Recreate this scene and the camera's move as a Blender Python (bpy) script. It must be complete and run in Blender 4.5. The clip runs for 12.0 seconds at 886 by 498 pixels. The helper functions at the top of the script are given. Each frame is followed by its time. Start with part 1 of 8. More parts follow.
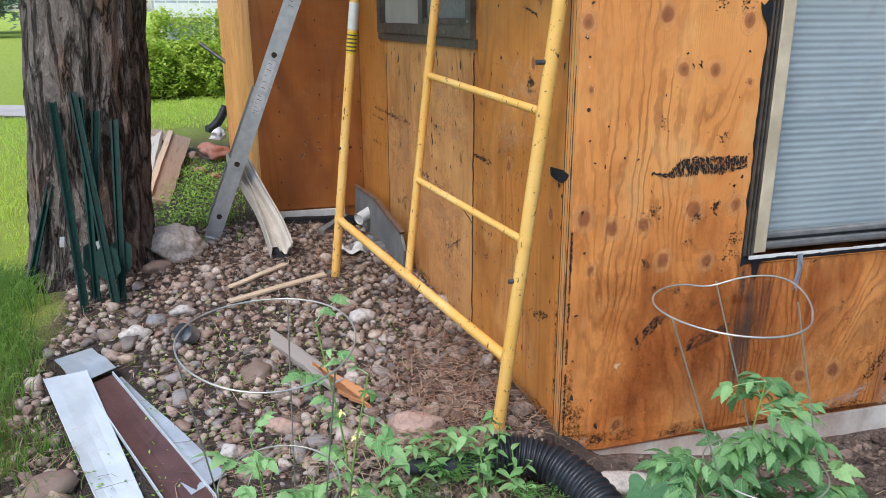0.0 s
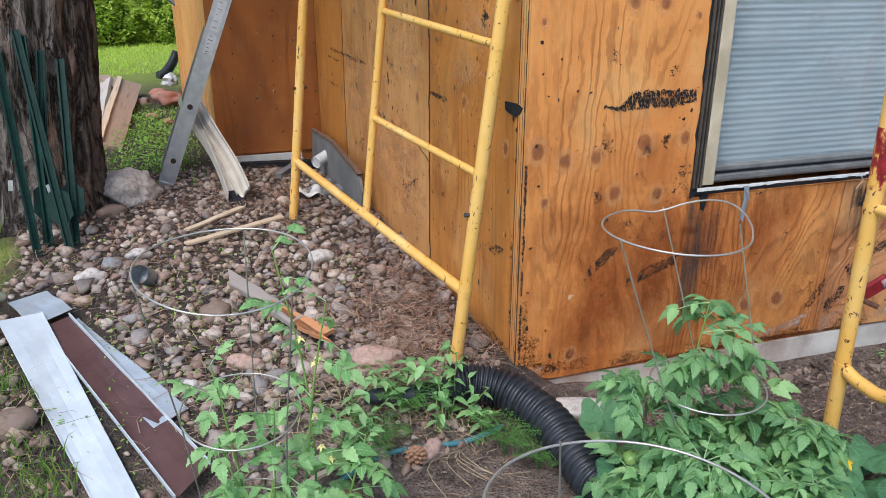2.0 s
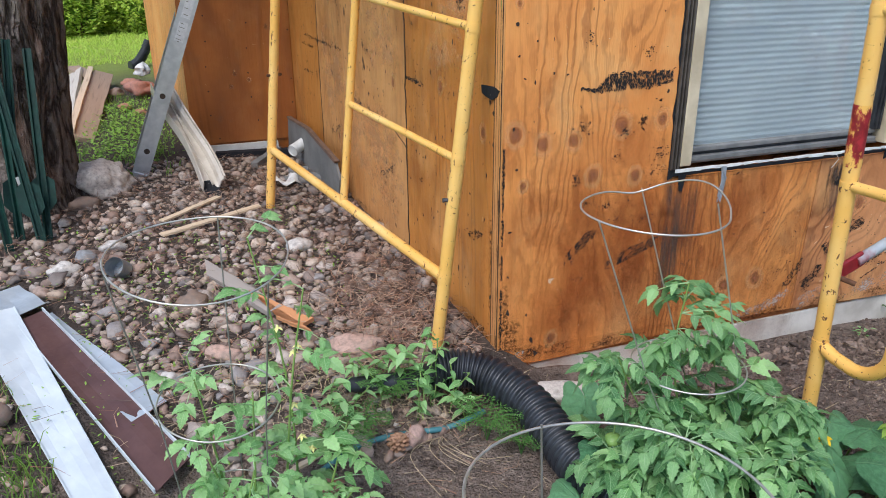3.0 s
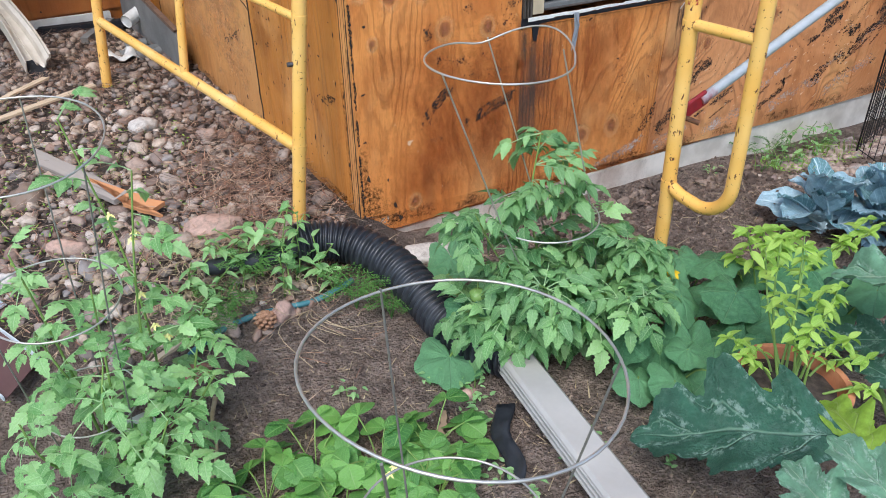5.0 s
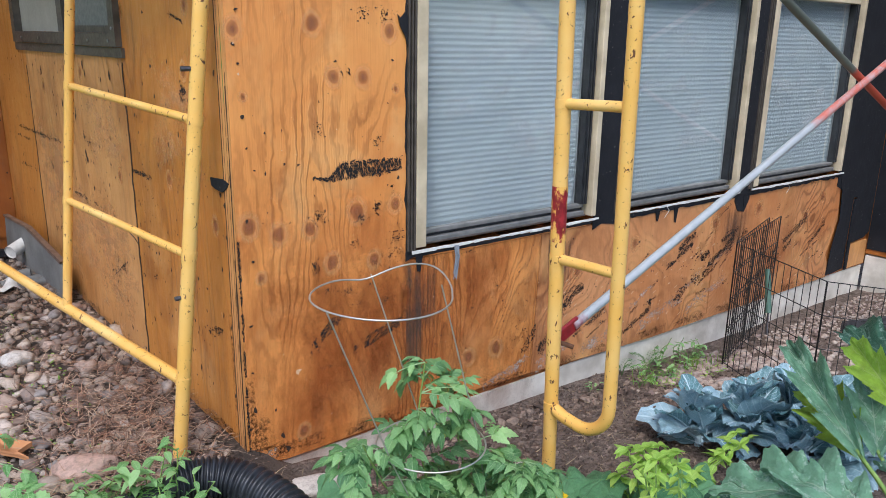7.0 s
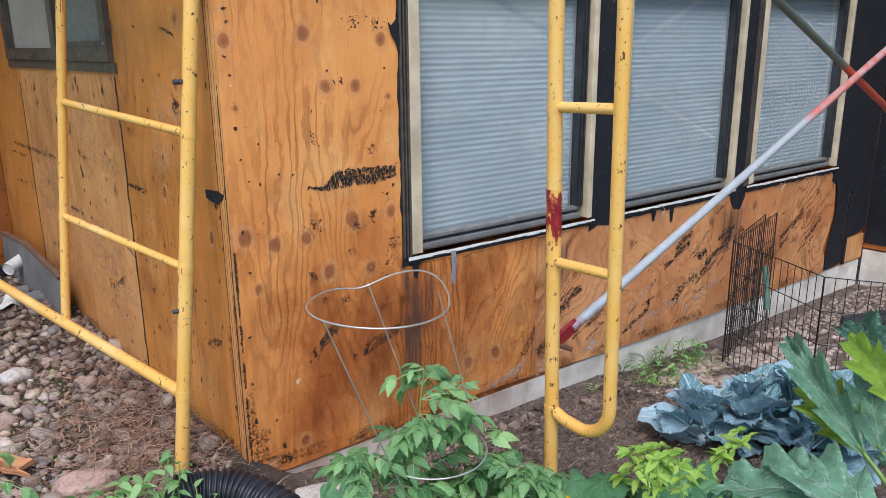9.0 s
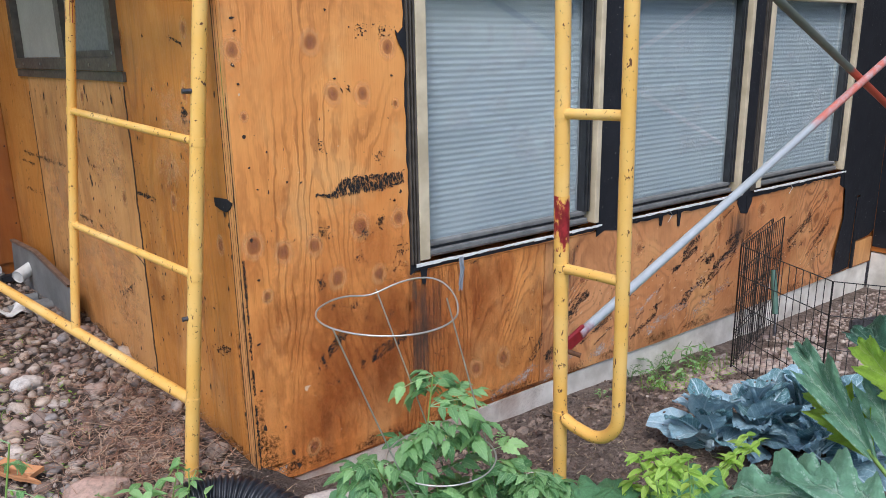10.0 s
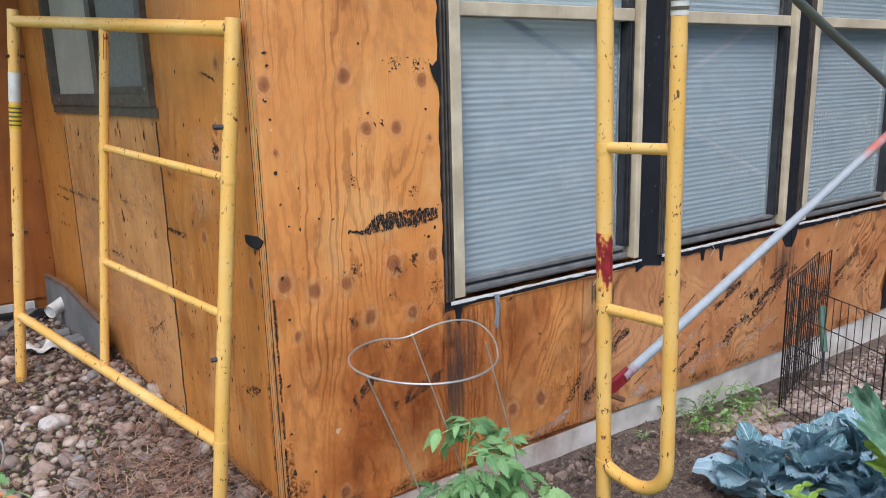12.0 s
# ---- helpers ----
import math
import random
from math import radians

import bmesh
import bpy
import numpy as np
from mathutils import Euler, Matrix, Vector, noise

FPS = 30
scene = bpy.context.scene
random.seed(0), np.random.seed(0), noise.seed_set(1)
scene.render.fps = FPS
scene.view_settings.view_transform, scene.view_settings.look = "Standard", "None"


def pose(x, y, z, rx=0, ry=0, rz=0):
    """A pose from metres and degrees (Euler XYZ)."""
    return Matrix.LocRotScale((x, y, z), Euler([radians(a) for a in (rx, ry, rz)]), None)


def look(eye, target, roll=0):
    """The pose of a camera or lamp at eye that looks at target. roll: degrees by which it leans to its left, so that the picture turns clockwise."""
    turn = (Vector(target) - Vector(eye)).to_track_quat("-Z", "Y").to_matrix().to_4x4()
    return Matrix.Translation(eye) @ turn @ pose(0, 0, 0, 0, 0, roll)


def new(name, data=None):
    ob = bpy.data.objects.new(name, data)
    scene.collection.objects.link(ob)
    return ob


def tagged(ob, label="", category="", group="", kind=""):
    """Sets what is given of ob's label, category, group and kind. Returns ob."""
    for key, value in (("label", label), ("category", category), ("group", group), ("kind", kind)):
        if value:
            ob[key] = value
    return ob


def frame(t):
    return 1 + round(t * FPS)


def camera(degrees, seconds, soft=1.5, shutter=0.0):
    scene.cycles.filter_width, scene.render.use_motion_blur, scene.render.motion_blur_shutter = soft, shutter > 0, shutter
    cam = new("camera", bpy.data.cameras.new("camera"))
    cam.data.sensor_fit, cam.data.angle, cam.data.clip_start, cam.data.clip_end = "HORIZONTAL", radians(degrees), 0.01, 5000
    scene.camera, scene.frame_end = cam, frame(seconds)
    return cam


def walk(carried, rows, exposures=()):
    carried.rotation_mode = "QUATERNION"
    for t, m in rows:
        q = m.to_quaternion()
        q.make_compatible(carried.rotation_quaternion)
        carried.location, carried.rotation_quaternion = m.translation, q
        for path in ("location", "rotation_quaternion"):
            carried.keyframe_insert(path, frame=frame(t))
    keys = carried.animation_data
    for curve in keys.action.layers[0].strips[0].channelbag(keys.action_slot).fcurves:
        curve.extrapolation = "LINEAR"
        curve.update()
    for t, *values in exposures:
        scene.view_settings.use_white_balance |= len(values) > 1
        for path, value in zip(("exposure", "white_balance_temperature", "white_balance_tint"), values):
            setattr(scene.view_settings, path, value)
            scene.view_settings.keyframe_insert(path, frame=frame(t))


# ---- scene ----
cam = camera(60.5, 12.0, soft=0.4, shutter=0.3)
PATH = [
    (0, (-0.898, -1.948, 1.304), (-0.409, -0.101, 0.714), -0.2),
    (0.5, (-0.911, -1.961, 1.297), (-0.383, -0.137, 0.668), 1.0),
    (1, (-0.914, -1.957, 1.262), (-0.356, -0.152, 0.606), 1.6),
    (1.5, (-0.898, -1.976, 1.273), (-0.336, -0.184, 0.586), 0.7),
    (2, (-0.898, -1.993, 1.262), (-0.322, -0.214, 0.553), 0.1),
    (2.5, (-0.894, -1.98, 1.253), (-0.305, -0.213, 0.523), -0.5),
    (4.5, (-0.833, -1.991, 1.244), (-0.02, -0.371, 0.398), -0.5),
    (5, (-0.805, -1.967, 1.215), (0.023, -0.479, 0.166), -0.9),
    (5.5, (-0.811, -1.972, 1.221), (0.03, -0.499, 0.161), -0.4),
    (6, (-0.813, -1.974, 1.23), (0.052, -0.464, 0.245), -0.1),
    (6.5, (-0.811, -1.993, 1.259), (0.211, -0.432, 0.539), 1.0),
    (7, (-0.801, -2.008, 1.269), (0.372, -0.479, 0.733), 1.0),
    (9, (-0.796, -2.014, 1.273), (0.381, -0.484, 0.749), -0.5),
    (9.5, (-0.796, -2.012, 1.274), (0.376, -0.476, 0.758), -0.8),
    (10, (-0.802, -2.014, 1.28), (0.364, -0.472, 0.768), -0.9),
    (10.5, (-0.803, -2.014, 1.279), (0.35, -0.464, 0.762), -1.0),
    (11, (-0.801, -2.013, 1.278), (0.339, -0.451, 0.769), -1.0),
    (11.5, (-0.815, -1.994, 1.282), (0.315, -0.42, 0.787), -1.1),
    (12, (-0.769, -1.939, 1.285), (0.347, -0.337, 0.85), -1.5),
]
walk(cam, [(t, look(eye, target, roll)) for t, eye, target, roll in PATH], [(0, -.03, 6250, 11), (4.3, .03, 6250, 11), (5.0, .15, 6250, 10), (6.0, .15, 6250, 10), (6.8, .0, 6250, 12), (12, -.04, 6250, 13)])

# ---- world, sun, exposure ----
SUN_ELEV, SUN_AZ = 56.0, 222.0
world = bpy.data.worlds.new("world")
scene.world = world
world.use_nodes = True
_wn, _wl = world.node_tree.nodes, world.node_tree.links
_sky = _wn.new("ShaderNodeTexSky")
_sky.sky_type = "NISHITA"
_sky.sun_disc = False
_sky.sun_elevation = radians(SUN_ELEV)
_sky.sun_rotation = radians(SUN_AZ)
_sky.dust_density = 1.5
_sky.air_density = 1.0
_sky.ozone_density = 1.0
_wl.new(_sky.outputs["Color"], _wn["Background"].inputs["Color"])
_wn["Background"].inputs["Strength"].default_value = 0.235
scene.view_settings.exposure = 0.0

sun = new("sun", bpy.data.lights.new("sun", "SUN"))
sun.data.energy = 2.55
sun.data.angle = radians(28)
sun.data.color = (1.0, 0.97, 0.93)
_az, _el = radians(SUN_AZ), radians(SUN_ELEV)
_way = Vector((math.sin(_az) * math.cos(_el), math.cos(_az) * math.cos(_el), math.sin(_el)))
sun.matrix_world = look(_way * 40, (0, 0, 0))

# ---- small builders ----


class Shape:
    """Vertices, faces and face-corner uvs of one mesh."""

    def __init__(self):
        self.v, self.f, self.uv = [], [], {}

    def add(self, verts, faces, uvs=None):
        o = len(self.v)
        self.v.extend(tuple(p) for p in verts)
        for i, f in enumerate(faces):
            if uvs:
                self.uv[len(self.f)] = [uvs[k] for k in f]
            self.f.append(tuple(o + k for k in f))
        return o

    def box(self, lo, hi, m=None, bevel=0.0):
        (x0, y0, z0), (x1, y1, z1) = lo, hi
        if bevel <= 0:
            vs = [Vector((x, y, z)) for z in (z0, z1) for y in (y0, y1) for x in (x0, x1)]
            fs = [(0, 2, 3, 1), (4, 5, 7, 6), (0, 1, 5, 4), (2, 6, 7, 3), (0, 4, 6, 2), (1, 3, 7, 5)]
        else:
            bm = bmesh.new()
            bmesh.ops.create_cube(bm, size=1)
            for q in bm.verts:
                q.co = Vector((x0 + (q.co.x + .5) * (x1 - x0), y0 + (q.co.y + .5) * (y1 - y0), z0 + (q.co.z + .5) * (z1 - z0)))
            bmesh.ops.bevel(bm, geom=bm.edges[:], offset=bevel, segments=2, profile=0.5, affect="EDGES")
            bm.verts.index_update()
            vs, fs = [q.co.copy() for q in bm.verts], [tuple(q.index for q in f.verts) for f in bm.faces]
            bm.free()
        if m is not None:
            vs = [m @ q for q in vs]
        self.add(vs, fs)
        return self

    def tube(self, pts, r, n=10, caps=True, closed=False, squash=1.0):
        pts = [Vector(p) for p in pts]
        k = len(pts)
        rr = r if isinstance(r, (list, tuple)) else [r] * k
        tang = []
        for i in range(k):
            if closed:
                t = pts[(i + 1) % k] - pts[i - 1]
            else:
                t = pts[min(i + 1, k - 1)] - pts[max(i - 1, 0)]
            tang.append(t.normalized() if t.length > 1e-9 else Vector((0, 0, 1)))
        a = tang[0].orthogonal().normalized()
        o = len(self.v)
        for i in range(k):
            a = (a - tang[i] * a.dot(tang[i])).normalized()
            b = tang[i].cross(a)
            for j in range(n):
                th = 2 * math.pi * j / n
                self.v.append(tuple(pts[i] + (a * math.cos(th) + b * math.sin(th) * squash) * rr[i]))
        for i in range(k if closed else k - 1):
            p, q = o + i * n, o + ((i + 1) % k) * n
            for j in range(n):
                self.f.append((p + j, p + (j + 1) % n, q + (j + 1) % n, q + j))
        if caps and not closed:
            e = len(self.v)
            self.v += self.v[o:o + n] + self.v[o + (k - 1) * n:o + k * n]
            self.f.append(tuple(e + j for j in reversed(range(n))))
            self.f.append(tuple(e + n + j for j in range(n)))
        return self

    def prism(self, outline, lo, hi, m=None):
        """An outline in the xy plane made thick from lo to hi in z, then set by m."""
        n = len(outline)
        vs = [Vector((x, y, lo)) for x, y in outline] + [Vector((x, y, hi)) for x, y in outline]
        fs = [tuple(reversed(range(n))), tuple(range(n, 2 * n))] + [(i, (i + 1) % n, n + (i + 1) % n, n + i) for i in range(n)]
        if m is not None:
            vs = [m @ q for q in vs]
        self.add(vs, fs)
        return self

    def lump(self, c, size, seed, rough=0.25, sub=2, m=None):
        """A pebble or clod: a rounded ball pushed about by noise."""
        vs, fs = BALLS[sub]
        s = Vector((seed * 3.7, seed * 1.3, -seed * 2.1))
        out = []
        for q in vs:
            k = 1 + rough * noise.noise(q * 1.1 + s) + rough * .4 * noise.noise(q * 2.7 + s)
            p = Vector((q.x * size[0] * k, q.y * size[1] * k, q.z * size[2] * k))
            if m is not None:
                p = m @ p
            out.append(Vector(c) + p)
        self.add(out, fs)
        return self


def ball(sub):
    bm = bmesh.new()
    bmesh.ops.create_icosphere(bm, subdivisions=sub, radius=1)
    bm.verts.index_update()
    out = [q.co.copy() for q in bm.verts], [tuple(q.index for q in f.verts) for f in bm.faces]
    bm.free()
    return out


BALLS = {k: ball(k) for k in (1, 2, 3, 4)}


def mesh(name, s, material, smooth=False):
    me = bpy.data.meshes.new(name)
    me.from_pydata(s.v, [], s.f)
    if s.uv:
        layer = me.uv_layers.new(name="UVMap")
        flat = np.zeros(len(me.loops) * 2, dtype=np.float32)
        i = 0
        for k, f in enumerate(s.f):
            if k in s.uv:
                for j, uv in enumerate(s.uv[k]):
                    flat[2 * (i + j):2 * (i + j) + 2] = uv
            i += len(f)
        layer.data.foreach_set("uv", flat)
    if smooth:
        me.polygons.foreach_set("use_smooth", [True] * len(me.polygons))
    me.materials.append(material)
    me.update()
    return me


def part(name, s, material, parent=None, label="", smooth=False):
    ob = new(name, s if isinstance(s, bpy.types.Mesh) else mesh(name, s, material, smooth))
    if parent is not None:
        ob.parent = parent
    if label:
        tagged(ob, label)
    return ob


def thing(name, label, category, group="", kind="", at=(0, 0, 0)):
    ob = tagged(new(name), label, category, group, kind)
    ob.empty_display_size = 0.1
    ob.location = at
    return ob


def solid(name, s, material, label, category, group="", kind="", smooth=False):
    return tagged(part(name, s, material, None, "", smooth), label, category, group, kind)


# ---- materials ----
class Mat:
    """A node material put together from noise, ramps and mixes."""

    def __init__(self, name, rough=0.6, metal=0.0, spec=0.5):
        self.m = bpy.data.materials.new(name)
        self.m.use_nodes = True
        self.n, self.l = self.m.node_tree.nodes, self.m.node_tree.links
        self.b = self.n["Principled BSDF"]
        self.set("Roughness", rough), self.set("Metallic", metal), self.set("Specular IOR Level", spec)

    def set(self, key, value):
        if hasattr(value, "is_output"):
            self.l.new(value, self.b.inputs[key])
        else:
            self.b.inputs[key].default_value = value
        return self

    def link(self, sock, value):
        if hasattr(value, "is_output"):
            self.l.new(value, sock)
        else:
            sock.default_value = (*value, 1) if isinstance(value, tuple) and len(value) == 3 and sock.type == "RGBA" else value

    def coord(self, scale=(1, 1, 1), which="Object", rot=(0, 0, 0)):
        c, m = self.n.new("ShaderNodeTexCoord"), self.n.new("ShaderNodeMapping")
        m.inputs["Scale"].default_value = scale
        m.inputs["Rotation"].default_value = [radians(a) for a in rot]
        self.l.new(c.outputs[which], m.inputs["Vector"])
        return m.outputs["Vector"]

    def noise(self, vec, scale, detail=4.0, rough=0.55, distort=0.0, out="Fac"):
        t = self.n.new("ShaderNodeTexNoise")
        for k, v in (("Scale", scale), ("Detail", detail), ("Roughness", rough), ("Distortion", distort)):
            t.inputs[k].default_value = v
        self.l.new(vec, t.inputs["Vector"])
        return t.outputs[out]

    def voronoi(self, vec, scale, feature="F1", out="Distance", rand=1.0):
        t = self.n.new("ShaderNodeTexVoronoi")
        t.feature = feature
        t.inputs["Scale"].default_value = scale
        t.inputs["Randomness"].default_value = rand
        self.l.new(vec, t.inputs["Vector"])
        return t.outputs[out]

    def ramp(self, fac, *stops, kind="LINEAR"):
        r = self.n.new("ShaderNodeValToRGB")
        r.color_ramp.interpolation = kind
        e = r.color_ramp.elements
        while len(e) < len(stops):
            e.new(0.5)
        for q, (pos, col) in zip(e, stops):
            q.position = pos
            q.color = (*col, 1) if isinstance(col, tuple) else (col, col, col, 1)
        self.link(r.inputs["Fac"], fac)
        return r.outputs["Color"]

    def mix(self, fac, a, b, kind="MIX"):
        x = self.n.new("ShaderNodeMix")
        x.data_type, x.blend_type = "RGBA", kind
        self.link(x.inputs[0], fac), self.link(x.inputs[6], a), self.link(x.inputs[7], b)
        return x.outputs[2]

    def math(self, op, a, b=0.0, c=0.0):
        x = self.n.new("ShaderNodeMath")
        x.operation = op
        self.link(x.inputs[0], a), self.link(x.inputs[1], b), self.link(x.inputs[2], c)
        return x.outputs[0]

    def axis(self, vec, k):
        s = self.n.new("ShaderNodeSeparateXYZ")
        self.l.new(vec, s.inputs[0])
        return s.outputs[k]

    def random(self):
        return self.n.new("ShaderNodeObjectInfo").outputs["Random"]

    def island(self):
        return self.n.new("ShaderNodeNewGeometry").outputs["Random Per Island"]

    def bump(self, height, strength=0.3, dist=0.01):
        x = self.n.new("ShaderNodeBump")
        x.inputs["Strength"].default_value, x.inputs["Distance"].default_value = strength, dist
        self.l.new(height, x.inputs["Height"])
        self.l.new(x.outputs["Normal"], self.b.inputs["Normal"])
        return self

    def color(self, c):
        self.link(self.b.inputs["Base Color"], c)
        return self


def plain(name, a, b, rough=0.6, metal=0.0, scale=18.0, bump=0.15, fine=90.0, spec=0.5):
    """Two tones over a coarse and a fine grain."""
    q = Mat(name, rough, metal, spec)
    v = q.coord()
    f = q.noise(v, scale, 5)
    g = q.noise(v, fine, 3)
    q.color(q.mix(q.ramp(f, (0.35, 0.0), (0.65, 1.0)), a, b))
    q.set("Roughness", q.ramp(g, (0.3, rough * .8), (0.7, min(1, rough * 1.2))))
    q.bump(g, bump, 0.003)
    return q.m


def painted_tube(name, paint, worn, rust, rough=0.38):
    q = Mat(name, rough)
    v = q.coord()
    big = q.ramp(q.noise(q.coord((1, 1, .6)), 48, 4, .62, .5), (0.645, 0.0), (0.66, 1.0))
    dots = q.ramp(q.noise(q.coord((1, 1, .7)), 130, 3, .6, .3), (0.66, 0.0), (0.69, 1.0))
    chips = q.math("MAXIMUM", big, dots)
    patch = q.ramp(q.noise(v, 4, 4), (0.42, 0.0), (0.7, 1.0))
    fade = q.mix(patch, paint, worn)
    c = q.mix(chips, fade, rust)
    q.color(c)
    q.set("Roughness", q.mix(chips, (rough,) * 3, (.85,) * 3))
    q.bump(q.noise(v, 120, 3), .12, .002)
    return q.m


def wood_sheet(name, tones, rings=70.0, grain=1.0, along=.36, wiggle=1.0, red=.55, mottle=.5):
    """Rotary-cut sheathing: grain lines that swing about and fade out, pores, pale and dark clouds. The grain runs along z."""
    q = Mat(name, 0.62)
    v = q.coord((1, 1, 1))
    flat = q.coord((1.9, 1.9, along))
    field = q.noise(flat, 1.15, 2.0, .45, .45)
    field = q.math("ADD", field, q.math("MULTIPLY", q.noise(q.coord((14, 14, 5.5)), 1.0, 3, .6), .045 * wiggle))
    lines = q.math("SINE", q.math("MULTIPLY", field, rings * 6.28 / 4))
    bands = q.ramp(q.math("MULTIPLY_ADD", lines, .5, .5), (0.0, 0.0), (.55, .06), (.84, .6), (1.0, 1.0))
    show = q.ramp(q.noise(q.coord((1.6, 1.6, .8)), 1.6, 3, .55), (.38, .06), (.64, 1.0))
    bands = q.math("MULTIPLY", bands, show)
    pores = q.noise(q.coord((90, 90, 1.6)), 2.4, 4, .65)
    hair = q.noise(q.coord((210, 210, 5)), 1.2, 3, .6)
    cloud = q.noise(v, 2.1, 4, .6, .4)
    light, mid, dark = tones
    base = q.mix(q.ramp(cloud, (.3, 0.0), (.7, 1.0)), mid, light)
    base = q.mix(q.math("MULTIPLY", bands, .50 * grain), base, dark)
    base = q.mix(q.math("MULTIPLY", q.ramp(pores, (.5, 0.0), (.75, 1.0)), .17), base, dark)
    base = q.mix(q.math("MULTIPLY", q.ramp(hair, (.55, 0.0), (.72, 1.0)), .05), base, dark)
    soil = q.noise(q.coord((1.2, 1.2, .7)), 2.3, 6, .68, .6)
    base = q.mix(q.math("MULTIPLY", q.ramp(soil, (.50, 0.0), (.72, 1.0)), red), base, (.24, .068, .014))
    grey = q.noise(q.coord((2.2, 2.2, 1.1)), 3.1, 6, .7, .5)
    base = q.mix(q.math("MULTIPLY", q.ramp(grey, (.57, 0.0), (.70, 1.0)), .30), base, (.20, .115, .065))
    pale = q.noise(q.coord((1.0, 1.0, .8)), 3.7, 5, .6, .4)
    base = q.mix(q.math("MULTIPLY", q.ramp(pale, (.52, 0.0), (.72, 1.0)), mottle), base, (.86, .49, .19))
    scuff = q.noise(q.coord((7, 7, 9)), 3.0, 5, .75, .8)
    base = q.mix(q.math("MULTIPLY", q.ramp(scuff, (.66, 0.0), (.72, 1.0)), .45), base, (.88, .60, .33))
    q.color(base)
    q.set("Roughness", q.ramp(pores, (.3, .38), (.7, .66)))
    q.bump(q.math("ADD", bands, q.math("MULTIPLY", q.math("ADD", pores, hair), .4)), .5, .003)
    return q.m


M_PLY = wood_sheet("plywood_amber", ((.84, .370, .105), (.68, .230, .050), (.26, .066, .013)), 125, grain=1.35, along=.50, wiggle=1.9, red=.6)
M_PLY_SWIRL = wood_sheet("plywood_russet", ((.70, .33, .14), (.54, .20, .065), (.15, .042, .014)), 92, grain=1.35, along=1.5, wiggle=1.5, red=.7)
M_PLY_OLD = wood_sheet("plywood_honey", ((.63, .265, .055), (.47, .168, .028), (.19, .060, .012)), 90, grain=.7, mottle=.3)
M_PLY_PALE = wood_sheet("plywood_pale", ((.72, .37, .135), (.53, .225, .062), (.24, .085, .023)), 90, grain=.8, red=.6, mottle=.4)
# Dark red puts the recess's shade into the end wall's colour; framing reuses it.
M_PLY_DARK = wood_sheet("plywood_shade_red", ((.45, .150, .024), (.32, .092, .013), (.14, .038, .007)), 60, grain=.6, mottle=.12)
M_YELLOW = painted_tube("yellow_paint", (.80, .45, .105), (.84, .56, .20), (.14, .058, .026))
M_CONCRETE = plain("old_concrete", (.80, .765, .69), (.54, .505, .435), .9, 0, 7, .9, 70)


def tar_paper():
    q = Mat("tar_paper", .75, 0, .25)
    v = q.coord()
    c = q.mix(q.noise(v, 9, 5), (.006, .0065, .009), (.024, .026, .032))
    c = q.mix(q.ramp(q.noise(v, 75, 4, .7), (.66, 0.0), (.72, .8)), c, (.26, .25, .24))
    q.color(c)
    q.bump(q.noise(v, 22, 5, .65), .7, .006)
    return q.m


M_TAR = tar_paper()
M_TRIM = plain("weathered_cream_paint", (.66, .56, .40), (.46, .38, .26), .6, 0, 9, .25, 70)
M_WFRAME = plain("dark_bronze_frame", (.050, .042, .036), (.095, .080, .068), .45, 0, 20, .1, 90)
M_ALU = plain("dull_aluminium", (.55, .56, .58), (.42, .43, .46), .38, .7, 20, .1, 120)

# ---- ground ----
def step(a, b, x):
    t = min(1, max(0, (x - a) / (b - a)))
    return t * t * (3 - 2 * t)


def ground_z(x, y):
    """Height of the ground: garden soil low in front, stone bed rising to the back, lawn."""
    bed = min(.10, max(0.0, .06 * y))
    soil = -.10 - .02 * step(1, 3, x) - .055 * step(-.42, -.04, y) * step(.2, .7, x) - .030 * step(-.40, -.04, y) * step(1.65, 1.95, x)
    k = step(-.34, .10, y) if x < .05 else step(-.34, .10, y) * (1 - step(.05, .2, x))
    z = soil * (1 - k) + bed * k
    if x < -1.2:
        z = z * (1 - step(-1.2, -2.0, x)) + .07 * step(-1.2, -2.0, x)
    if max(abs(x), abs(y)) < 7:
        z += .012 * noise.noise(Vector((x * 2.3, y * 2.3, 0))) + .006 * noise.noise(Vector((x * 9, y * 9, 3)))
    return z


def ground_sheet():
    def lines(lo, hi, stp, far):
        near = list(np.arange(lo, hi + 1e-6, stp))
        return [lo - f for f in reversed(far)] + near + [hi + f for f in far]
    far = [.3, .8, 1.5, 2.5, 4, 6, 9, 14, 22, 40, 80, 160, 400]
    xs, ys = lines(-2.6, 4.2, .045, far), lines(-2.2, 3.4, .045, far)
    s = Shape()
    nx = len(xs)
    s.v = [(x, y, ground_z(x, y)) for y in ys for x in xs]
    s.f = [(j * nx + i, j * nx + i + 1, (j + 1) * nx + i + 1, (j + 1) * nx + i) for j in range(len(ys) - 1) for i in range(nx - 1)]
    return s


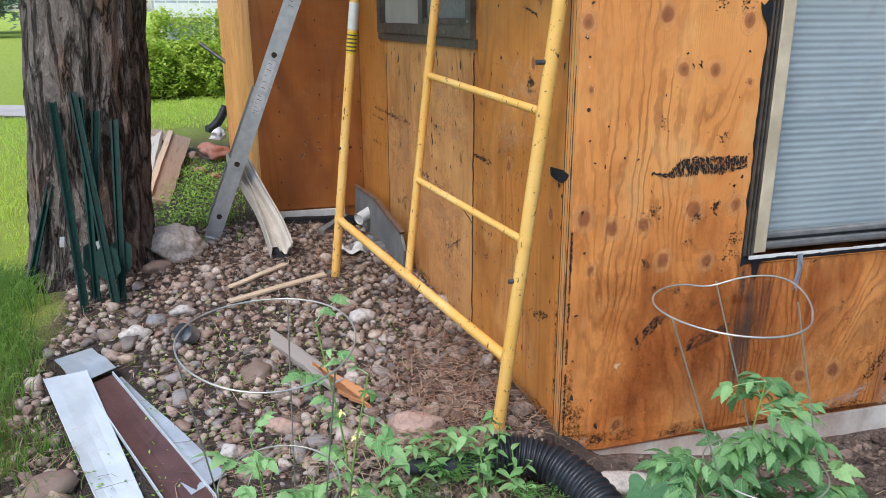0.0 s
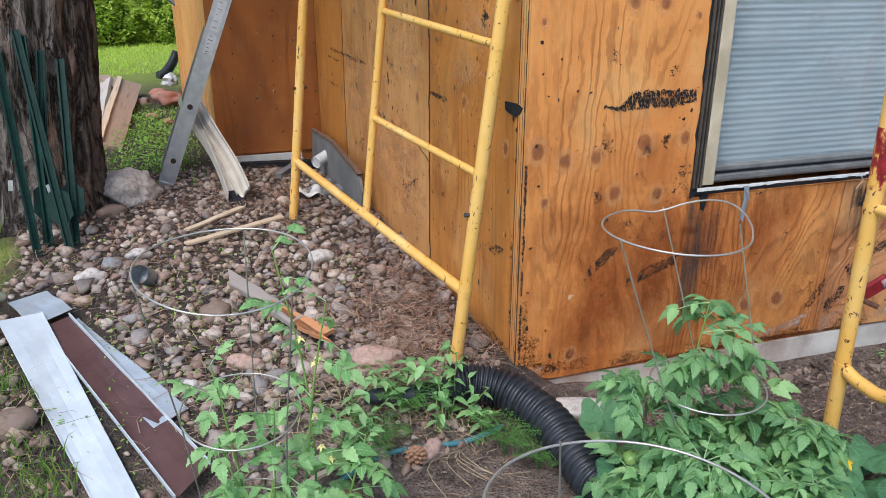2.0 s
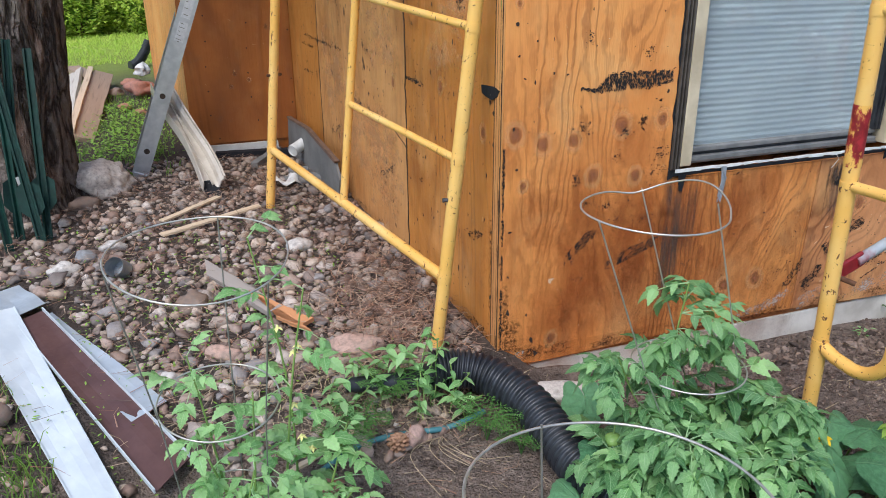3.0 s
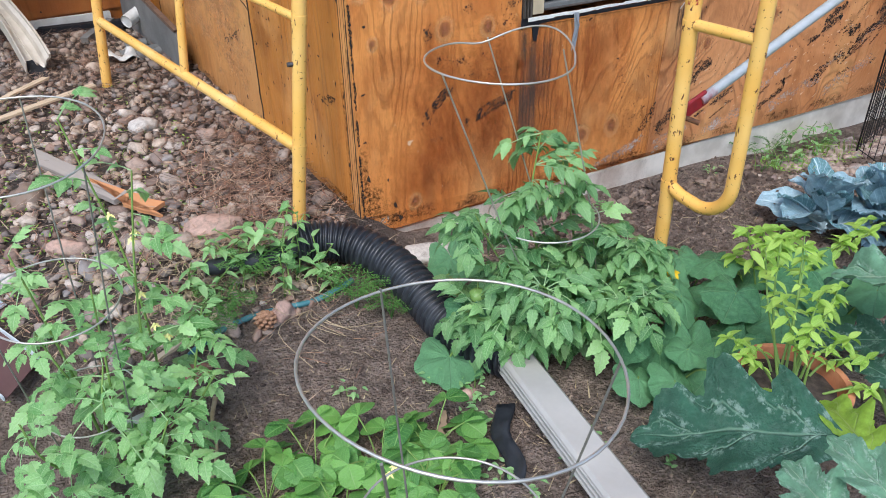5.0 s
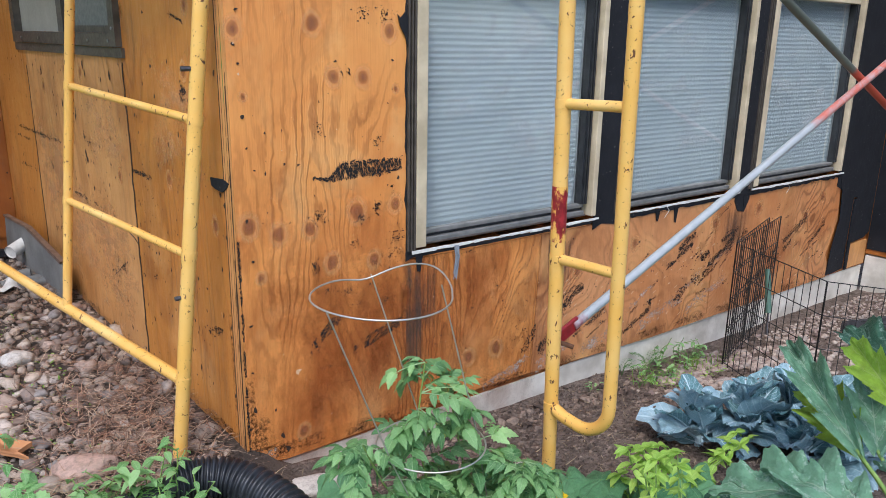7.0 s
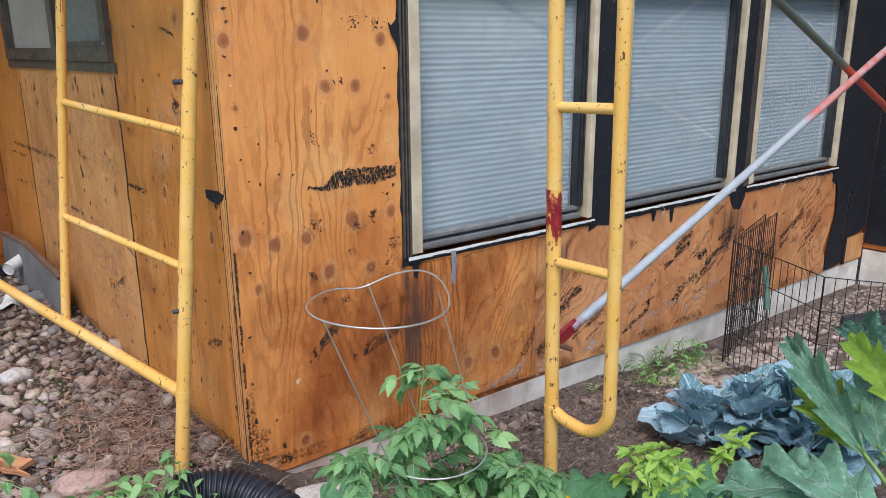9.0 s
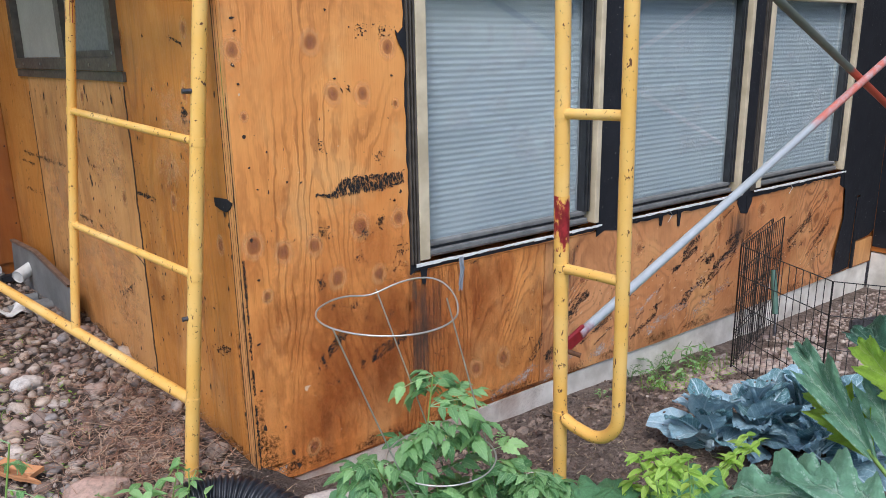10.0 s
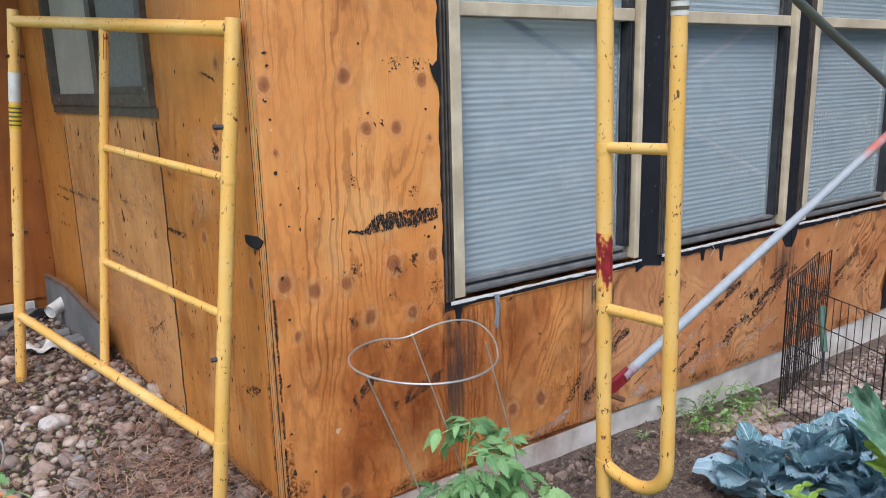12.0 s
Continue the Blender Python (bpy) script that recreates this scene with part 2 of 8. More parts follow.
def ground_material():
    q = Mat("ground_earth", .95, 0, .2)
    v = q.coord()
    x, y = q.axis(v, 0), q.axis(v, 1)
    wob = q.math("MULTIPLY", q.math("SUBTRACT", q.noise(v, 2.2, 4), .5), .8)
    fine = q.noise(v, 34, 5, .7)
    big = q.noise(v, 5, 4)
    clump = q.noise(v, 11, 6, .72)
    soil = q.mix(q.ramp(fine, (.38, 0.0), (.72, 1.0)), q.mix(q.ramp(clump, (.38, 0.0), (.62, 1.0)), (.098, .073, .060), (.25, .191, .157)), (.38, .30, .25))
    bed = q.mix(fine, q.mix(big, (.12, .093, .077), (.20, .162, .138)), (.07, .055, .047))
    # Lawn tones are raised so that the colour itself carries the direct sunlight.
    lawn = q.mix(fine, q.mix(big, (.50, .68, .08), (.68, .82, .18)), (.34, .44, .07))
    kbed = q.ramp(q.math("ADD", q.math("ADD", y, .12), q.math("MULTIPLY", wob, .4)), (0.0, 0.0), (.12, 1.0))
    kbed = q.math("MULTIPLY", kbed, q.ramp(q.math("ADD", x, q.math("MULTIPLY", wob, .3)), (.05, 1.0), (.25, 0.0)))
    kleft = q.ramp(q.math("SUBTRACT", q.math("ADD", q.math("MULTIPLY", x, -1), wob), 1.55), (0.0, 0.0), (.3, 1.0))
    kback = q.ramp(q.math("DIVIDE", q.math("SUBTRACT", q.math("ADD", y, wob), 4.9), 4), (0.0, 0.0), (.3, .55), (.75, 1.0))
    c = q.mix(kbed, soil, bed)
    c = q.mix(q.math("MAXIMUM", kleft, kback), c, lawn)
    q.color(c)
    q.bump(q.math("ADD", q.math("ADD", fine, clump), q.noise(v, 120, 3)), 1.0, .035)
    return q.m


M_GROUND = ground_material()
solid("ground", ground_sheet(), M_GROUND, "dark garden soil, stony earth and mown lawn", "ground", kind="structure", smooth=True)

# ---- house ----
SKEW = -0.088                                 # the side walls lean off square by this much
BED_SKEW = -0.06                              # the same line in the garden's own layout
TOP = 2.42
DEEP = 2.47                                   # where the recess ends
W_TOP = 2.05                                  # window heads
MEET = 1.497                                  # meeting rails of the sashes
WINS = [(.615, 1.498), (1.652, 2.508), (2.638, 3.525)]
SILL = .578
END_A = 4.03


def wall_front():
    w = tagged(new("wall_front"), "front wall sheathed in bare amber plywood, siding stripped", "wall", kind="structure")
    # framing behind the sheets, broken by the openings
    core = Shape()
    y0, y1 = .014, .16
    core.box((0.02, y0, -.045), (END_A + .16, y1, SILL - .03))
    core.box((0.02, y0, W_TOP + .03), (END_A + .16, y1, TOP))
    edges = [.02] + [e for a, b in WINS for e in (a - .02, b + .02)] + [END_A + .16]
    for a, b in zip(edges[::2], edges[1::2]):
        core.box((a, y0, SILL - .03), (b, y1, W_TOP + .03))
    part("framing", core, M_PLY_DARK, w)

    def sheet(outline, material, name="plywood_sheet"):
        s = Shape().prism(outline, 0, .014, Matrix(((1, 0, 0, 0), (0, 0, -1, .014), (0, 1, 0, 0), (0, 0, 0, 1))))
        return part(name, s, material, w)
    a = WINS[0][0] - .03
    sheet([(.0, -.014), (.13, -.036), (.3, -.032), (.62, -.022), (.93, -.014), (1.19, -.02), (1.214, SILL - .03), (a, SILL - .03), (a, TOP), (.0, TOP)], M_PLY)
    sheet([(1.194, -.02), (1.55, -.035), (1.94, -.046), (2.38, -.044), (2.38, SILL - .03), (1.218, SILL - .03)], M_PLY_SWIRL)
    sheet([(2.384, -.044), (3.1, -.042), (3.56, -.04), (3.55, .05), (3.52, .10), (3.60, .30), (3.57, SILL - .03), (2.384, SILL - .03)], M_PLY_SWIRL)
    sheet([(3.79, -.03), (4.025, -.03), (4.025, .12), (3.79, .12)], M_PLY_PALE)
    sheet([(a, W_TOP + .03), (END_A, W_TOP + .03), (END_A, TOP), (a, TOP)], M_PLY)
    return w


wall_a = wall_front()


def side_matrix(skew):
    """x along the side wall from the corner to the back, y up, z out of the wall."""
    d = Vector((skew, 1, 0)).normalized()
    n = Vector((-1, skew, 0)).normalized()
    return Matrix(((d.x, 0, n.x, 0), (d.y, 0, n.y, 0), (0, 1, 0, 0), (0, 0, 0, 1)))


SIDE = side_matrix(SKEW)
BED_SIDE = side_matrix(BED_SKEW)
SIDE_WIN = (.735, 1.99, 1.22, 1.97)
SEAM_A, SEAM_B = .748, 1.91                    # joints between the side sheets


def wall_side():
    w = tagged(new("wall_side"), "recessed side wall of weathered honey plywood", "wall", kind="structure")
    x0, x1, z0, z1 = SIDE_WIN
    core = Shape()
    for a, b, c, d in ((.02, x0, -.03, TOP), (x1, DEEP + .1, -.03, TOP), (x0, x1, -.03, z0), (x0, x1, z1, TOP)):
        core.box((a, c, -.16), (b, d, -.013), SIDE)
    part("framing", core, M_PLY_DARK, w)

    def sheet(a, b, c, d, material):
        part("plywood_sheet", Shape().box((a, c, -.012), (b, d, 0), SIDE), material, w)
    sheet(.0, SEAM_A - .0015, -.03, z0, M_PLY_OLD)
    sheet(.0, x0, z0, TOP, M_PLY_OLD)
    sheet(SEAM_A + .0015, SEAM_B - .0015, -.03, z0, M_PLY_PALE)
    sheet(x0, x1, z1, TOP, M_PLY_PALE)
    sheet(SEAM_B + .0015, DEEP, -.03, z0, M_PLY_OLD)
    sheet(x1, DEEP, z0, TOP, M_PLY_OLD)
    return w


wall_b = wall_side()
BX = SKEW * DEEP
E_X = -.808


def wall_back():
    w = tagged(new("wall_back"), "end wall of plywood with the recess shade put into its dark reddish colour", "wall", kind="structure")
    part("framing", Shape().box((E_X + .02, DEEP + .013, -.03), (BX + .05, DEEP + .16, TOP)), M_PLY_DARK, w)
    # This sheet is coloured darker for the shade that the recess gives it.
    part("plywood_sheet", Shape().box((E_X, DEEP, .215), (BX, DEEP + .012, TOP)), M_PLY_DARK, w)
    part("white_edge", Shape().box((E_X + .05, DEEP - .03, .165), (BX - .12, DEEP - .002, .205)), M_WHITE, w, "chalky white bottom flashing")
    return w


def wall_left():
    w = tagged(new("wall_left"), "outer wall of the same amber plywood as the front", "wall", kind="structure")
    m = Matrix.Translation((E_X, DEEP, 0)) @ SIDE
    part("plywood_sheet", Shape().box((0, .0, -.012), (2.2, TOP, 0), m), M_PLY, w)
    part("framing", Shape().box((.02, -.02, -.16), (2.2, TOP, -.014), m), M_PLY_DARK, w)
    return w


M_WHITE = plain("chalky_white", (.72, .72, .70), (.55, .54, .51), .6, 0, 16, .2)
wall_back()
wall_left()
wall_c = tagged(new("wall_right"), "wall covered in torn black tar paper", "wall", kind="structure")
part("framing", Shape().box((END_A, -2.6, .03), (END_A + .16, 0.0, TOP)), M_PLY_DARK, wall_c)
tagged(new("house_body", mesh("house_body", Shape().box((.2, .3, -.2), (END_A + .1, 6, TOP)), M_PLY_DARK)), "closed body of the house behind its walls", "wall", kind="structure")

f = Shape()
f.box((.012, .010, -.5), (END_A, .2, -.046), None, .006)
solid("foundation_front", f, M_CONCRETE, "low grey concrete foundation strip, stained", "foundation", kind="structure")
f = Shape()
f.box((.012, -.5, -.2), (DEEP, -.022, -.012), SIDE)
solid("foundation_side", f, M_CONCRETE, "low grey concrete foundation strip", "foundation", kind="structure")
f = Shape()
f.box((END_A + .004, -2.6, -.5), (END_A + .2, .0, .02), None, .006)
solid("foundation_right", f, M_CONCRETE, "grey concrete foundation strip under tar paper", "foundation", kind="structure")
# Unseen slab, added to close the top and keep light out of the recess.
e = Shape()
e.box((-.84, -.05, TOP), (END_A + .4, 6, TOP + .12))
solid("eaves", e, M_WHITE, "unseen overhang added to close the top and shade the recess", "roof", kind="structure")

# ---- windows of the front wall ----
def glass_material():
    q = Mat("window_glass", .03)
    q.set("Transmission Weight", 1.0).set("IOR", 1.45)
    q.b.inputs["Base Color"].default_value = (.93, .97, .97, 1)
    v = q.coord()
    q.set("Roughness", q.ramp(q.noise(v, 3, 5, .65), (.45, .0), (.75, .03)))
    return q.m


def shade_material():
    q = Mat("cellular_shade_fabric", .85)
    n = q.noise(q.coord((.6, .6, 22)), 3, 3)
    c = q.mix(n, (.345, .405, .45), (.225, .275, .315))
    # Large paler patches put the glass's cloudy reflections into the fabric colour.
    q.color(q.mix(q.ramp(q.noise(q.coord((1, 1, .8)), 3.5, 3), (.35, 0.0), (.7, .6)), c, (.36, .41, .445)))
    return q.m


M_SASH = plain("black_sash", (.014, .016, .020), (.034, .037, .043), .4, 0, 24, .1)
M_RAIL = plain("grey_sash_rail", (.13, .135, .135), (.20, .20, .195), .5, 0, 24, .1)
M_GLASS = glass_material()
M_SHADE = shade_material()
M_CAULK = plain("torn_white_film", (.80, .80, .78), (.62, .62, .60), .7, 0, 30, .3)
M_CURTAIN = plain("cream_curtain", (.62, .56, .45), (.5, .45, .36), .8, 0, 12, .2)
M_SCREEN = plain("insect_screen", (.16, .165, .16), (.21, .21, .2), .7, 0, 60, .2)


def front_window(name, a, b, seed):
    r = random.Random(seed)
    w = tagged(new(name), "cream-trimmed double-hung window with closed shade", "window", kind="structure")
    z0, z1, mid = SILL, W_TOP, MEET
    # cream casing, four strips butted end to end
    part("casing", Shape().box((a, -.016, z0 + .012), (a + .042, .05, z1), None, .003), M_TRIM, w)
    part("casing", Shape().box((b - .026, -.016, z0 + .012), (b, .05, z1), None, .003), M_TRIM, w)
    part("casing", Shape().box((a, -.016, z1), (b, .05, z1 + .045), None, .003), M_TRIM, w)
    part("meeting_rail", Shape().box((a + .043, .004, mid - .022), (b - .038, .045, mid + .022), None, .003), M_TRIM, w)
    # dark sash: stiles, rails and a deep bronze reveal
    s = Shape()
    s.box((a + .043, .030, z0 + .034), (b - .038, .053, z0 + .044), None, .002)
    s.box((b - .060, .014, z0 + .061), (b - .0265, .052, mid - .023))
    s.box((b - .054, .008, z0 + .061), (b - .047, .014, mid - .023))
    s.box((b - .042, .006, z0 + .061), (b - .034, .014, mid - .023))
    s.box((a + .0435, .03, z0 + .061), (a + .049, .052, mid - .023))
    s.box((b - .06, .014, mid + .023), (b - .0265, .052, z1 - .001))
    part("sash", s, M_SASH, w, "blackened lower sash")
    part("sash_line", Shape().box((b - .071, .046, z0 + .062), (b - .068, .050, mid - .024)), M_ALU, w, "thin pale upright line beside the sash")
    part("bottom_rail", Shape().box((a + .043, .012, z0 + .012), (b - .038, .053, z0 + .033), None, .003), M_RAIL, w, "grey lower sash rail")
    part("bottom_rail", Shape().box((a + .043, .020, z0 + .0445), (b - .038, .053, z0 + .06), None, .003), M_RAIL, w)
    s = Shape().box((a + .043, .005, z0 + .0125), (b - .038, .0115, z0 + .019), None, .002)
    part("sill", s, M_WFRAME, w)
    for lo, hi, y in ((z0 + .06, mid - .022, .038), (mid + .022, z1, .022)):
        p = part("pane", Shape().box((a + .05, y, lo), (b - .05, y + .004, hi)), M_GLASS, w)
        p.visible_shadow = False
    # ridged bronze nailing flange beside the casing
    s = Shape()
    for x0, x1, y in ((a - .030, a - .024, -.011), (a - .018, a - .013, -.013), (a - .008, a - .001, -.015)):
        s.box((x0, y, z0 + .002), (x1, -.002, z1), None, .001)
    part("flange", s, M_WFRAME, w, "ridged dark bronze flange")
    # torn white film under the sill, with hanging shreds
    s = Shape()
    x, up = a - .02, z0
    while x < b + .01:
        d = r.uniform(.02, .07)
        e = min(x + d, b + .015)
        t = r.uniform(.004, .014)
        s.prism([(x, up + .006), (x, up - t * .5), (e, up - r.uniform(.001, .006)), (e, up + r.uniform(.003, .007))], 0, .003, Matrix(((1, 0, 0, 0), (0, 0, -1, -.019), (0, 1, 0, 0), (0, 0, 0, 1))))
        x = e
    part("torn_film", s, M_CAULK, w, "ragged white film under the sill")
    return w


def shade(a, b):
    """A pleated shade hung close behind the panes."""
    t = thing("cellular_shade", "pale blue-grey cellular shade hanging closed behind glass", "blind", "window shades", at=((a + b) / 2, .058, 0))
    s, pitch, h = Shape(), .0200, (b - a) / 2 - .03
    rows = int((W_TOP - SILL - .04) / pitch)
    vs, fs = [], []
    for i in range(rows * 2 + 1):
        z = SILL + .02 + i * pitch / 2
        y = -.0008 if i % 2 else .0008
        vs += [(-h, y, z), (h - .012, y, z), (-h, y + .002, z), (h - .012, y + .002, z)]
        if i:
            k = 4 * i
            fs += [(k - 4, k - 3, k + 1, k), (k - 2, k + 2, k + 3, k - 1)]
    s.add(vs, fs)
    part("pleats", s, M_SHADE, t)
    part("bottom_rail", Shape().box((-h, .003, SILL + .002), (h - .012, .015, SILL + .02), None, .003), M_TRIM, t)


for i, (a, b) in enumerate(WINS):
    front_window(f"window_{i + 1}", a, b, 20 + i)
    shade(a, b)
# Added black sheet: the unlit room's darkness given by colour.
tagged(new("room_back", mesh("room_back", Shape().box((.3, .262, .3), (END_A, .27, 2.3)), M_TAR)), "added black sheet standing for the dark room behind the shades", "wall", kind="structure")


def tar_strip(name, outline, y=-.003, thick=.003, label="torn black building paper"):
    s = Shape().prism(outline, 0, thick, Matrix(((1, 0, 0, 0), (0, 0, -1, y + thick), (0, 1, 0, 0), (0, 0, 0, 1))))
    return part(name, s, M_TAR, wall_a, label)


def ragged(x, z0, z1, r, amp):
    n = max(3, int((z1 - z0) / .035))
    return [(x + r.uniform(-amp, amp), z0 + (z1 - z0) * i / n) for i in range(n + 1)]


_r = random.Random(5)
tar_strip("building_paper", ragged(.580, .545, 2.3, _r, .004) + list(reversed([(.614, .56), (.614, 2.3)])))
tar_strip("paper_flap", [(.545, 1.335), (.555, 1.30), (.572, 1.275), (.584, 1.24), (.59, 1.32), (.575, 1.345), (.556, 1.325)], -.008)
tar_strip("building_paper", [(1.500, SILL - .05), (1.55, SILL - .03), (1.650, SILL - .045), (1.650, 2.3), (1.500, 2.3)])
tar_strip("building_paper", [(2.510, SILL - .05), (2.545, SILL - .10), (2.60, SILL - .11), (2.636, SILL - .05), (2.636, 2.3), (2.510, 2.3)])
tar_strip("building_paper", [(3.55, -.03), (3.63, -.03), (3.745, -.02), (3.755, .41), (3.80, .41), (3.81, .13), (3.96, .14), (4.025, .17), (4.025, 2.3), (3.527, 2.3), (3.527, .5), (3.60, .47), (3.62, .3), (3.575, .14)])
tar_strip("batten", [(3.76, -.03), (3.785, -.03), (3.785, .40), (3.76, .40)], -.012, .01, "raw wood batten")
_s = Shape()
for k in range(9):
    z = .06 + k * .3
    _s.prism([(0, z), (-2.5, z + .02), (-2.5, z + .31), (-1.2, z + .315), (0, z + .30)], -.004 - .002 * (k % 2), 0, Matrix(((0, 0, 1, END_A - .001), (1, 0, 0, -.006), (0, 1, 0, 0), (0, 0, 0, 1))))
part("building_paper", _s, M_TAR, wall_c, "overlapping courses of black paper")


FLAT = Matrix(((1, 0, 0, 0), (0, 0, -1, -.012), (0, 1, 0, 0), (0, 0, 0, 1)))


def jag_drips():
    """Tongues of tar paper hanging below the sills."""
    r = random.Random(3)
    for x in (1.90, 2.58, .62, 2.03, 3.56):
        d = r.uniform(.03, .09)
        tar_strip("paper_tongue", [(x, SILL - .02), (x + .008, SILL - .02 - d), (x + .02, SILL - .025 - d), (x + .03, SILL - .02)], -.006)
    film = Shape()
    film.tube([(.775, -.024, SILL + .0), (.79, -.03, SILL - .04), (.775, -.028, SILL - .085), (.768, -.027, SILL - .12)], .007, 6, squash=.25)
    film.prism([(.770, SILL), (.790, SILL), (.793, SILL - .05), (.783, SILL - .125), (.768, SILL - .10), (.776, SILL - .05)], .012, .014, FLAT)
    part("film_shred", film, M_SHRED, wall_a, "grey shred of film hanging")
    for x in (1.25, 2.95, 2.40, 1.95):
        s = Shape().tube([(x, -.02, SILL), (x + .012, -.028, SILL - .02), (x - .012, -.026, SILL - .05)], .004, 5, squash=.3)
        part("film_shred", s, M_CAULK, wall_a)


# One black strip per sill: torn paper edge plus the sill's painted shadow.
for _i, (_a, _b) in enumerate(WINS):
    _x, _pts = _a - .02, []
    while _x < _b + .02:
        _pts.append((_x, SILL - .021 - _r.uniform(.0, .012) * (.2 if _i == 0 else 1)))
        _x += _r.uniform(.015, .05)
    tar_strip("paper_edge", _pts + [(_b + .02, SILL - .012), (_a - .02, SILL - .012)], -.004, .003, "ragged black paper edge with the sill's shadow painted in")
M_SHRED = plain("grey_film", (.34, .37, .42), (.27, .3, .34), .5, 0, 30, .2)
jag_drips()


# ---- window of the side wall ----
def side_window():
    x0, x1, z0, z1 = SIDE_WIN
    w = tagged(new("window_4"), "dark bronze slider window in the side wall", "window", kind="structure")
    s = Shape()
    for lo, hi in (((x0, z0, -.02), (x0 + .05, z1, .022)), ((x1 - .05, z0, -.02), (x1, z1, .022)), ((x0 + .05, z0, -.02), (x1 - .05, z0 + .045, .022)), ((x0 + .05, z1 - .05, -.02), (x1 - .05, z1, .022))):
        s.box(lo, hi, SIDE)
    part("window_frame", s, M_WFRAME, w)
    part("mullion", Shape().box((1.30, z0 + .046, -.015), (1.36, z1 - .051, .012), SIDE), M_WFRAME, w)
    part("flange", Shape().box((x0 - .02, z0 - .035, .001), (x1 + .02, z0 - .002, .012), SIDE), M_WFRAME, w)
    part("screen", Shape().box((x0 + .051, z0 + .046, -.012), (1.299, z1 - .051, -.010), SIDE), M_SCREEN, w, "grey insect screen")
    part("pane", Shape().box((1.361, z0 + .046, -.012), (x1 - .051, z1 - .051, -.008), SIDE), M_DUSTY, w, "dusty cream-lit pane")
    part("curtain", Shape().box((1.361, z0 + .046, -.06), (x1 - .051, z1 - .051, -.05), SIDE), M_CURTAIN, w, "drawn cream curtain")
    part("inner_sill", Shape().box((x0 + .051, z0 + .0455, -.0095), (1.299, z0 + .07, .008), SIDE), M_WFRAME, w)
    for u, v in ((.80, z0 + .02), (1.0, z0 + .02), (1.6, z0 + .02), (1.85, z0 + .02), (x0 + .025, z0 + .06)):
        s = Shape().tube([SIDE @ Vector((u, v, .021)), SIDE @ Vector((u, v, .025))], .006, 8)
        part("screw", s, M_STEEL_GREY, w)


M_DUSTY = plain("dusty_pane", (.40, .38, .33), (.33, .31, .27), .5, 0, 6, .05)
M_STEEL_GREY = plain("screw_steel", (.35, .35, .36), (.25, .25, .26), .4, .8, 40, .1)
side_window()

# ---- corner: raw sheet edges ----
M_GAP = plain("dirty_gap", (.022, .013, .009), (.10, .048, .018), .85, 0, 14, .2)
s = Shape()
for k, (u, wd, out) in enumerate(((.001, .0153, .0045), (.020, .0143, .004), (.038, .008, .0035))):
    s.box((u, -.01, .0005), (u + wd, TOP, out), SIDE)
part("sheet_edges", s, M_PLY_PALE, wall_b, "raw layered plywood edges at the corner")
s = Shape()
s.box((.0165, -.01, .0005), (.0198, TOP, .0038), SIDE)
s.box((.0345, -.01, .0005), (.0378, TOP, .0032), SIDE)
s.box((.0462, -.01, .0005), (.052, TOP, .003), SIDE)
part("corner_gaps", s, M_GAP, wall_b)
s = Shape()
_g = random.Random(19)
for k in range(34):
    z, w = -.02 + k * .035, _g.uniform(.003, .009) * (1.0 if k < 16 else .55)
    s.box((.0035 - w * .3, z, .0046), (.0035 + w * .7, z + .0352, .0052 + _g.uniform(0, .002)), SIDE)
part("rotted_joint", s, M_GAP, wall_b, "dark rotted joint at the corner")


# ---- marks on the sheets: knots, nail holes, tar, stains ----
def disc(s, m, u, v, ru, rv, turn, lift, n=18, rings=3):
    c, si = math.cos(turn), math.sin(turn)
    vs, uvs, fs = [(0, 0)], [(0.0, 0.0)], []
    for k in range(1, rings + 1):
        for j in range(n):
            a = 2 * math.pi * j / n
            vs.append((k / rings * math.cos(a), k / rings * math.sin(a)))
            uvs.append((k / rings, j / n))
    pts = [m @ Vector((u + x * ru * c - y * rv * si, v + x * ru * si + y * rv * c, lift)) for x, y in vs]
    for j in range(n):
        fs.append((0, 1 + j, 1 + (j + 1) % n))
        for k in range(1, rings):
            o = 1 + (k - 1) * n
            fs.append((o + j, o + n + j, o + n + (j + 1) % n, o + (j + 1) % n))
    s.add(pts, fs, uvs)


def knot_material():
    q = Mat("plywood_knot", .55)
    r = q.axis(q.coord(which="UV"), 0)
    v = q.coord()
    n = q.math("MULTIPLY", q.math("SUBTRACT", q.noise(v, 42, 4, .6), .5), .26)
    rr = q.math("ADD", r, n)
    rings = q.math("SINE", q.math("MULTIPLY", rr, 62.0))
    core = q.mix(q.ramp(rings, (-.4, 0.0), (.8, 1.0)), (.25, .080, .036), (.47, .19, .095))
    col = q.mix(q.ramp(rr, (.36, 0.0), (.42, 1.0)), core, q.ramp(rr, (.40, (.20, .062, .026)), (.46, (.56, .26, .11)), (.58, (.88, .50, .22)), (1.0, (.84, .47, .18))))
    q.color(col)
    q.set("Alpha", q.ramp(rr, (.0, .70), (.30, .48), (.42, .42), (.50, .22), (.62, .32), (.95, 0.0)))
    return q.m


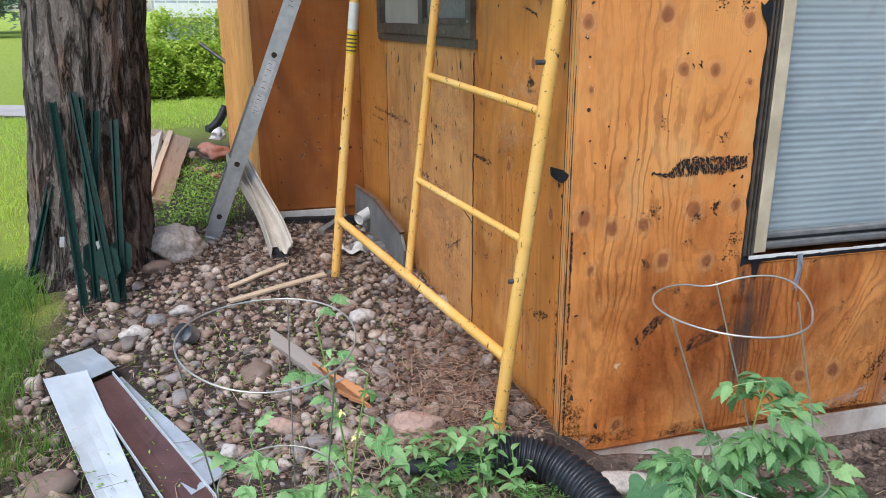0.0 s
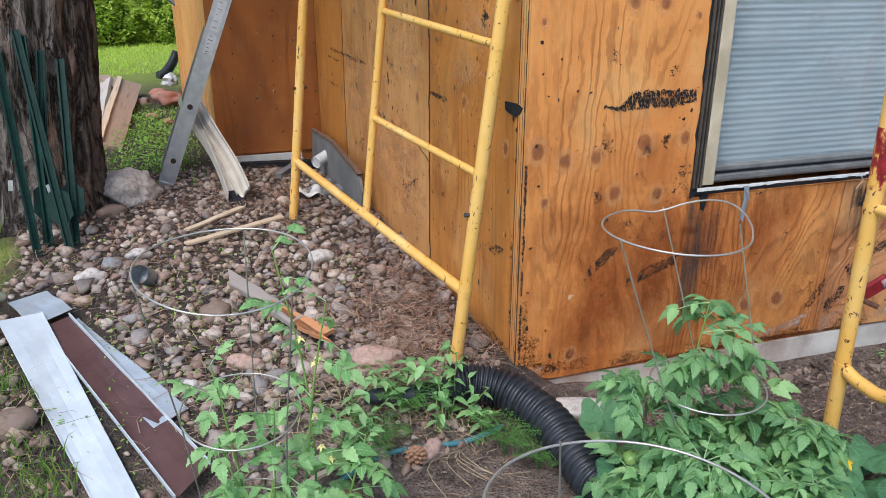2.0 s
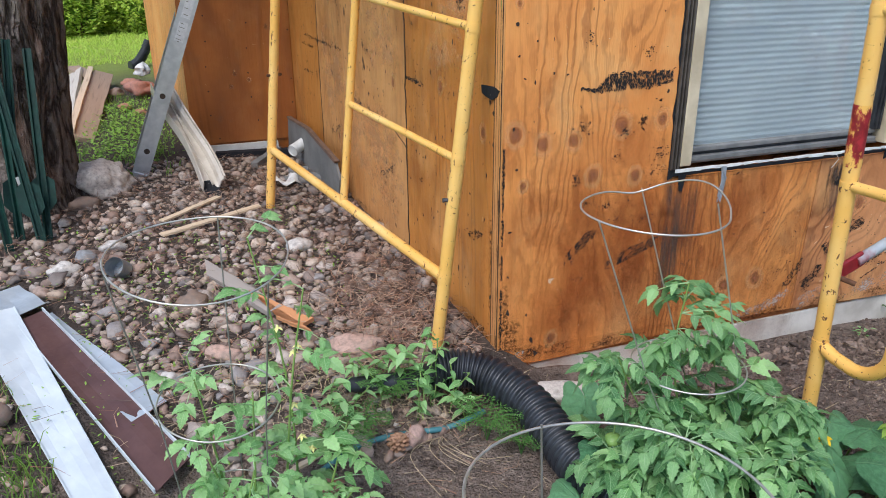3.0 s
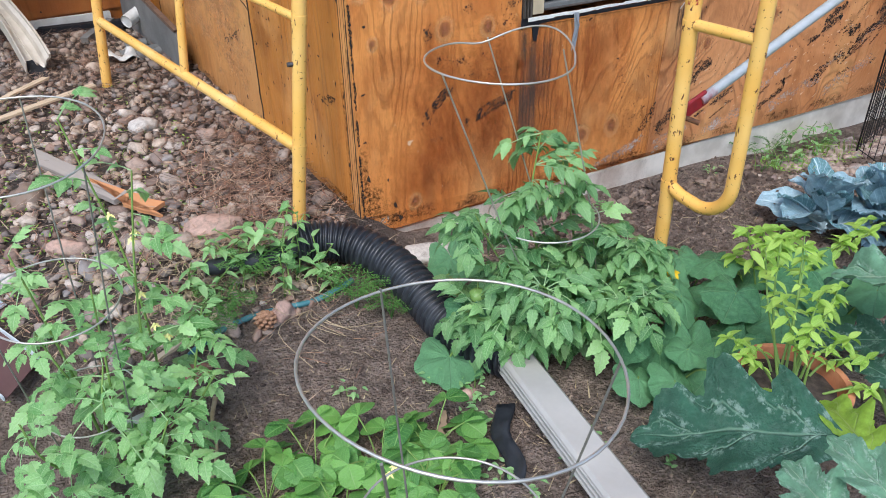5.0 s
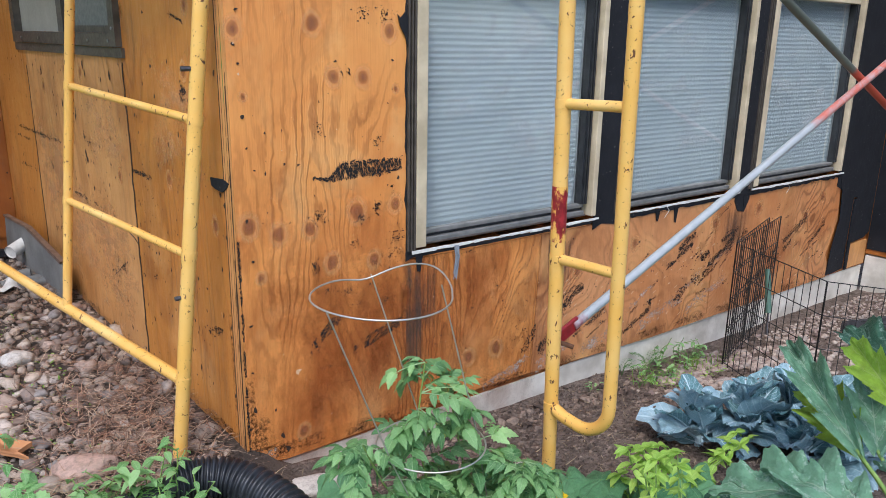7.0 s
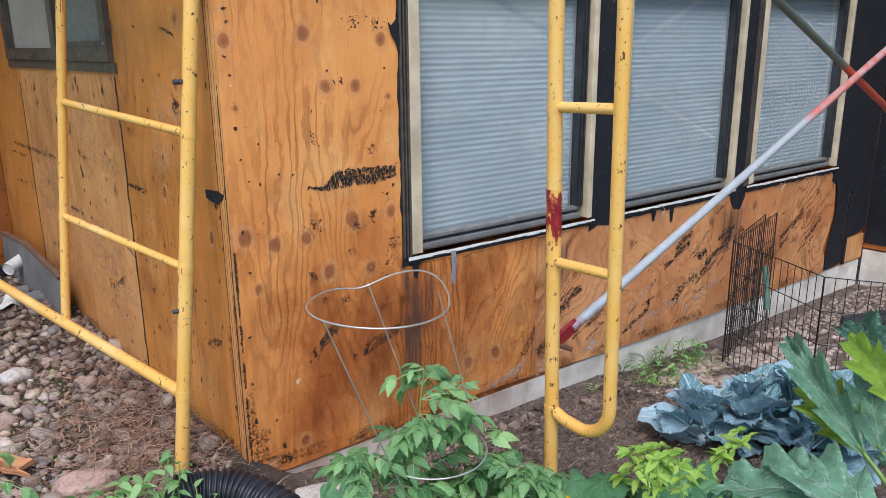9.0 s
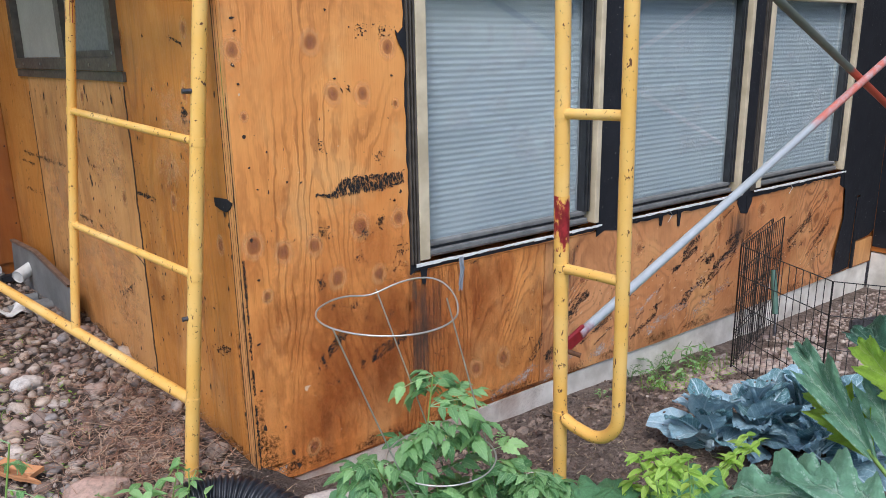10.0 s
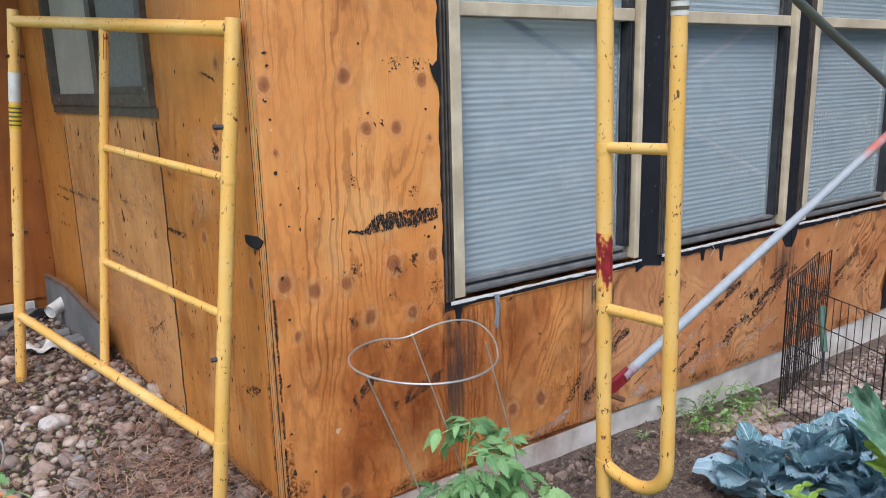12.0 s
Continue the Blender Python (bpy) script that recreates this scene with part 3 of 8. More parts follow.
def tar_material(name, color, cut=.5, soft=.05, stretch=(18, 18, 70), edge=.55, top=1.0, gritty=.60):
    q = Mat(name, .7)
    uv = q.coord(which="UV")
    u = q.math("ABSOLUTE", q.axis(uv, 0))
    w = q.math("ABSOLUTE", q.axis(uv, 1))
    rim = q.math("MAXIMUM", u, w)
    grit = q.noise(q.coord((95, 95, 95)), 1.0, 4, .75)
    wisp = q.noise(q.coord((3.2, 11, 1), "UV") if stretch is None else q.coord(stretch), 1.0, 5, .7)
    n = q.math("ADD", q.math("MULTIPLY", wisp, 1.10 - gritty), q.math("MULTIPLY", grit, gritty))
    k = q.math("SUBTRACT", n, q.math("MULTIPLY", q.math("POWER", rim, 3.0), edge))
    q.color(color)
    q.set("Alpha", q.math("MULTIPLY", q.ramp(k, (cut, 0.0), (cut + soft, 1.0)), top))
    q.bump(n, .3, .003)
    return q.m


def patch(s, m, u, v, du, dv, turn=0.0, lift=.0022, nu=6, nv=4):
    c, si = math.cos(turn), math.sin(turn)
    vs, uvs, fs = [], [], []
    for j in range(nv + 1):
        for i in range(nu + 1):
            x, y = 2 * i / nu - 1, 2 * j / nv - 1
            vs.append(m @ Vector((u + x * du * c - y * dv * si, v + x * du * si + y * dv * c, lift)))
            uvs.append((x, y))
    for j in range(nv):
        for i in range(nu):
            k = j * (nu + 1) + i
            fs.append((k, k + 1, k + nu + 2, k + nu + 1))
    s.add(vs, fs, uvs)


FRONT = Matrix(((1, 0, 0, 0), (0, 0, -1, 0), (0, 1, 0, 0), (0, 0, 0, 1)))
M_KNOT = knot_material()
M_WASH = tar_material("weathered_russet", (.40, .092, .015), .30, .42, (7, 7, 2.4), .30, .50, .3)
# The near-white patch material below imitates cloudy reflections on the panes.
M_REFLECT = tar_material("painted_reflection", (.74, .76, .77), .50, .26, (5, 5, 9), .35, .42, .25)
M_STAIN = tar_material("damp_stain", (.085, .064, .052), .40, .26, (62, 62, 1.3), .5, .62, .2)
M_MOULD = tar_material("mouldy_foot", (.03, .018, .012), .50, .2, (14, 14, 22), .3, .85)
M_FLAKE = tar_material("white_flaking", (.66, .56, .48), .53, .10, (12, 12, 26), .35, .7)
M_HOLE = plain("nail_hole", (.02, .014, .01), (.05, .03, .02), .8, 0, 60, .1)
M_LIGHTWEAR = tar_material("scuffed_pale_wood", (.72, .40, .18), .46, .18, (6, 6, 9), .4, .5, .2)


M_FLECK = plain("black_tar_fleck", (.010, .008, .007), (.022, .018, .016), .75, 0, 60, .2)
M_CHIP = plain("pale_wood_chip", (.78, .55, .36), (.66, .44, .27), .8, 0, 60, .2)
M_GREENSTREAK = plain("green_paint_streak", (.10, .20, .05), (.16, .26, .07), .7, 0, 60, .2)


def fleck(s, m, u, v, a, b, turn, r, lift=.0012):
    """One torn crumb of tar: an uneven flat chip, a by b metres."""
    c, si, n = math.cos(turn), math.sin(turn), 6
    ring = []
    for k in range(n):
        t, q = 6.2832 * k / n, r.uniform(.3, 1.3)
        x, y = math.cos(t) * a * q, math.sin(t) * b * q
        ring.append((u + x * c - y * si, v + x * si + y * c))
    top = [m @ Vector((x, y, lift)) for x, y in ring]
    s.add(top, [tuple(range(n))])


def inside(poly, u, v):
    hit = False
    for (x0, y0), (x1, y1) in zip(poly, poly[1:] + poly[:1]):
        if (y0 > v) != (y1 > v) and u < x0 + (v - y0) / (y1 - y0) * (x1 - x0):
            hit = not hit
    return hit


def tar_area(m, poly, n, a, b, turn, r, parent, label, patchy=.0):
    """Crumbs of tar left inside an outline, thinner where the noise is low."""
    s = Shape()
    us, vs = [p[0] for p in poly], [p[1] for p in poly]
    for _ in range(n):
        u, v = r.uniform(min(us), max(us)), r.uniform(min(vs), max(vs))
        if inside(poly, u, v) and noise.noise(Vector((u * 38, v * 38, n))) > patchy - .35:
            k = r.uniform(.4, 1.25)
            fleck(s, m, u, v, a * k, b * k, turn + r.uniform(-.25, .25), r, .0012 + .0006 * r.random())
    return part("tar_smear", s, M_FLECK, parent, label)


def tar_streak(s, m, u0, v0, u1, v1, wide, n, r, size=.0035, patchy=.35):
    """Crumbs along a line, bunched."""
    turn = math.atan2(v1 - v0, u1 - u0)
    for _ in range(n):
        t, w = r.random(), r.gauss(0, .4)
        u, v = u0 + (u1 - u0) * t - math.sin(turn) * w * wide, v0 + (v1 - v0) * t + math.cos(turn) * w * wide
        if noise.noise(Vector((u * 17, v * 17, u0 * 9))) > patchy - .45 + abs(w) * .25:
            k = r.uniform(.35, 1.3)
            fleck(s, m, u, v, size * 1.7 * k, size * .8 * k, turn + r.uniform(-.4, .4), r, .0012 + .0006 * r.random())


def speck_cloud(s, m, u, v, du, dv, n, r, size=.0021):
    for _ in range(int(n * 1.5)):
        a, b = r.gauss(0, .5), r.gauss(0, .5)
        if noise.noise(Vector(((u + a * du) * 45, (v + b * dv) * 45, 3))) > -.12:
            k = r.uniform(.3, 1.4)
            fleck(s, m, u + a * du, v + b * dv, size * k, size * k * r.uniform(.6, 1.5), r.uniform(0, 3), r)


def front_marks():
    r = random.Random(11)
    knots = Shape()
    for u, v, q in ((.257, 1.302, .024), (.519, 1.286, .023), (.322, 1.154, .022), (.424, 1.15, .022), (.022, 1.283, .022), (.395, .742, .028), (.541, .748, .022), (.039, .738, .026), (.13, .703, .024), (.231, .706, .022),
                    (.306, .588, .024), (.458, .574, .021), (.069, .58, .014), (.542, 1.114, .010), (.041, 1.105, .010), (.189, .044, .019), (1.0, .135, .027), (.867, .129, .024),
                    (1.78, .43, .022), (2.37, .44, .028), (2.74, .47, .027), (3.22, .37, .025), (.25, 1.55, .024), (.42, 1.62, .022), (1.43, .37, .024), (2.08, .41, .022), (2.88, .36, .024), (3.38, .46, .024)):
        disc(knots, FRONT, u, v, q * 1.7, q * 2.1, r.uniform(-.3, .3), .0010, 22, 5)
    part("knots", knots, M_KNOT, wall_a, "small round knots in the veneer")
    holes = Shape()
    for u, v in ((.028, 1.365), (.032, 1.332), (.02, 1.242), (.03, 1.192), (.273, 1.083), (.328, 1.197), (.352, 1.163), (.063, .9), (.097, .888), (.551, .834), (.308, 1.391), (.043, .964), (.099, 1.003), (.157, .911), (.199, .903),
                 (.036, 1.05), (.033, .756), (.03, .439), (.025, .288), (.878, .32), (1.035, .236), (.096, .146), (.012, .104), (.999, .385), (1.104, .418), (1.151, .296), (.86, .54), (.53, 1.20), (.045, .633), (.25, .858), (.245, .585)):
        fleck(holes, FRONT, u, v, r.uniform(.003, .006), r.uniform(.005, .009), r.uniform(0, 3), r, .0018)
    for _ in range(150):
        u, v = r.uniform(.02, 3.5), r.uniform(.0, 1.5)
        if u > .55 and v > SILL - .05:
            continue
        fleck(holes, FRONT, u, v, r.uniform(.0010, .0026), r.uniform(.002, .006), r.uniform(-.5, .5), r, .0018)
    for u, v, a, b in ((.028, .163, .009, .016), (.116, .053, .010, .021), (.132, -.004, .008, .015)):
        fleck(holes, FRONT, u, v, a, b, .25, r, .0019)
    part("nail_holes", holes, M_HOLE, wall_a)
    chips = Shape()
    for u, v, a in ((.02, 1.245, .004), (.032, 1.164, .005), (.178, .255, .011), (.33, 1.0, .003), (.15, .95, .003), (.70, .40, .003), (.75, .47, .003)):
        fleck(chips, FRONT, u, v, a, a * .9, .4, r, .002)
    for _ in range(70):
        fleck(chips, FRONT, r.uniform(.05, 3.4), r.uniform(.02, .5), r.uniform(.001, .003), r.uniform(.001, .004), r.uniform(0, 3), r, .002)
    part("wood_chips", chips, M_CHIP, wall_a, "pale splintered chips in the veneer")
    bar = [(.298, .852), (.337, .896), (.564, .893), (.563, .876), (.455, .849), (.422, .85), (.316, .846)]
    tar_area(FRONT, bar, 1350, .0015, .0080, 0, r, wall_a, "black combed bar of tar residue", -.12)
    s = Shape()
    tar_streak(s, FRONT, .005, -.01, .004, .70, .005, 900, r, .0020, .08)
    for u0, v0, u1, v1 in ((.25, .858, .30, .850), (.47, .847, .565, .868), (.34, .897, .566, .897)):
        tar_streak(s, FRONT, u0, v0, u1, v1, .008, 60, r, .003, .1)
    part("tar_smear", s, M_FLECK, wall_a)
    tar_area(FRONT, [(.231, .341), (.301, .408), (.335, .407), (.321, .379), (.239, .316)], 900, .0040, .0020, .75, r, wall_a, "black tar streak", .04)
    tar_area(FRONT, [(.372, .285), (.461, .329), (.567, .355), (.558, .323), (.431, .275), (.377, .263)], 1400, .0038, .0018, .55, r, wall_a, "black tar streak", .22)
    tar_area(FRONT, [(1.128, .086), (1.155, .126), (1.208, .19), (1.205, .133), (1.156, .079)], 380, .0042, .0022, .75, r, wall_a, "black tar streak", .0)
    for u0, v0, u1, v1, w, n in ((2.10, .104, 2.66, .361, .030, 420), (2.27, .189, 2.546, .345, .022, 300), (2.03, .284, 2.205, .368, .018, 150), (1.30, .20, 1.50, .31, .030, 260), (1.22, .06, 1.34, .16, .03, 160), (2.28, .278, 2.57, .395, .026, 300), (2.663, -.01, 2.977, .237, .022, 260),
                                 (3.02, .249, 3.28, .383, .018, 180), (1.912, .284, 1.925, .12, .012, 170), (2.07, .341, 2.22, .415, .016, 120), (1.75, .024, 2.0, .14, .016, 120), (1.62, .34, 1.72, .41, .02, 90), (1.52, .12, 1.76, .25, .02, 150), (2.86, .10, 3.1, .25, .02, 150), (3.3, .20, 3.45, .30, .02, 110), (1.30, .45, 1.33, .52, .02, 60)):
        s = Shape()
        tar_streak(s, FRONT, u0, v0, u1, v1, w * 1.25, int(n * 2.2), r, .0030, .24)
        part("tar_smear", s, M_FLECK, wall_a, "black tar streak")
    s = Shape()
    for _ in range(46):
        u, v, a, l = r.uniform(1.28, 3.45), r.uniform(.05, .46), r.gauss(.48, .10), r.uniform(.03, .13)
        tar_streak(s, FRONT, u, v, u + l * math.cos(a), v + l * math.sin(a), r.uniform(.006, .014), int(l * 700), r, .0022, .22)
    part("tar_smear", s, M_FLECK, wall_a, "thin slanting scrapes of tar")
    s = Shape()
    for _ in range(170):
        u, v, a = r.uniform(1.25, 3.45), r.uniform(.0, .34), r.gauss(.40, .15)
        fleck(s, FRONT, u, v, r.uniform(.004, .016), r.uniform(.0012, .0035), a, r, .0016)
    part("white_scrapes", s, M_CHIP, wall_a, "pale slanting scrapes in the veneer")
    specks = Shape()
    for u, v, du, dv, n in ((.427, 1.334, .033, .022, 40), (.501, 1.329, .029, .030, 60), (.376, 1.167, .010, .014, 14), (.475, .964, .031, .026, 40), (.271, .998, .017, .030, 24), (.261, .737, .031, .028, 70), (.47, .745, .016, .030, 70), (.412, .717, .029, .017, 50), (.526, .80, .011, .020, 20),
                            (.545, .625, .028, .055, 120), (.386, .637, .026, .022, 24), (.25, .577, .017, .026, 60), (.72, .237, .045, .029, 40), (.858, .538, .035, .013, 20), (.375, .482, .065, .017, 50), (.465, .432, .07, .014, 60), (.498, .569, .039, .017, 60), (.30, .50, .06, .012, 26), (1.05, .30, .08, .05, 30), (1.12, .16, .05, .06, 60),
                            (.28, .24, .05, .012, 26), (.24, .31, .03, .03, 24), (2.2, .3, .25, .12, 120), (2.9, .3, .3, .12, 110), (3.35, .25, .18, .15, 70), (1.6, .25, .2, .15, 60)):
        speck_cloud(specks, FRONT, u, v, du, dv, n, r)
    part("tar_specks", specks, M_FLECK, wall_a)
    s = Shape()
    patch(s, FRONT, .655, .39, .095, .20, 0, .0006)
    patch(s, FRONT, .62, .25, .06, .2, 0, .0007)
    patch(s, FRONT, .60, .50, .03, .08, 0, .0008)
    patch(s, FRONT, 1.33, .42, .10, .14, 0, .0006)
    patch(s, FRONT, 1.29, .49, .06, .06, 0, .0007)
    patch(s, FRONT, 2.55, .40, .16, .14, 0, .0006)
    part("damp_stain", s, M_STAIN, wall_a, "dark damp stain below the sill")
    s = Shape()
    for u, v, du, dv in ((.56, .22, .66, .38), (.32, .56, .26, .20), (.60, .30, .55, .28)):
        patch(s, FRONT, u, v, du, dv, 0, .0004)
    part("russet_wash", s, M_WASH, wall_a, "redder weathered veneer")
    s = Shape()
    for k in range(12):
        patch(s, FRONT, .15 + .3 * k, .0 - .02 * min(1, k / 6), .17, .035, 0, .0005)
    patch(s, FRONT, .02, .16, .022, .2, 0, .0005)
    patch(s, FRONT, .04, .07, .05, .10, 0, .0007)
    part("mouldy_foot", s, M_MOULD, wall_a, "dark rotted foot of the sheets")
    s = Shape()
    for u, v, du, dv, a in ((1.10, .03, .16, .045, .32), (1.0, .0, .1, .03, .3), (1.6, .03, .26, .05, .15), (2.0, .07, .3, .05, .25), (2.35, .09, .3, .05, .35), (1.85, .17, .22, .025, .45), (1.3, .03, .16, .05, .4), (2.15, .14, .25, .025, .45), (2.9, .05, .2, .05, .3), (.06, .0, .06, .03, 0), (2.45, .27, .2, .03, .45)):
        patch(s, FRONT, u, v, du, dv, a, .0009)
    part("white_flaking", s, M_FLAKE, wall_a, "white mineral flaking near the foot")
    # Pale reflections painted as patches just in front of each lower pane.
    for i, (a, b) in enumerate(WINS):
        s = Shape()
        for u, v, du, dv in ((.45, 1.28, .34, .14), (.35, 1.05, .26, .12), (.62, .92, .2, .2)):
            patch(s, FRONT, a + u * (b - a), v, du, dv, .1, -.036)
        part("glass_smudges", s, M_REFLECT, bpy.data.objects[f"window_{i + 1}"], "faint pale reflections painted on the glass")


def side_marks():
    r = random.Random(12)
    knots, holes, tar = Shape(), Shape(), Shape()
    for _ in range(12):
        disc(knots, SIDE, r.uniform(.1, 2.4), r.uniform(.2, 1.6), .030, .042, 0, .0010, 20, 5)
    part("knots", knots, M_KNOT, wall_b)
    for _ in range(230):
        fleck(holes, SIDE, r.uniform(.05, 2.4), r.uniform(.1, 1.18), r.uniform(.002, .005), r.uniform(.004, .012), r.uniform(-.2, .2), r, .0018)
    for u, v in ((.078, .825), (.059, .796), (.075, 1.164), (.169, 1.373), (.05, 1.08), (.05, .96), (.055, .7), (.05, .56), (.06, .42), (.05, .30), (.06, .2), (.786, 1.164), (.381, 1.185), (.509, 1.168), (.335, .97), (.419, .929), (.95, .798), (.989, .712), (.538, 1.33)):
        fleck(holes, SIDE, u, v, .006, .010, r.uniform(-.2, .2), r, .0018)
    for u, v in ((1.154, 1.151), (1.139, 1.115), (.884, 1.121), (1.695, 1.109), (1.219, .807), (1.21, .782), (1.217, .717), (1.167, .674), (1.689, .697), (1.221, .868), (1.3, .95), (1.45, .99)):
        fleck(holes, SIDE, u, v, .010, .020, r.uniform(-.2, .2), r, .0018)
    part("nail_holes", holes, M_HOLE, wall_b)
    for u0, v0, u1, v1, w, n in ((1.50, .818, 2.20, .828, .012, 240), (2.0, .78, 2.2, .785, .012, 70), (.58, .80, .735, .805, .012, 90), (1.14, .612, 1.5, .626, .016, 170), (1.95, .645, 2.2, .643, .014, 70), (.27, 1.11, .30, 1.08, .03, 50), (.25, 1.30, .35, 1.325, .008, 40), (1.2, .86, 1.05, .84, .006, 40),
                                 (.60, .45, .72, .42, .02, 60), (.12, .40, .22, .36, .02, 50), (.9, .42, 1.05, .36, .02, 60), (1.6, .45, 1.75, .40, .02, 60)):
        tar_streak(tar, SIDE, u0, v0, u1, v1, w, n, r, .0036, .15)
    for u, v, du, dv, n in ((.30, .9, .2, .3, 50), (.4, .4, .25, .3, 70), (1.1, .95, .3, .15, 60), (1.4, .55, .4, .3, 110), (2.2, .6, .2, .4, 80), (.62, .68, .08, .3, 50)):
        speck_cloud(tar, SIDE, u, v, du, dv, n, r, .003)
    part("tar_specks", tar, M_FLECK, wall_b)
    s = Shape()
    for u, v, du, dv in ((1.3, .45, .4, .3), (1.0, .9, .25, .2), (1.0, .4, .26, .3), (1.7, .7, .26, .3), (.35, 1.0, .26, .3)):
        patch(s, SIDE, u, v, du, dv, 0, .0006)
    part("scuffs", s, M_LIGHTWEAR, wall_b, "paler scuffed veneer")
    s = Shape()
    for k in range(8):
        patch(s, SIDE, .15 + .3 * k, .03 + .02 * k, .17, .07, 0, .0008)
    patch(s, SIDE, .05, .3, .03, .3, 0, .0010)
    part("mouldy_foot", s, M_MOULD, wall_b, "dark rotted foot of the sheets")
    # cracked seams
    s = Shape()
    pts = [(SEAM_A + r.uniform(-.005, .005), .0 + k * .045) for k in range(27)]
    s.tube([SIDE @ Vector((a, b, .001)) for a, b in pts], .003, 5)
    s.tube([SIDE @ Vector((SEAM_B + r.uniform(-.003, .003), .1 + k * .06, .0005)) for k in range(18)], .002, 5)
    s.tube([SIDE @ Vector((.75 + k * .03, .535 + .010 * k + r.uniform(-.004, .004), .0005)) for k in range(6)], .002, 5)
    part("cracks", s, M_HOLE, wall_b)
    # torn black tab near the corner, and an old green paint line on the sheet edge
    s = Shape().prism([(.018, .866), (.05, .873), (.13, .868), (.125, .845), (.10, .838), (.06, .834), (.03, .848)], .001, .006, SIDE)
    part("paper_tab", s, M_TAR, wall_b, "torn black tar-paper tab")
    s = Shape()
    for k in range(9):
        s.box((.0165, 1.09 + k * .022, .0036), (.0198 - .001 * (k % 2), 1.111 + k * .022, .0048), SIDE)
    part("green_streak", s, M_GREENSTREAK, wall_b, "old green paint on the sheet edge")


front_marks()
side_marks()


def back_marks():
    r = random.Random(13)
    back = Matrix(((-1, 0, 0, 0), (0, 0, -1, DEEP), (0, 1, 0, 0), (0, 0, 0, 1)))
    s, h = Shape(), Shape()
    wb = bpy.data.objects["wall_back"]
    for k in range(7):
        disc(s, back, r.uniform(.2, .7), (.55, .58, .85, 1.2)[k % 4] + r.uniform(-.03, .03), .015, .02, 0, .0014)
    for k in range(28):
        disc(h, back, (.22, .45, .68)[k % 3] + r.uniform(-.02, .02), .15 + k * .045, .004, .005, 0, .0018, 8, 1)
    part("knots", s, M_KNOT, wb)
    part("nail_holes", h, M_HOLE, wb)


back_marks()

# ---- scaffold ----
def scaffold_one():
    """A square frame of welded tube: two legs, head bar, low bar, and a rung ladder beside one leg."""
    b, d, u = Vector((-.1919, .0669, .0063)), Vector((-.2336, .9668, .0804)).normalized(), Vector((.1065, -.0306, 1.0)).normalized()
    w, wi, hb, h2, h1, ht = 1.422, .701, .287, .666, 1.043, 1.440
    at = lambda s, h: b + d * s + u * h
    t = thing("scaffold", "chipped yellow tubular steel scaffold frame standing beside the recessed wall", "scaffold", "scaffold frames", at=b)
    r = .0204

    def bar(name, p, q, rad=r, mat_=None, label=""):
        s = Shape().tube([p - b, q - b], rad, 16)
        return part(name, s, mat_ or M_YELLOW, t, label, True)
    bar("leg", at(0, -.03), at(0, ht + .015))
    bar("leg", at(w, -.03), at(w, ht + .03))
    bar("head_bar", at(.012, ht - .012), at(w - .01, ht - .012))
    bar("low_bar", at(.015, hb), at(w - .015, hb), .0178)
    bar("inner_post", at(wi, hb + .01), at(wi, ht - .02), .0152)
    for h in (h2, h1):
        bar("rung", at(.012, h), at(wi - .008, h), .012)
    # drawn-in weld collars
    for s_, h in ((0, hb), (0, h2), (0, h1), (wi, h2), (wi, h1), (w, hb)):
        sh = Shape().tube([at(s_, h - .012) - b, at(s_, h + .012) - b], .0222 if s_ != wi else .0172, 12)
        part("weld", sh, M_YELLOW, t, smooth=True)
    # lock pins on the far leg
    for h in (.62, 1.30):
        c = at(w, h) - b
        part("lock_pin", Shape().tube([c + Vector((-.03, -.012, 0)), c + Vector((.034, .006, 0))], .006, 8), M_RUST, t, "rusty lock pin")
    c = at(0, 1.18) - b
    part("lock_pin", Shape().tube([c + Vector((-.045, .0, .0)), c + Vector((.02, .0, 0))], .007, 8), M_STEEL_DK, t, "dark steel lock pin")
    c = at(0, .545) - b
    part("lock_pin", Shape().tube([c + Vector((-.035, .0, .0)), c + Vector((.02, .0, 0))], .007, 8), M_STEEL_DK, t, "dark steel lock pin")
    # labels on the far leg
    for h0, h1_, m_, l in ((1.13, 1.24, M_WHITE, "torn white label"), (1.03, 1.12, M_LABEL, "yellow warning label")):
        part("sticker", Shape().tube([at(w, h0) - b, at(w, h1_) - b], r + .0012, 16, False), m_, t, l, True)
    for k in range(5):
        h = 1.04 + k * .016
        part("print_line", Shape().tube([at(w, h) - b, at(w, h + .006) - b], r + .002, 16, False), M_PRINT, t)
    part("red_splash", Shape().tube([at(wi, ht - .12) - b, at(wi, ht - .04) - b], .0152, 12, False), M_RED, t, "red paint splash", True)
    return t


M_RUST = plain("rust", (.16, .07, .035), (.08, .04, .025), .85, .2, 40, .4)
M_STEEL_DK = plain("dark_steel", (.14, .14, .15), (.07, .07, .08), .5, .7, 40, .2)
M_LABEL = plain("yellow_label", (.75, .52, .02), (.62, .42, .03), .5, 0, 40, .05)
M_PRINT = plain("label_print", (.05, .045, .03), (.1, .09, .05), .6, 0, 60, .05)
M_RED = plain("red_paint", (.36, .02, .025), (.25, .012, .018), .45, 0, 40, .15)


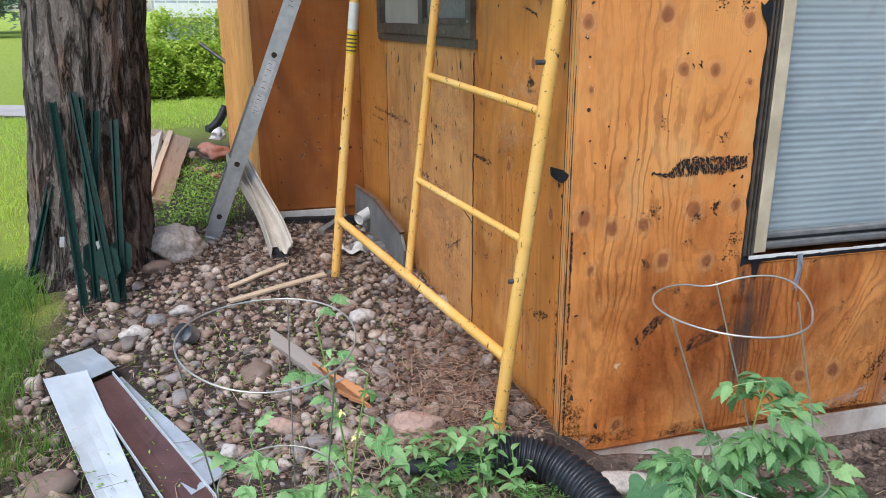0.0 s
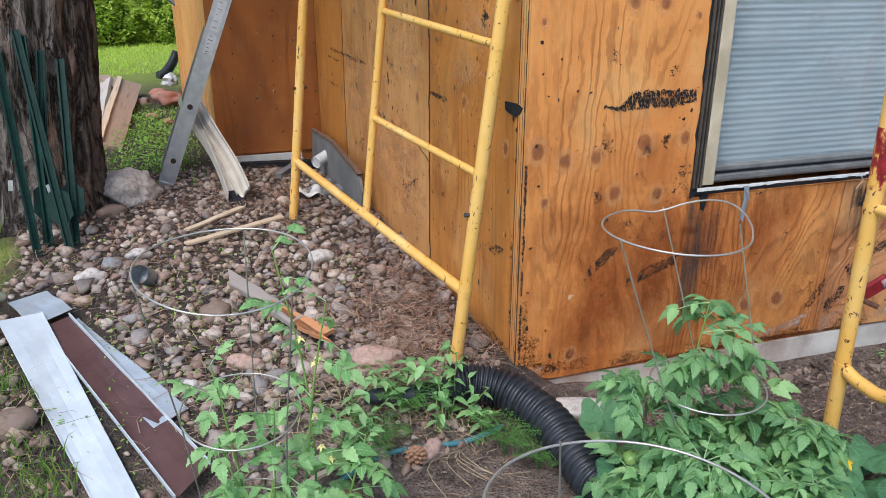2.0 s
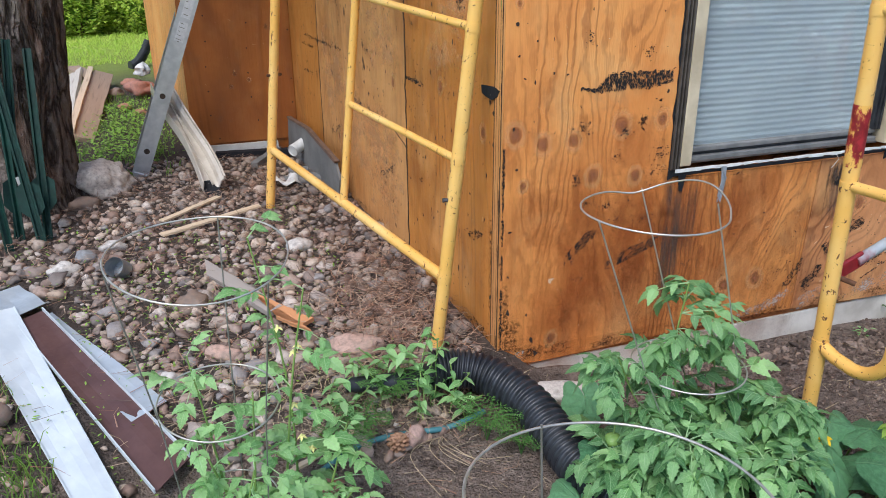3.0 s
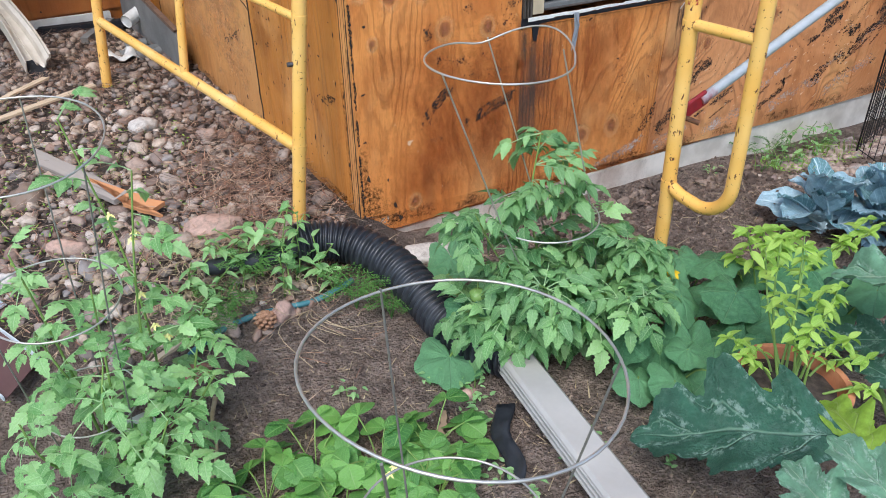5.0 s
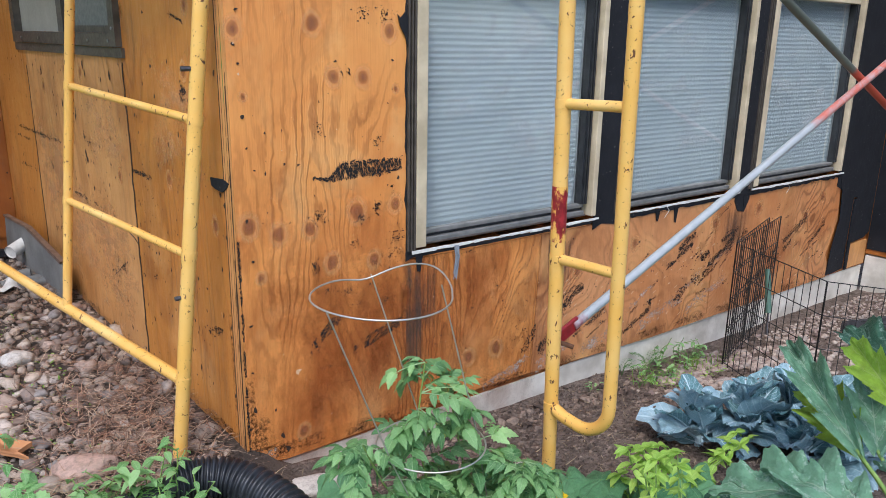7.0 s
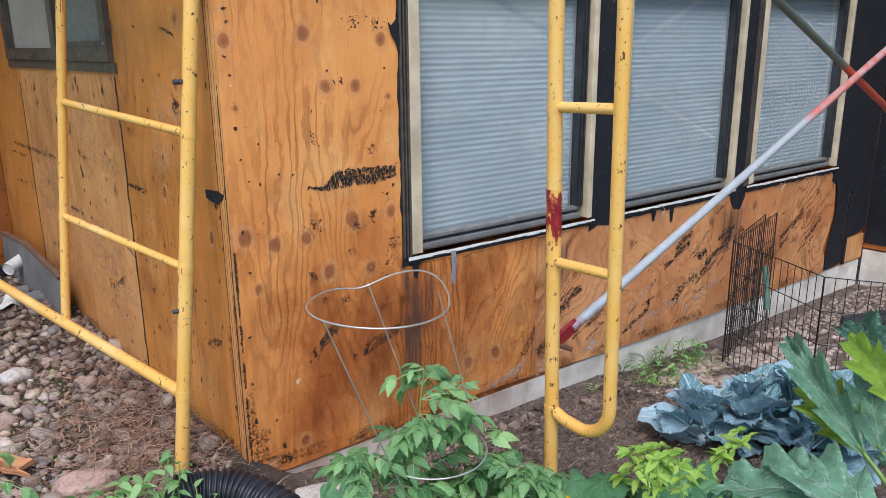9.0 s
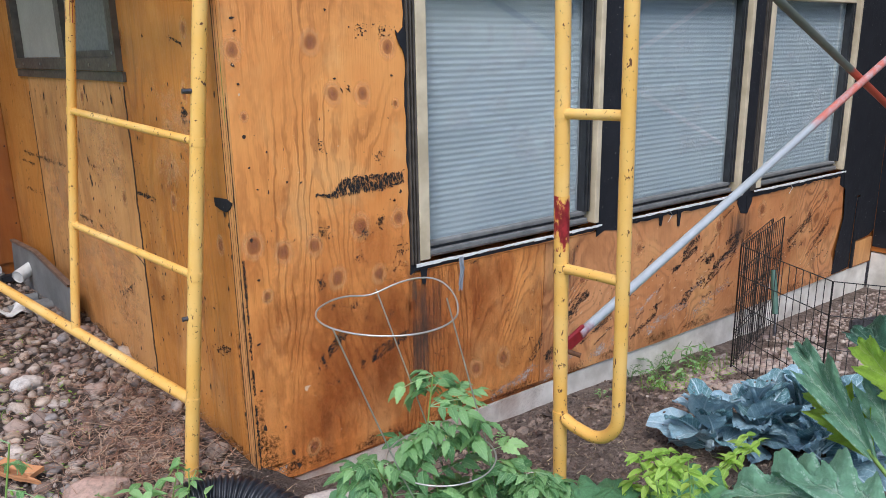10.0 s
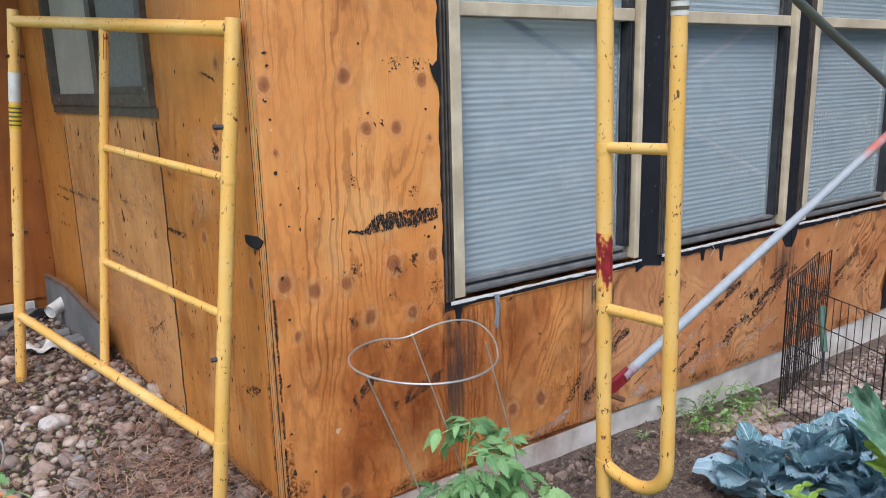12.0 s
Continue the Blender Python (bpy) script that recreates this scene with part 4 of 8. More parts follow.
def splash_material():
    q = Mat("yellow_paint_red_splash", .4)
    n = q.ramp(q.noise(q.coord((1, 1, .45)), 34, 6, .75), (.44, 0.0), (.50, 1.0))
    dark = q.ramp(q.noise(q.coord((1, 1, .6)), 60, 4, .7), (.42, 0.0), (.62, 1.0))
    q.color(q.mix(n, (.80, .46, .11), q.mix(dark, (.19, .010, .016), (.36, .025, .035))))
    return q.m


M_SPLASH = splash_material()


def scaffold_two():
    b, d, u = Vector((.6675, -.6265, -.056)), Vector((.034, -.999, .031)).normalized(), Vector((-.045, -.020, 1.0)).normalized()
    wi, h3, h2, h1, top = .204, .317, .761, 1.172, 1.90
    at = lambda s, h: u * h + d * s
    t = thing("scaffold", "tall chipped yellow tubular scaffold frame with hooped ladder side", "scaffold", "scaffold frames", at=b)
    r = .0199
    part("leg", Shape().tube([at(0, -.10), at(0, top)], r, 16), M_YELLOW, t, smooth=True)
    # hooped inner post: straight, then a quarter bend into the leg
    pts = [at(wi, top), at(wi, h3 + .07)]
    for k in range(1, 9):
        a = math.pi / 2 * k / 8
        pts.append(at(wi - .095 * (1 - math.cos(a)), h3 + .07 - .095 * math.sin(a)))
    pts += [at(.05, h3 - .018), at(.0, h3)]
    part("hooped_post", Shape().tube(pts, .0178, 16), M_YELLOW, t, smooth=True)
    for h in (h2, h1, h1 + .385):
        part("rung", Shape().tube([at(.01, h), at(wi - .008, h)], .0138, 14), M_YELLOW, t, smooth=True)
        part("weld", Shape().tube([at(0, h - .012), at(0, h + .012)], .0216, 12), M_YELLOW, t, smooth=True)
    part("weld", Shape().tube([at(0, h3 - .016), at(0, h3 + .014)], .0218, 12), M_YELLOW, t, smooth=True)
    part("head_bar", Shape().tube([at(0, top), at(wi, top)], r, 14), M_YELLOW, t, smooth=True)
    part("paint_patch", Shape().tube([at(0, h2 + .05), at(0, h2 + .20)], r + .0008, 16, False), M_SPLASH, t, "dark red paint splashes", True)
    part("sticker", Shape().tube([at(wi, h1 + .285), at(wi, h1 + .41)], .0178 + .001, 16, False), M_WHITE, t, "worn white label", True)
    for k in range(6):
        h = h1 + .295 + k * .019
        part("print_line", Shape().tube([at(wi, h), at(wi, h + .008)], .0178 + .0018, 16, False), M_PRINT, t)
    p = at(0, .51) + Vector((.02, .02, 0))
    part("brace_pin", Shape().tube([p - Vector((.0, .01, 0)), p + Vector((.03, -.05, -.012))], .007, 10), M_RUST, t, "rusty brace pin")
    return t


def brace_material():
    q = Mat("galvanised_tube_red_paint", .42, .25)
    x = q.axis(q.coord(), 0)
    v = q.coord()
    wob = q.math("MULTIPLY", q.math("SUBTRACT", q.noise(v, 22, 4), .5), .12)
    xs = q.math("ADD", x, wob)
    steel = q.mix(q.noise(v, 30, 4), (.34, .37, .38), (.54, .57, .58))
    k1 = q.ramp(xs, (.07, 1.0), (.11, 0.0))
    k2 = q.math("MULTIPLY", q.ramp(q.math("SUBTRACT", xs, 1.0), (.34, 0.0), (.42, 1.0)), q.ramp(q.noise(v, 26, 5, .7), (.34, .35), (.56, 1.0)))
    q.color(q.mix(k2, q.mix(k1, steel, (.34, .03, .04)), (.54, .15, .11)))
    q.set("Metallic", q.mix(q.math("MAXIMUM", k1, k2), (.25,) * 3, (.0,) * 3))
    q.bump(q.noise(v, 90, 3), .15, .002)
    return q.m


def brace_two_material():
    q = Mat("grey_green_tube_red_paint", .42, .3)
    x = q.axis(q.coord(), 0)
    v = q.coord()
    wob = q.math("MULTIPLY", q.math("SUBTRACT", q.noise(v, 22, 4), .5), .12)
    xs = q.math("SUBTRACT", q.math("ADD", x, wob), 1.3)
    base = q.mix(q.noise(v, 30, 4), (.10, .12, .10), (.18, .20, .17))
    q.color(q.mix(q.ramp(xs, (.43, 0.0), (.47, 1.0)), base, (.50, .09, .05)))
    return q.m


M_BRACE = brace_material()
M_BRACE2 = brace_two_material()


def braces():
    for name, p, q, mat_, l in (
            ("scaffold_brace", Vector((.69, -.612, .452)), Vector((3.55, -.612, 1.66)), M_BRACE, "galvanised scaffold cross brace with red painted ends"),
            ("scaffold_brace", Vector((.62, -.59, 1.873)), Vector((3.55, -.59, .61)), M_BRACE2, "grey-green scaffold cross brace with red painted middle")):
        d = q - p
        t = thing(name, l, "brace", "scaffold braces", at=p)
        s = Shape().tube([Vector((.06, 0, 0)), Vector((d.length, 0, 0))], .0142, 14)
        o = part("tube", s, mat_, t, smooth=True)
        o.matrix_basis = d.to_track_quat("X", "Z").to_matrix().to_4x4()
        e = Shape().box((-.035, -.006, -.021), (.085, .006, .021), None, .005)
        o2 = part("flat_end", e, M_RED, t, "flattened red end with bolt hole")
        o2.matrix_basis = o.matrix_basis.copy()


scaffold_one()
scaffold_two()
braces()

# ---- stones, needles, clods, grass ----
def stone_material(name, tones, rough=.75, dust=(.32, .26, .21)):
    q = Mat(name, rough)
    v = q.coord()
    rnd = q.math("FRACT", q.math("ADD", q.island(), q.random()))
    n = len(tones)
    c = q.ramp(rnd, *[(i / n, t) for i, t in enumerate(tones)], kind="CONSTANT")
    g = q.noise(v, 60, 5, .7)
    c = q.mix(q.ramp(g, (.44, 0.0), (.70, .65)), c, (.128, .104, .090))
    c = q.mix(q.ramp(q.noise(v, 14, 4), (.5, 0.0), (.75, .6)), c, dust)
    q.color(c)
    q.bump(q.math("ADD", g, q.noise(v, 200, 3)), .35, .004)
    return q.m


M_PEBBLE = stone_material("river_stone", ((0.405, 0.322, 0.258), (0.267, 0.204, 0.172), (0.515, 0.426, 0.353), (0.248, 0.161, 0.125), (0.386, 0.326, 0.284), (0.202, 0.17, 0.155), (0.442, 0.335, 0.249), (0.607, 0.522, 0.456), (0.322, 0.209, 0.159), (0.304, 0.278, 0.267), (0.221, 0.152, 0.12), (0.423, 0.313, 0.258), (0.552, 0.435, 0.344)))
M_WHITESTONE = stone_material("pale_stone", ((.62, .58, .53), (.56, .52, .48)))
M_PINKSTONE = stone_material("pink_stone", ((.50, .33, .26), (.46, .30, .25)))
M_REDSTONE = stone_material("red_stone", ((.44, .20, .135), (.40, .18, .13)), .8, (.40, .22, .16))
M_GREYSTONE = stone_material("grey_stone", ((.24, .25, .26), (.22, .23, .25)))
M_BROWNSTONE = stone_material("brown_stone", ((.22, .15, .11), (.25, .17, .13)))
M_NEEDLE = stone_material("dry_pine_needles", ((.34, .165, .10), (.21, .11, .072), (.46, .27, .17), (.11, .066, .050), (.55, .40, .28)))
M_STRAW = plain("dry_straw", (.36, .27, .16), (.50, .40, .26), .8, 0, 30, .1)
M_GRAVEL = stone_material("pink_gravel", ((.42, .33, .27), (.32, .24, .21), (.50, .42, .35), (.24, .17, .15), (.42, .34, .28), (.36, .32, .29)), .8, (.34, .26, .22))
M_CLOD = stone_material("soil_crumb", ((.055, .036, .027), (.15, .103, .078), (.23, .165, .125), (.095, .066, .049), (.30, .225, .175), (.12, .084, .064)), .95, (.17, .122, .094))


QUADS = (((-1.59, .93), (-1.45, 1.02), (-1.31, .79), (-1.47, .67)), ((-1.58, .74), (-1.41, .80), (-1.07, -.22), (-1.21, -.26)), ((-1.44, .69), (-1.31, .81), (-.90, -.10), (-1.05, -.21)))


def under_metal(x, y):
    """Whether a spot lies under one of the metal sheets."""
    for q in QUADS:
        sides = [(q[(i + 1) % 4][0] - q[i][0]) * (y - q[i][1]) - (q[(i + 1) % 4][1] - q[i][1]) * (x - q[i][0]) for i in range(4)]
        if all(k < 0 for k in sides):
            return True
    return False


def in_bed(x, y):
    if under_metal(x, y):
        return False
    if y < -.25 or y > 2.52:
        return False
    if x > BED_SKEW * max(y, 0) + .025 or x < -1.62 + .1 * noise.noise(Vector((y * 2, 1, 0))):
        return False
    if y < .0 and x > -.20:
        return False
    if y < -.04 and noise.noise(Vector((x * 4, y * 4, 9))) > y * 2 + .30:
        return False
    if math.hypot(x + 1.6, y - 1.95) < .27:
        return False
    return True


def pebble_shapes():
    out = []
    for k in range(10):
        s = Shape()
        s.lump((0, 0, 0), (1, .74 + .025 * k, .60), k + 1, .75, 2)
        out.append(mesh("pebble", s, M_PEBBLE, True))
    return out


def pebbles():
    r = random.Random(21)
    bed = tagged(new("pebble_bed"), "bed of mixed rounded river stones", "stones", kind="structure")
    shapes, joined, single = pebble_shapes(), Shape(), 0
    spots, cell = [], .0335
    for j in range(int(2.8 / cell)):
        for i in range(int(1.75 / cell)):
            x, y = -1.75 + (i + r.random()) * cell, -.25 + (j + r.random()) * cell
            if not in_bed(x, y):
                continue
            thin = .30 if x < -1.25 else .10
            if r.random() < thin + (.18 if y > 1.7 else 0):
                continue
            spots.append((x, y))
    big = []
    for x, y in spots:
        size = r.choice((.008, .009, .011, .013, .015, .017, .020, .024)) * (1.0 if y < 1.6 else .9)
        if r.random() < .03:
            size = .036
        big.append((x, y, size))
    big.sort(key=lambda q: math.hypot(q[0] + .7, q[1] - .1))
    for x, y, size in big:
        z = ground_z(x, y) + size * .28
        turn = Euler((r.uniform(-.4, .4), r.uniform(-.4, .4), r.uniform(0, 6.28)))
        if single < 300:
            ob = part("pebble", shapes[r.randrange(10)], None, bed)
            ob.matrix_basis = Matrix.LocRotScale((x, y, z), turn, (size, size, size))
            single += 1
        else:
            joined.lump((x, y, z), (size, size * r.uniform(.7, .95), size * r.uniform(.5, .75)), r.uniform(1, 60), .75, 2 if y < 1.2 else 1, turn.to_matrix())
    solid("river_stones", joined, M_PEBBLE, "mixed rounded river stones covering the bed", "stones", kind="stuff", smooth=True)


def strip(s, pts, w, up=Vector((0, 0, 1))):
    """A thin blade through the points, tapering to a tip."""
    vs, n = [], len(pts)
    for i, p in enumerate(pts):
        d = (pts[min(i + 1, n - 1)] - pts[max(i - 1, 0)]).normalized()
        side = d.cross(up)
        side = side.normalized() if side.length > 1e-4 else Vector((1, 0, 0))
        k = w * (1 - .85 * i / (n - 1))
        vs += [p - side * k, p + side * k]
    s.add(vs, [(2 * i, 2 * i + 1, 2 * i + 3, 2 * i + 2) for i in range(n - 1)])


def needles():
    r = random.Random(31)
    s = Shape()
    for k in range(6400):
        c = r.random()
        if c < .24:
            x, y = r.gauss(-.20, .13), r.gauss(.36, .26)
        elif c < .40:
            x, y = r.gauss(-.5, .3), r.gauss(1.7, .35)
        else:
            x, y = r.uniform(-1.65, -.05), r.uniform(-.1, 2.45)
        if x > BED_SKEW * max(y, 0) + .02 or y > 2.5 or under_metal(x, y) and r.random() < .93:
            continue
        a, l = r.uniform(0, 6.28), r.uniform(.05, .13)
        z = ground_z(x, y) + r.uniform(.008, .05 if c < .24 else .03)
        d, b = Vector((math.cos(a), math.sin(a), r.uniform(-.15, .25))), Vector((-math.sin(a), math.cos(a), 0)) * r.uniform(-.02, .02)
        p = Vector((x, y, z))
        q = [p, p + d * l * .5 + b, p + d * l]
        q = [Vector((t.x, t.y, max(t.z, ground_z(t.x, t.y) + .004))) for t in q]
        strip(s, q, .0016)
    solid("pine_needles", s, M_NEEDLE, "fallen brown pine needles over the stones", "needles", kind="stuff")
    s = Shape()
    for k in range(520):
        x, y = r.gauss(-.50, .20), r.gauss(.01, .10)
        a, l = r.uniform(0, 6.28), r.uniform(.05, .16)
        z = ground_z(x, y) + r.uniform(.006, .04)
        if y > -.03 and x > -.1:
            continue
        d = Vector((math.cos(a), math.sin(a), r.uniform(-.1, .15)))
        b = Vector((-math.sin(a), math.cos(a), .2)) * r.uniform(-.03, .03)
        p = Vector((x, y, z))
        strip(s, [p, p + d * l * .5 + b, p + d * l], .0012)
    for k in range(330):
        x, y = (r.uniform(-.9, 2.4), r.uniform(-1.3, -.12)) if k < 250 else (r.uniform(-.7, .5), r.uniform(-.95, -.12))
        a, l = r.uniform(0, 6.28), r.uniform(.012, .06)
        p, d = Vector((x, y, ground_z(x, y) + .008)), Vector((math.cos(a), math.sin(a), r.uniform(-.05, .1)))
        strip(s, [p, p + d * l * .5, p + d * l], .0012)
    solid("dry_straw", s, M_STRAW, "dry bleached grass and straw on the soil", "straw", kind="stuff")


def clods():
    r = random.Random(41)
    s = Shape()
    for k in range(5200):
        x, y = r.uniform(-1.0, 3.4), r.uniform(-1.4, -.03)
        if x < 0 and y > -.2 and r.random() < .7:
            continue
        q = r.choice((.0015, .002, .003, .004, .005))
        s.lump((x, y, ground_z(x, y) + q * .3), (q * r.uniform(.8, 1.4), q, q * .8), r.uniform(0, 40), .8, 1)
    for k in range(4200):
        x, y = r.uniform(-.75, .75), r.uniform(-1.05, -.14)
        q = r.choice((.0012, .0016, .002, .003, .004))
        s.lump((x, y, ground_z(x, y) + q * .3), (q * r.uniform(.8, 1.8), q, q * .9), r.uniform(0, 40), .8, 1)
    # the dug bed before the front wall: crumbs heaped in clumps, a ridge of clods at its edge
    for k in range(11000):
        x, y = r.uniform(.30, 2.05), r.uniform(-1.05, .05)
        if noise.noise(Vector((x * 9, y * 9, 4))) < r.uniform(-.7, .35):
            continue
        q = r.choice((.0016, .002, .0026, .0032, .004, .005, .0065))
        s.lump((x, y, ground_z(x, y) + q * .35), (q * r.uniform(.8, 1.5), q, q * .9), r.uniform(0, 40), 1.0, 1)
    for k in range(170):
        x = r.uniform(.5, 1.75)
        y = -.10 - .05 * math.sin(x * 5) + r.gauss(0, .05)
        q = r.choice((.007, .008, .010, .012, .016))
        s.lump((x, min(y, .03), ground_z(x, y) + q * .4), (q * r.uniform(.9, 1.4), q, q * .9), r.uniform(0, 40), 1.3, 2)
    for k in range(260):
        x, y = r.uniform(.40, 1.9), r.uniform(-.95, -.05)
        q = r.choice((.004, .005, .006, .008, .010))
        s.lump((x, y, ground_z(x, y) + q * .35), (q * r.uniform(.9, 1.5), q, q * .9), r.uniform(0, 40), 1.3, 2)
    litter, chips = Shape(), Shape()
    for k in range(640):
        x, y = r.uniform(-.6, 2.1), r.uniform(-1.05, .03 if k % 2 else -.3)
        z, a, l = ground_z(x, y) + .004, r.uniform(0, 6.28), r.choice((.012, .02, .03, .045, .07))
        d = Vector((math.cos(a), math.sin(a), 0)) * l
        c = Vector((x, y, z))
        strip(litter, [c, c + d * .5 + Vector((0, 0, r.uniform(.001, .006))), c + d + Vector((0, 0, r.uniform(-.002, .004)))], r.uniform(.0009, .0022))
    for k in range(620):
        x, y = r.uniform(-.6, 2.1), r.uniform(-1.05, .03 if k % 2 else -.3)
        q = r.choice((.0012, .0016, .002, .003))
        chips.lump((x, y, ground_z(x, y) + q), (q * 1.4, q, q * .7), r.uniform(0, 40), .6, 1)
    solid("straw_litter", litter, M_STRAW, "pale bits of dry straw on the soil", "straw", kind="stuff")
    solid("stone_chips", chips, M_GRAVEL, "tiny pale stone chips in the soil", "gravel", kind="stuff")
    solid("soil_crumbs", s, M_CLOD, "dark crumbs of loose garden soil", "soil", kind="stuff", smooth=False)


def gravel():
    r = random.Random(43)
    s = Shape()
    for k in range(1500):
        x, y = r.gauss(2.22, .30), r.gauss(-.30, .16)
        if not (1.62 < x < 3.0 and -.8 < y < -.05) or noise.noise(Vector((x * 5, y * 5, 2))) < -.18:
            continue
        q = r.choice((.006, .008, .010, .013, .017))
        s.lump((x, y, ground_z(x, y) + q * .25), (q * r.uniform(1, 1.4), q, q * .7), r.uniform(0, 90), .6, 2)
    for k in range(3600):
        x, y = r.uniform(2.75, 4.0), r.uniform(-1.4, -.06)
        if noise.noise(Vector((x * 2, y * 2, 7))) < -.2 and x < 3.3:
            continue
        q = r.uniform(.004, .010)
        s.lump((x, y, ground_z(x, y) + q * .3), (q * 1.2, q, q * .7), r.uniform(0, 90), .4, 1)
    solid("gravel", s, M_GRAVEL, "pinkish gravel and small pebbles by the foundation", "gravel", kind="stuff", smooth=True)




def leaf_shader(name, a, b, vein=None, rough=.5, glow=.35, spots=None, spec=.6):
    """Leaf green over the pieces, with pale veins by the leaf's own map, light coming through."""
    q = Mat(name, rough, 0, spec)
    v = q.coord()
    rnd = q.math("FRACT", q.math("ADD", q.random(), q.island()))
    n = q.noise(v, 28, 4, .6)
    c = q.mix(rnd, a, b)
    c = q.mix(q.math("MULTIPLY", q.ramp(n, (.45, 0.0), (.75, 1.0)), .35), c, tuple(min(1, k * 1.7) for k in b))
    uv = q.coord(which="UV")
    if vein:
        u, w = q.axis(uv, 0), q.axis(uv, 1)
        mid = q.ramp(q.math("ABSOLUTE", w), (.02, 1.0), (.07, 0.0))
        side = q.math("SINE", q.math("MULTIPLY_ADD", u, 44.0, q.math("MULTIPLY", q.math("ABSOLUTE", w), -14.0)))
        ribs = q.ramp(side, (.90, 0.0), (1.0, .6))
        c = q.mix(q.math("MAXIMUM", mid, ribs), c, vein)
    if spots:
        k = q.ramp(q.noise(v, 42, 4, .65), (.60, 0.0), (.66, 1.0))
        c = q.mix(q.math("MULTIPLY", k, .55), c, spots)
    q.color(c)
    q.bump(q.noise(v, 90, 3), .4, .004)
    t, mx = q.n.new("ShaderNodeBsdfTranslucent"), q.n.new("ShaderNodeMixShader")
    q.l.new(c, t.inputs["Color"])
    mx.inputs[0].default_value = glow
    q.l.new(q.b.outputs[0], mx.inputs[1]), q.l.new(t.outputs[0], mx.inputs[2])
    q.l.new(mx.outputs[0], q.n["Material Output"].inputs["Surface"])
    return q.m


M_GRASS = leaf_shader("grass_blade", (.11, .225, .04), (.26, .42, .085), None, .5, .4)
# Blades of the far lawn, brightened in colour to look sunlit.
M_LAWN = leaf_shader("sunlit_lawn_blade", (.44, .64, .07), (.66, .82, .17), None, .5, .5)
M_WEED = leaf_shader("weed_leaf", (.16, .36, .04), (.34, .56, .09), None, .5, .4)


def grass():
    r = random.Random(51)
    s = Shape()

    def tuft(x, y, n, h, w=.0022):
        if under_metal(x, y):
            return
        for _ in range(n):
            a, l = r.uniform(0, 6.28), h * r.uniform(.6, 1.2)
            p = Vector((x + r.gauss(0, .02), y + r.gauss(0, .02), 0))
            p.z = ground_z(p.x, p.y) - .004
            d = Vector((math.cos(a), math.sin(a), 0))
            lean = r.uniform(.2, .9)
            strip(s, [p, p + Vector((0, 0, l * .5)) + d * l * .12 * lean, p + Vector((0, 0, l * .8)) + d * l * .4 * lean, p + Vector((0, 0, l * .82)) + d * l * .75 * lean], w, Vector((d.y, -d.x, .3)))
    for _ in range(1700):
        x, y = r.uniform(-2.6, -1.55), r.uniform(-.3, 1.9)
        if x > -1.62 - .12 * noise.noise(Vector((y * 3, 0, 2))) - (.12 if y > 1.2 else 0):
            continue
        if math.hypot(x + 1.6, y - 1.95) < .27:
            continue
        tuft(x, y, 7, .12 + .05 * noise.noise(Vector((x * 3, y * 3, 0))))
    for _ in range(300):
        x, y = r.uniform(-1.75, -1.1), r.uniform(-.5, .5)
        if x > -1.53 + .35 * (.78 - y) / 1.0 - .05 and y > -.24:
            continue
        tuft(x, y, 6, .075)
    for _ in range(300):
        x, y = r.uniform(-1.5, -.85), r.uniform(2.2, 4.6)
        tuft(x, y, 4, .055, .0026)
    for _ in range(40):
        x, y = r.uniform(-1.1, -.5), r.uniform(-.2, .9)
        tuft(x, y, 3, .035, .0016)
    for _ in range(26):
        x, y = r.uniform(1.7, 2.3), r.uniform(-.22, -.04)
        tuft(x, y, 3, .07, .0022)
    near, s = s, Shape()
    for _ in range(1900):
        x, y = r.uniform(-3.9, -1.7), r.uniform(1.9, 8)
        tuft(x, y, 4, .05, .004)
    for _ in range(900):
        x, y = r.uniform(-2.2, -.3), r.uniform(6.5, 9.5)
        tuft(x, y, 4, .045, .005)
    solid("lawn_grass", s, M_LAWN, "short yellow-green mown lawn with sunlight put into its colour", "grass", kind="stuff")
    s = near
    solid("grass", s, M_GRASS, "long green lawn grass with drooping blades", "grass", kind="stuff")
    s = Shape()
    for _ in range(4200):
        c = r.random()
        if c < .55:
            x, y = r.gauss(-1.10, .15), r.uniform(2.15, 4.2)
        elif c < .93:
            x, y = (r.gauss(-.95, .25), r.gauss(.55, .3)) if r.random() < .4 else (r.uniform(-1.5, -.3), r.uniform(-.15, 1.5))
        else:
            x, y = r.uniform(1.7, 2.2), r.uniform(-.3, -.05)
        if in_bed(x, y) and c < .55:
            continue
        p = Vector((x, y, ground_z(x, y) + r.uniform(.003, .05 if c < .55 else .02)))
        blade(s, p, r.uniform(0, 6.28), r.uniform(-.2, .9), r.uniform(.014, .036) if c < .55 else r.uniform(.008, .02), .4)
    solid("low_weeds", s, M_WEED, "low broad-leaved weeds among grass", "weeds", kind="stuff")


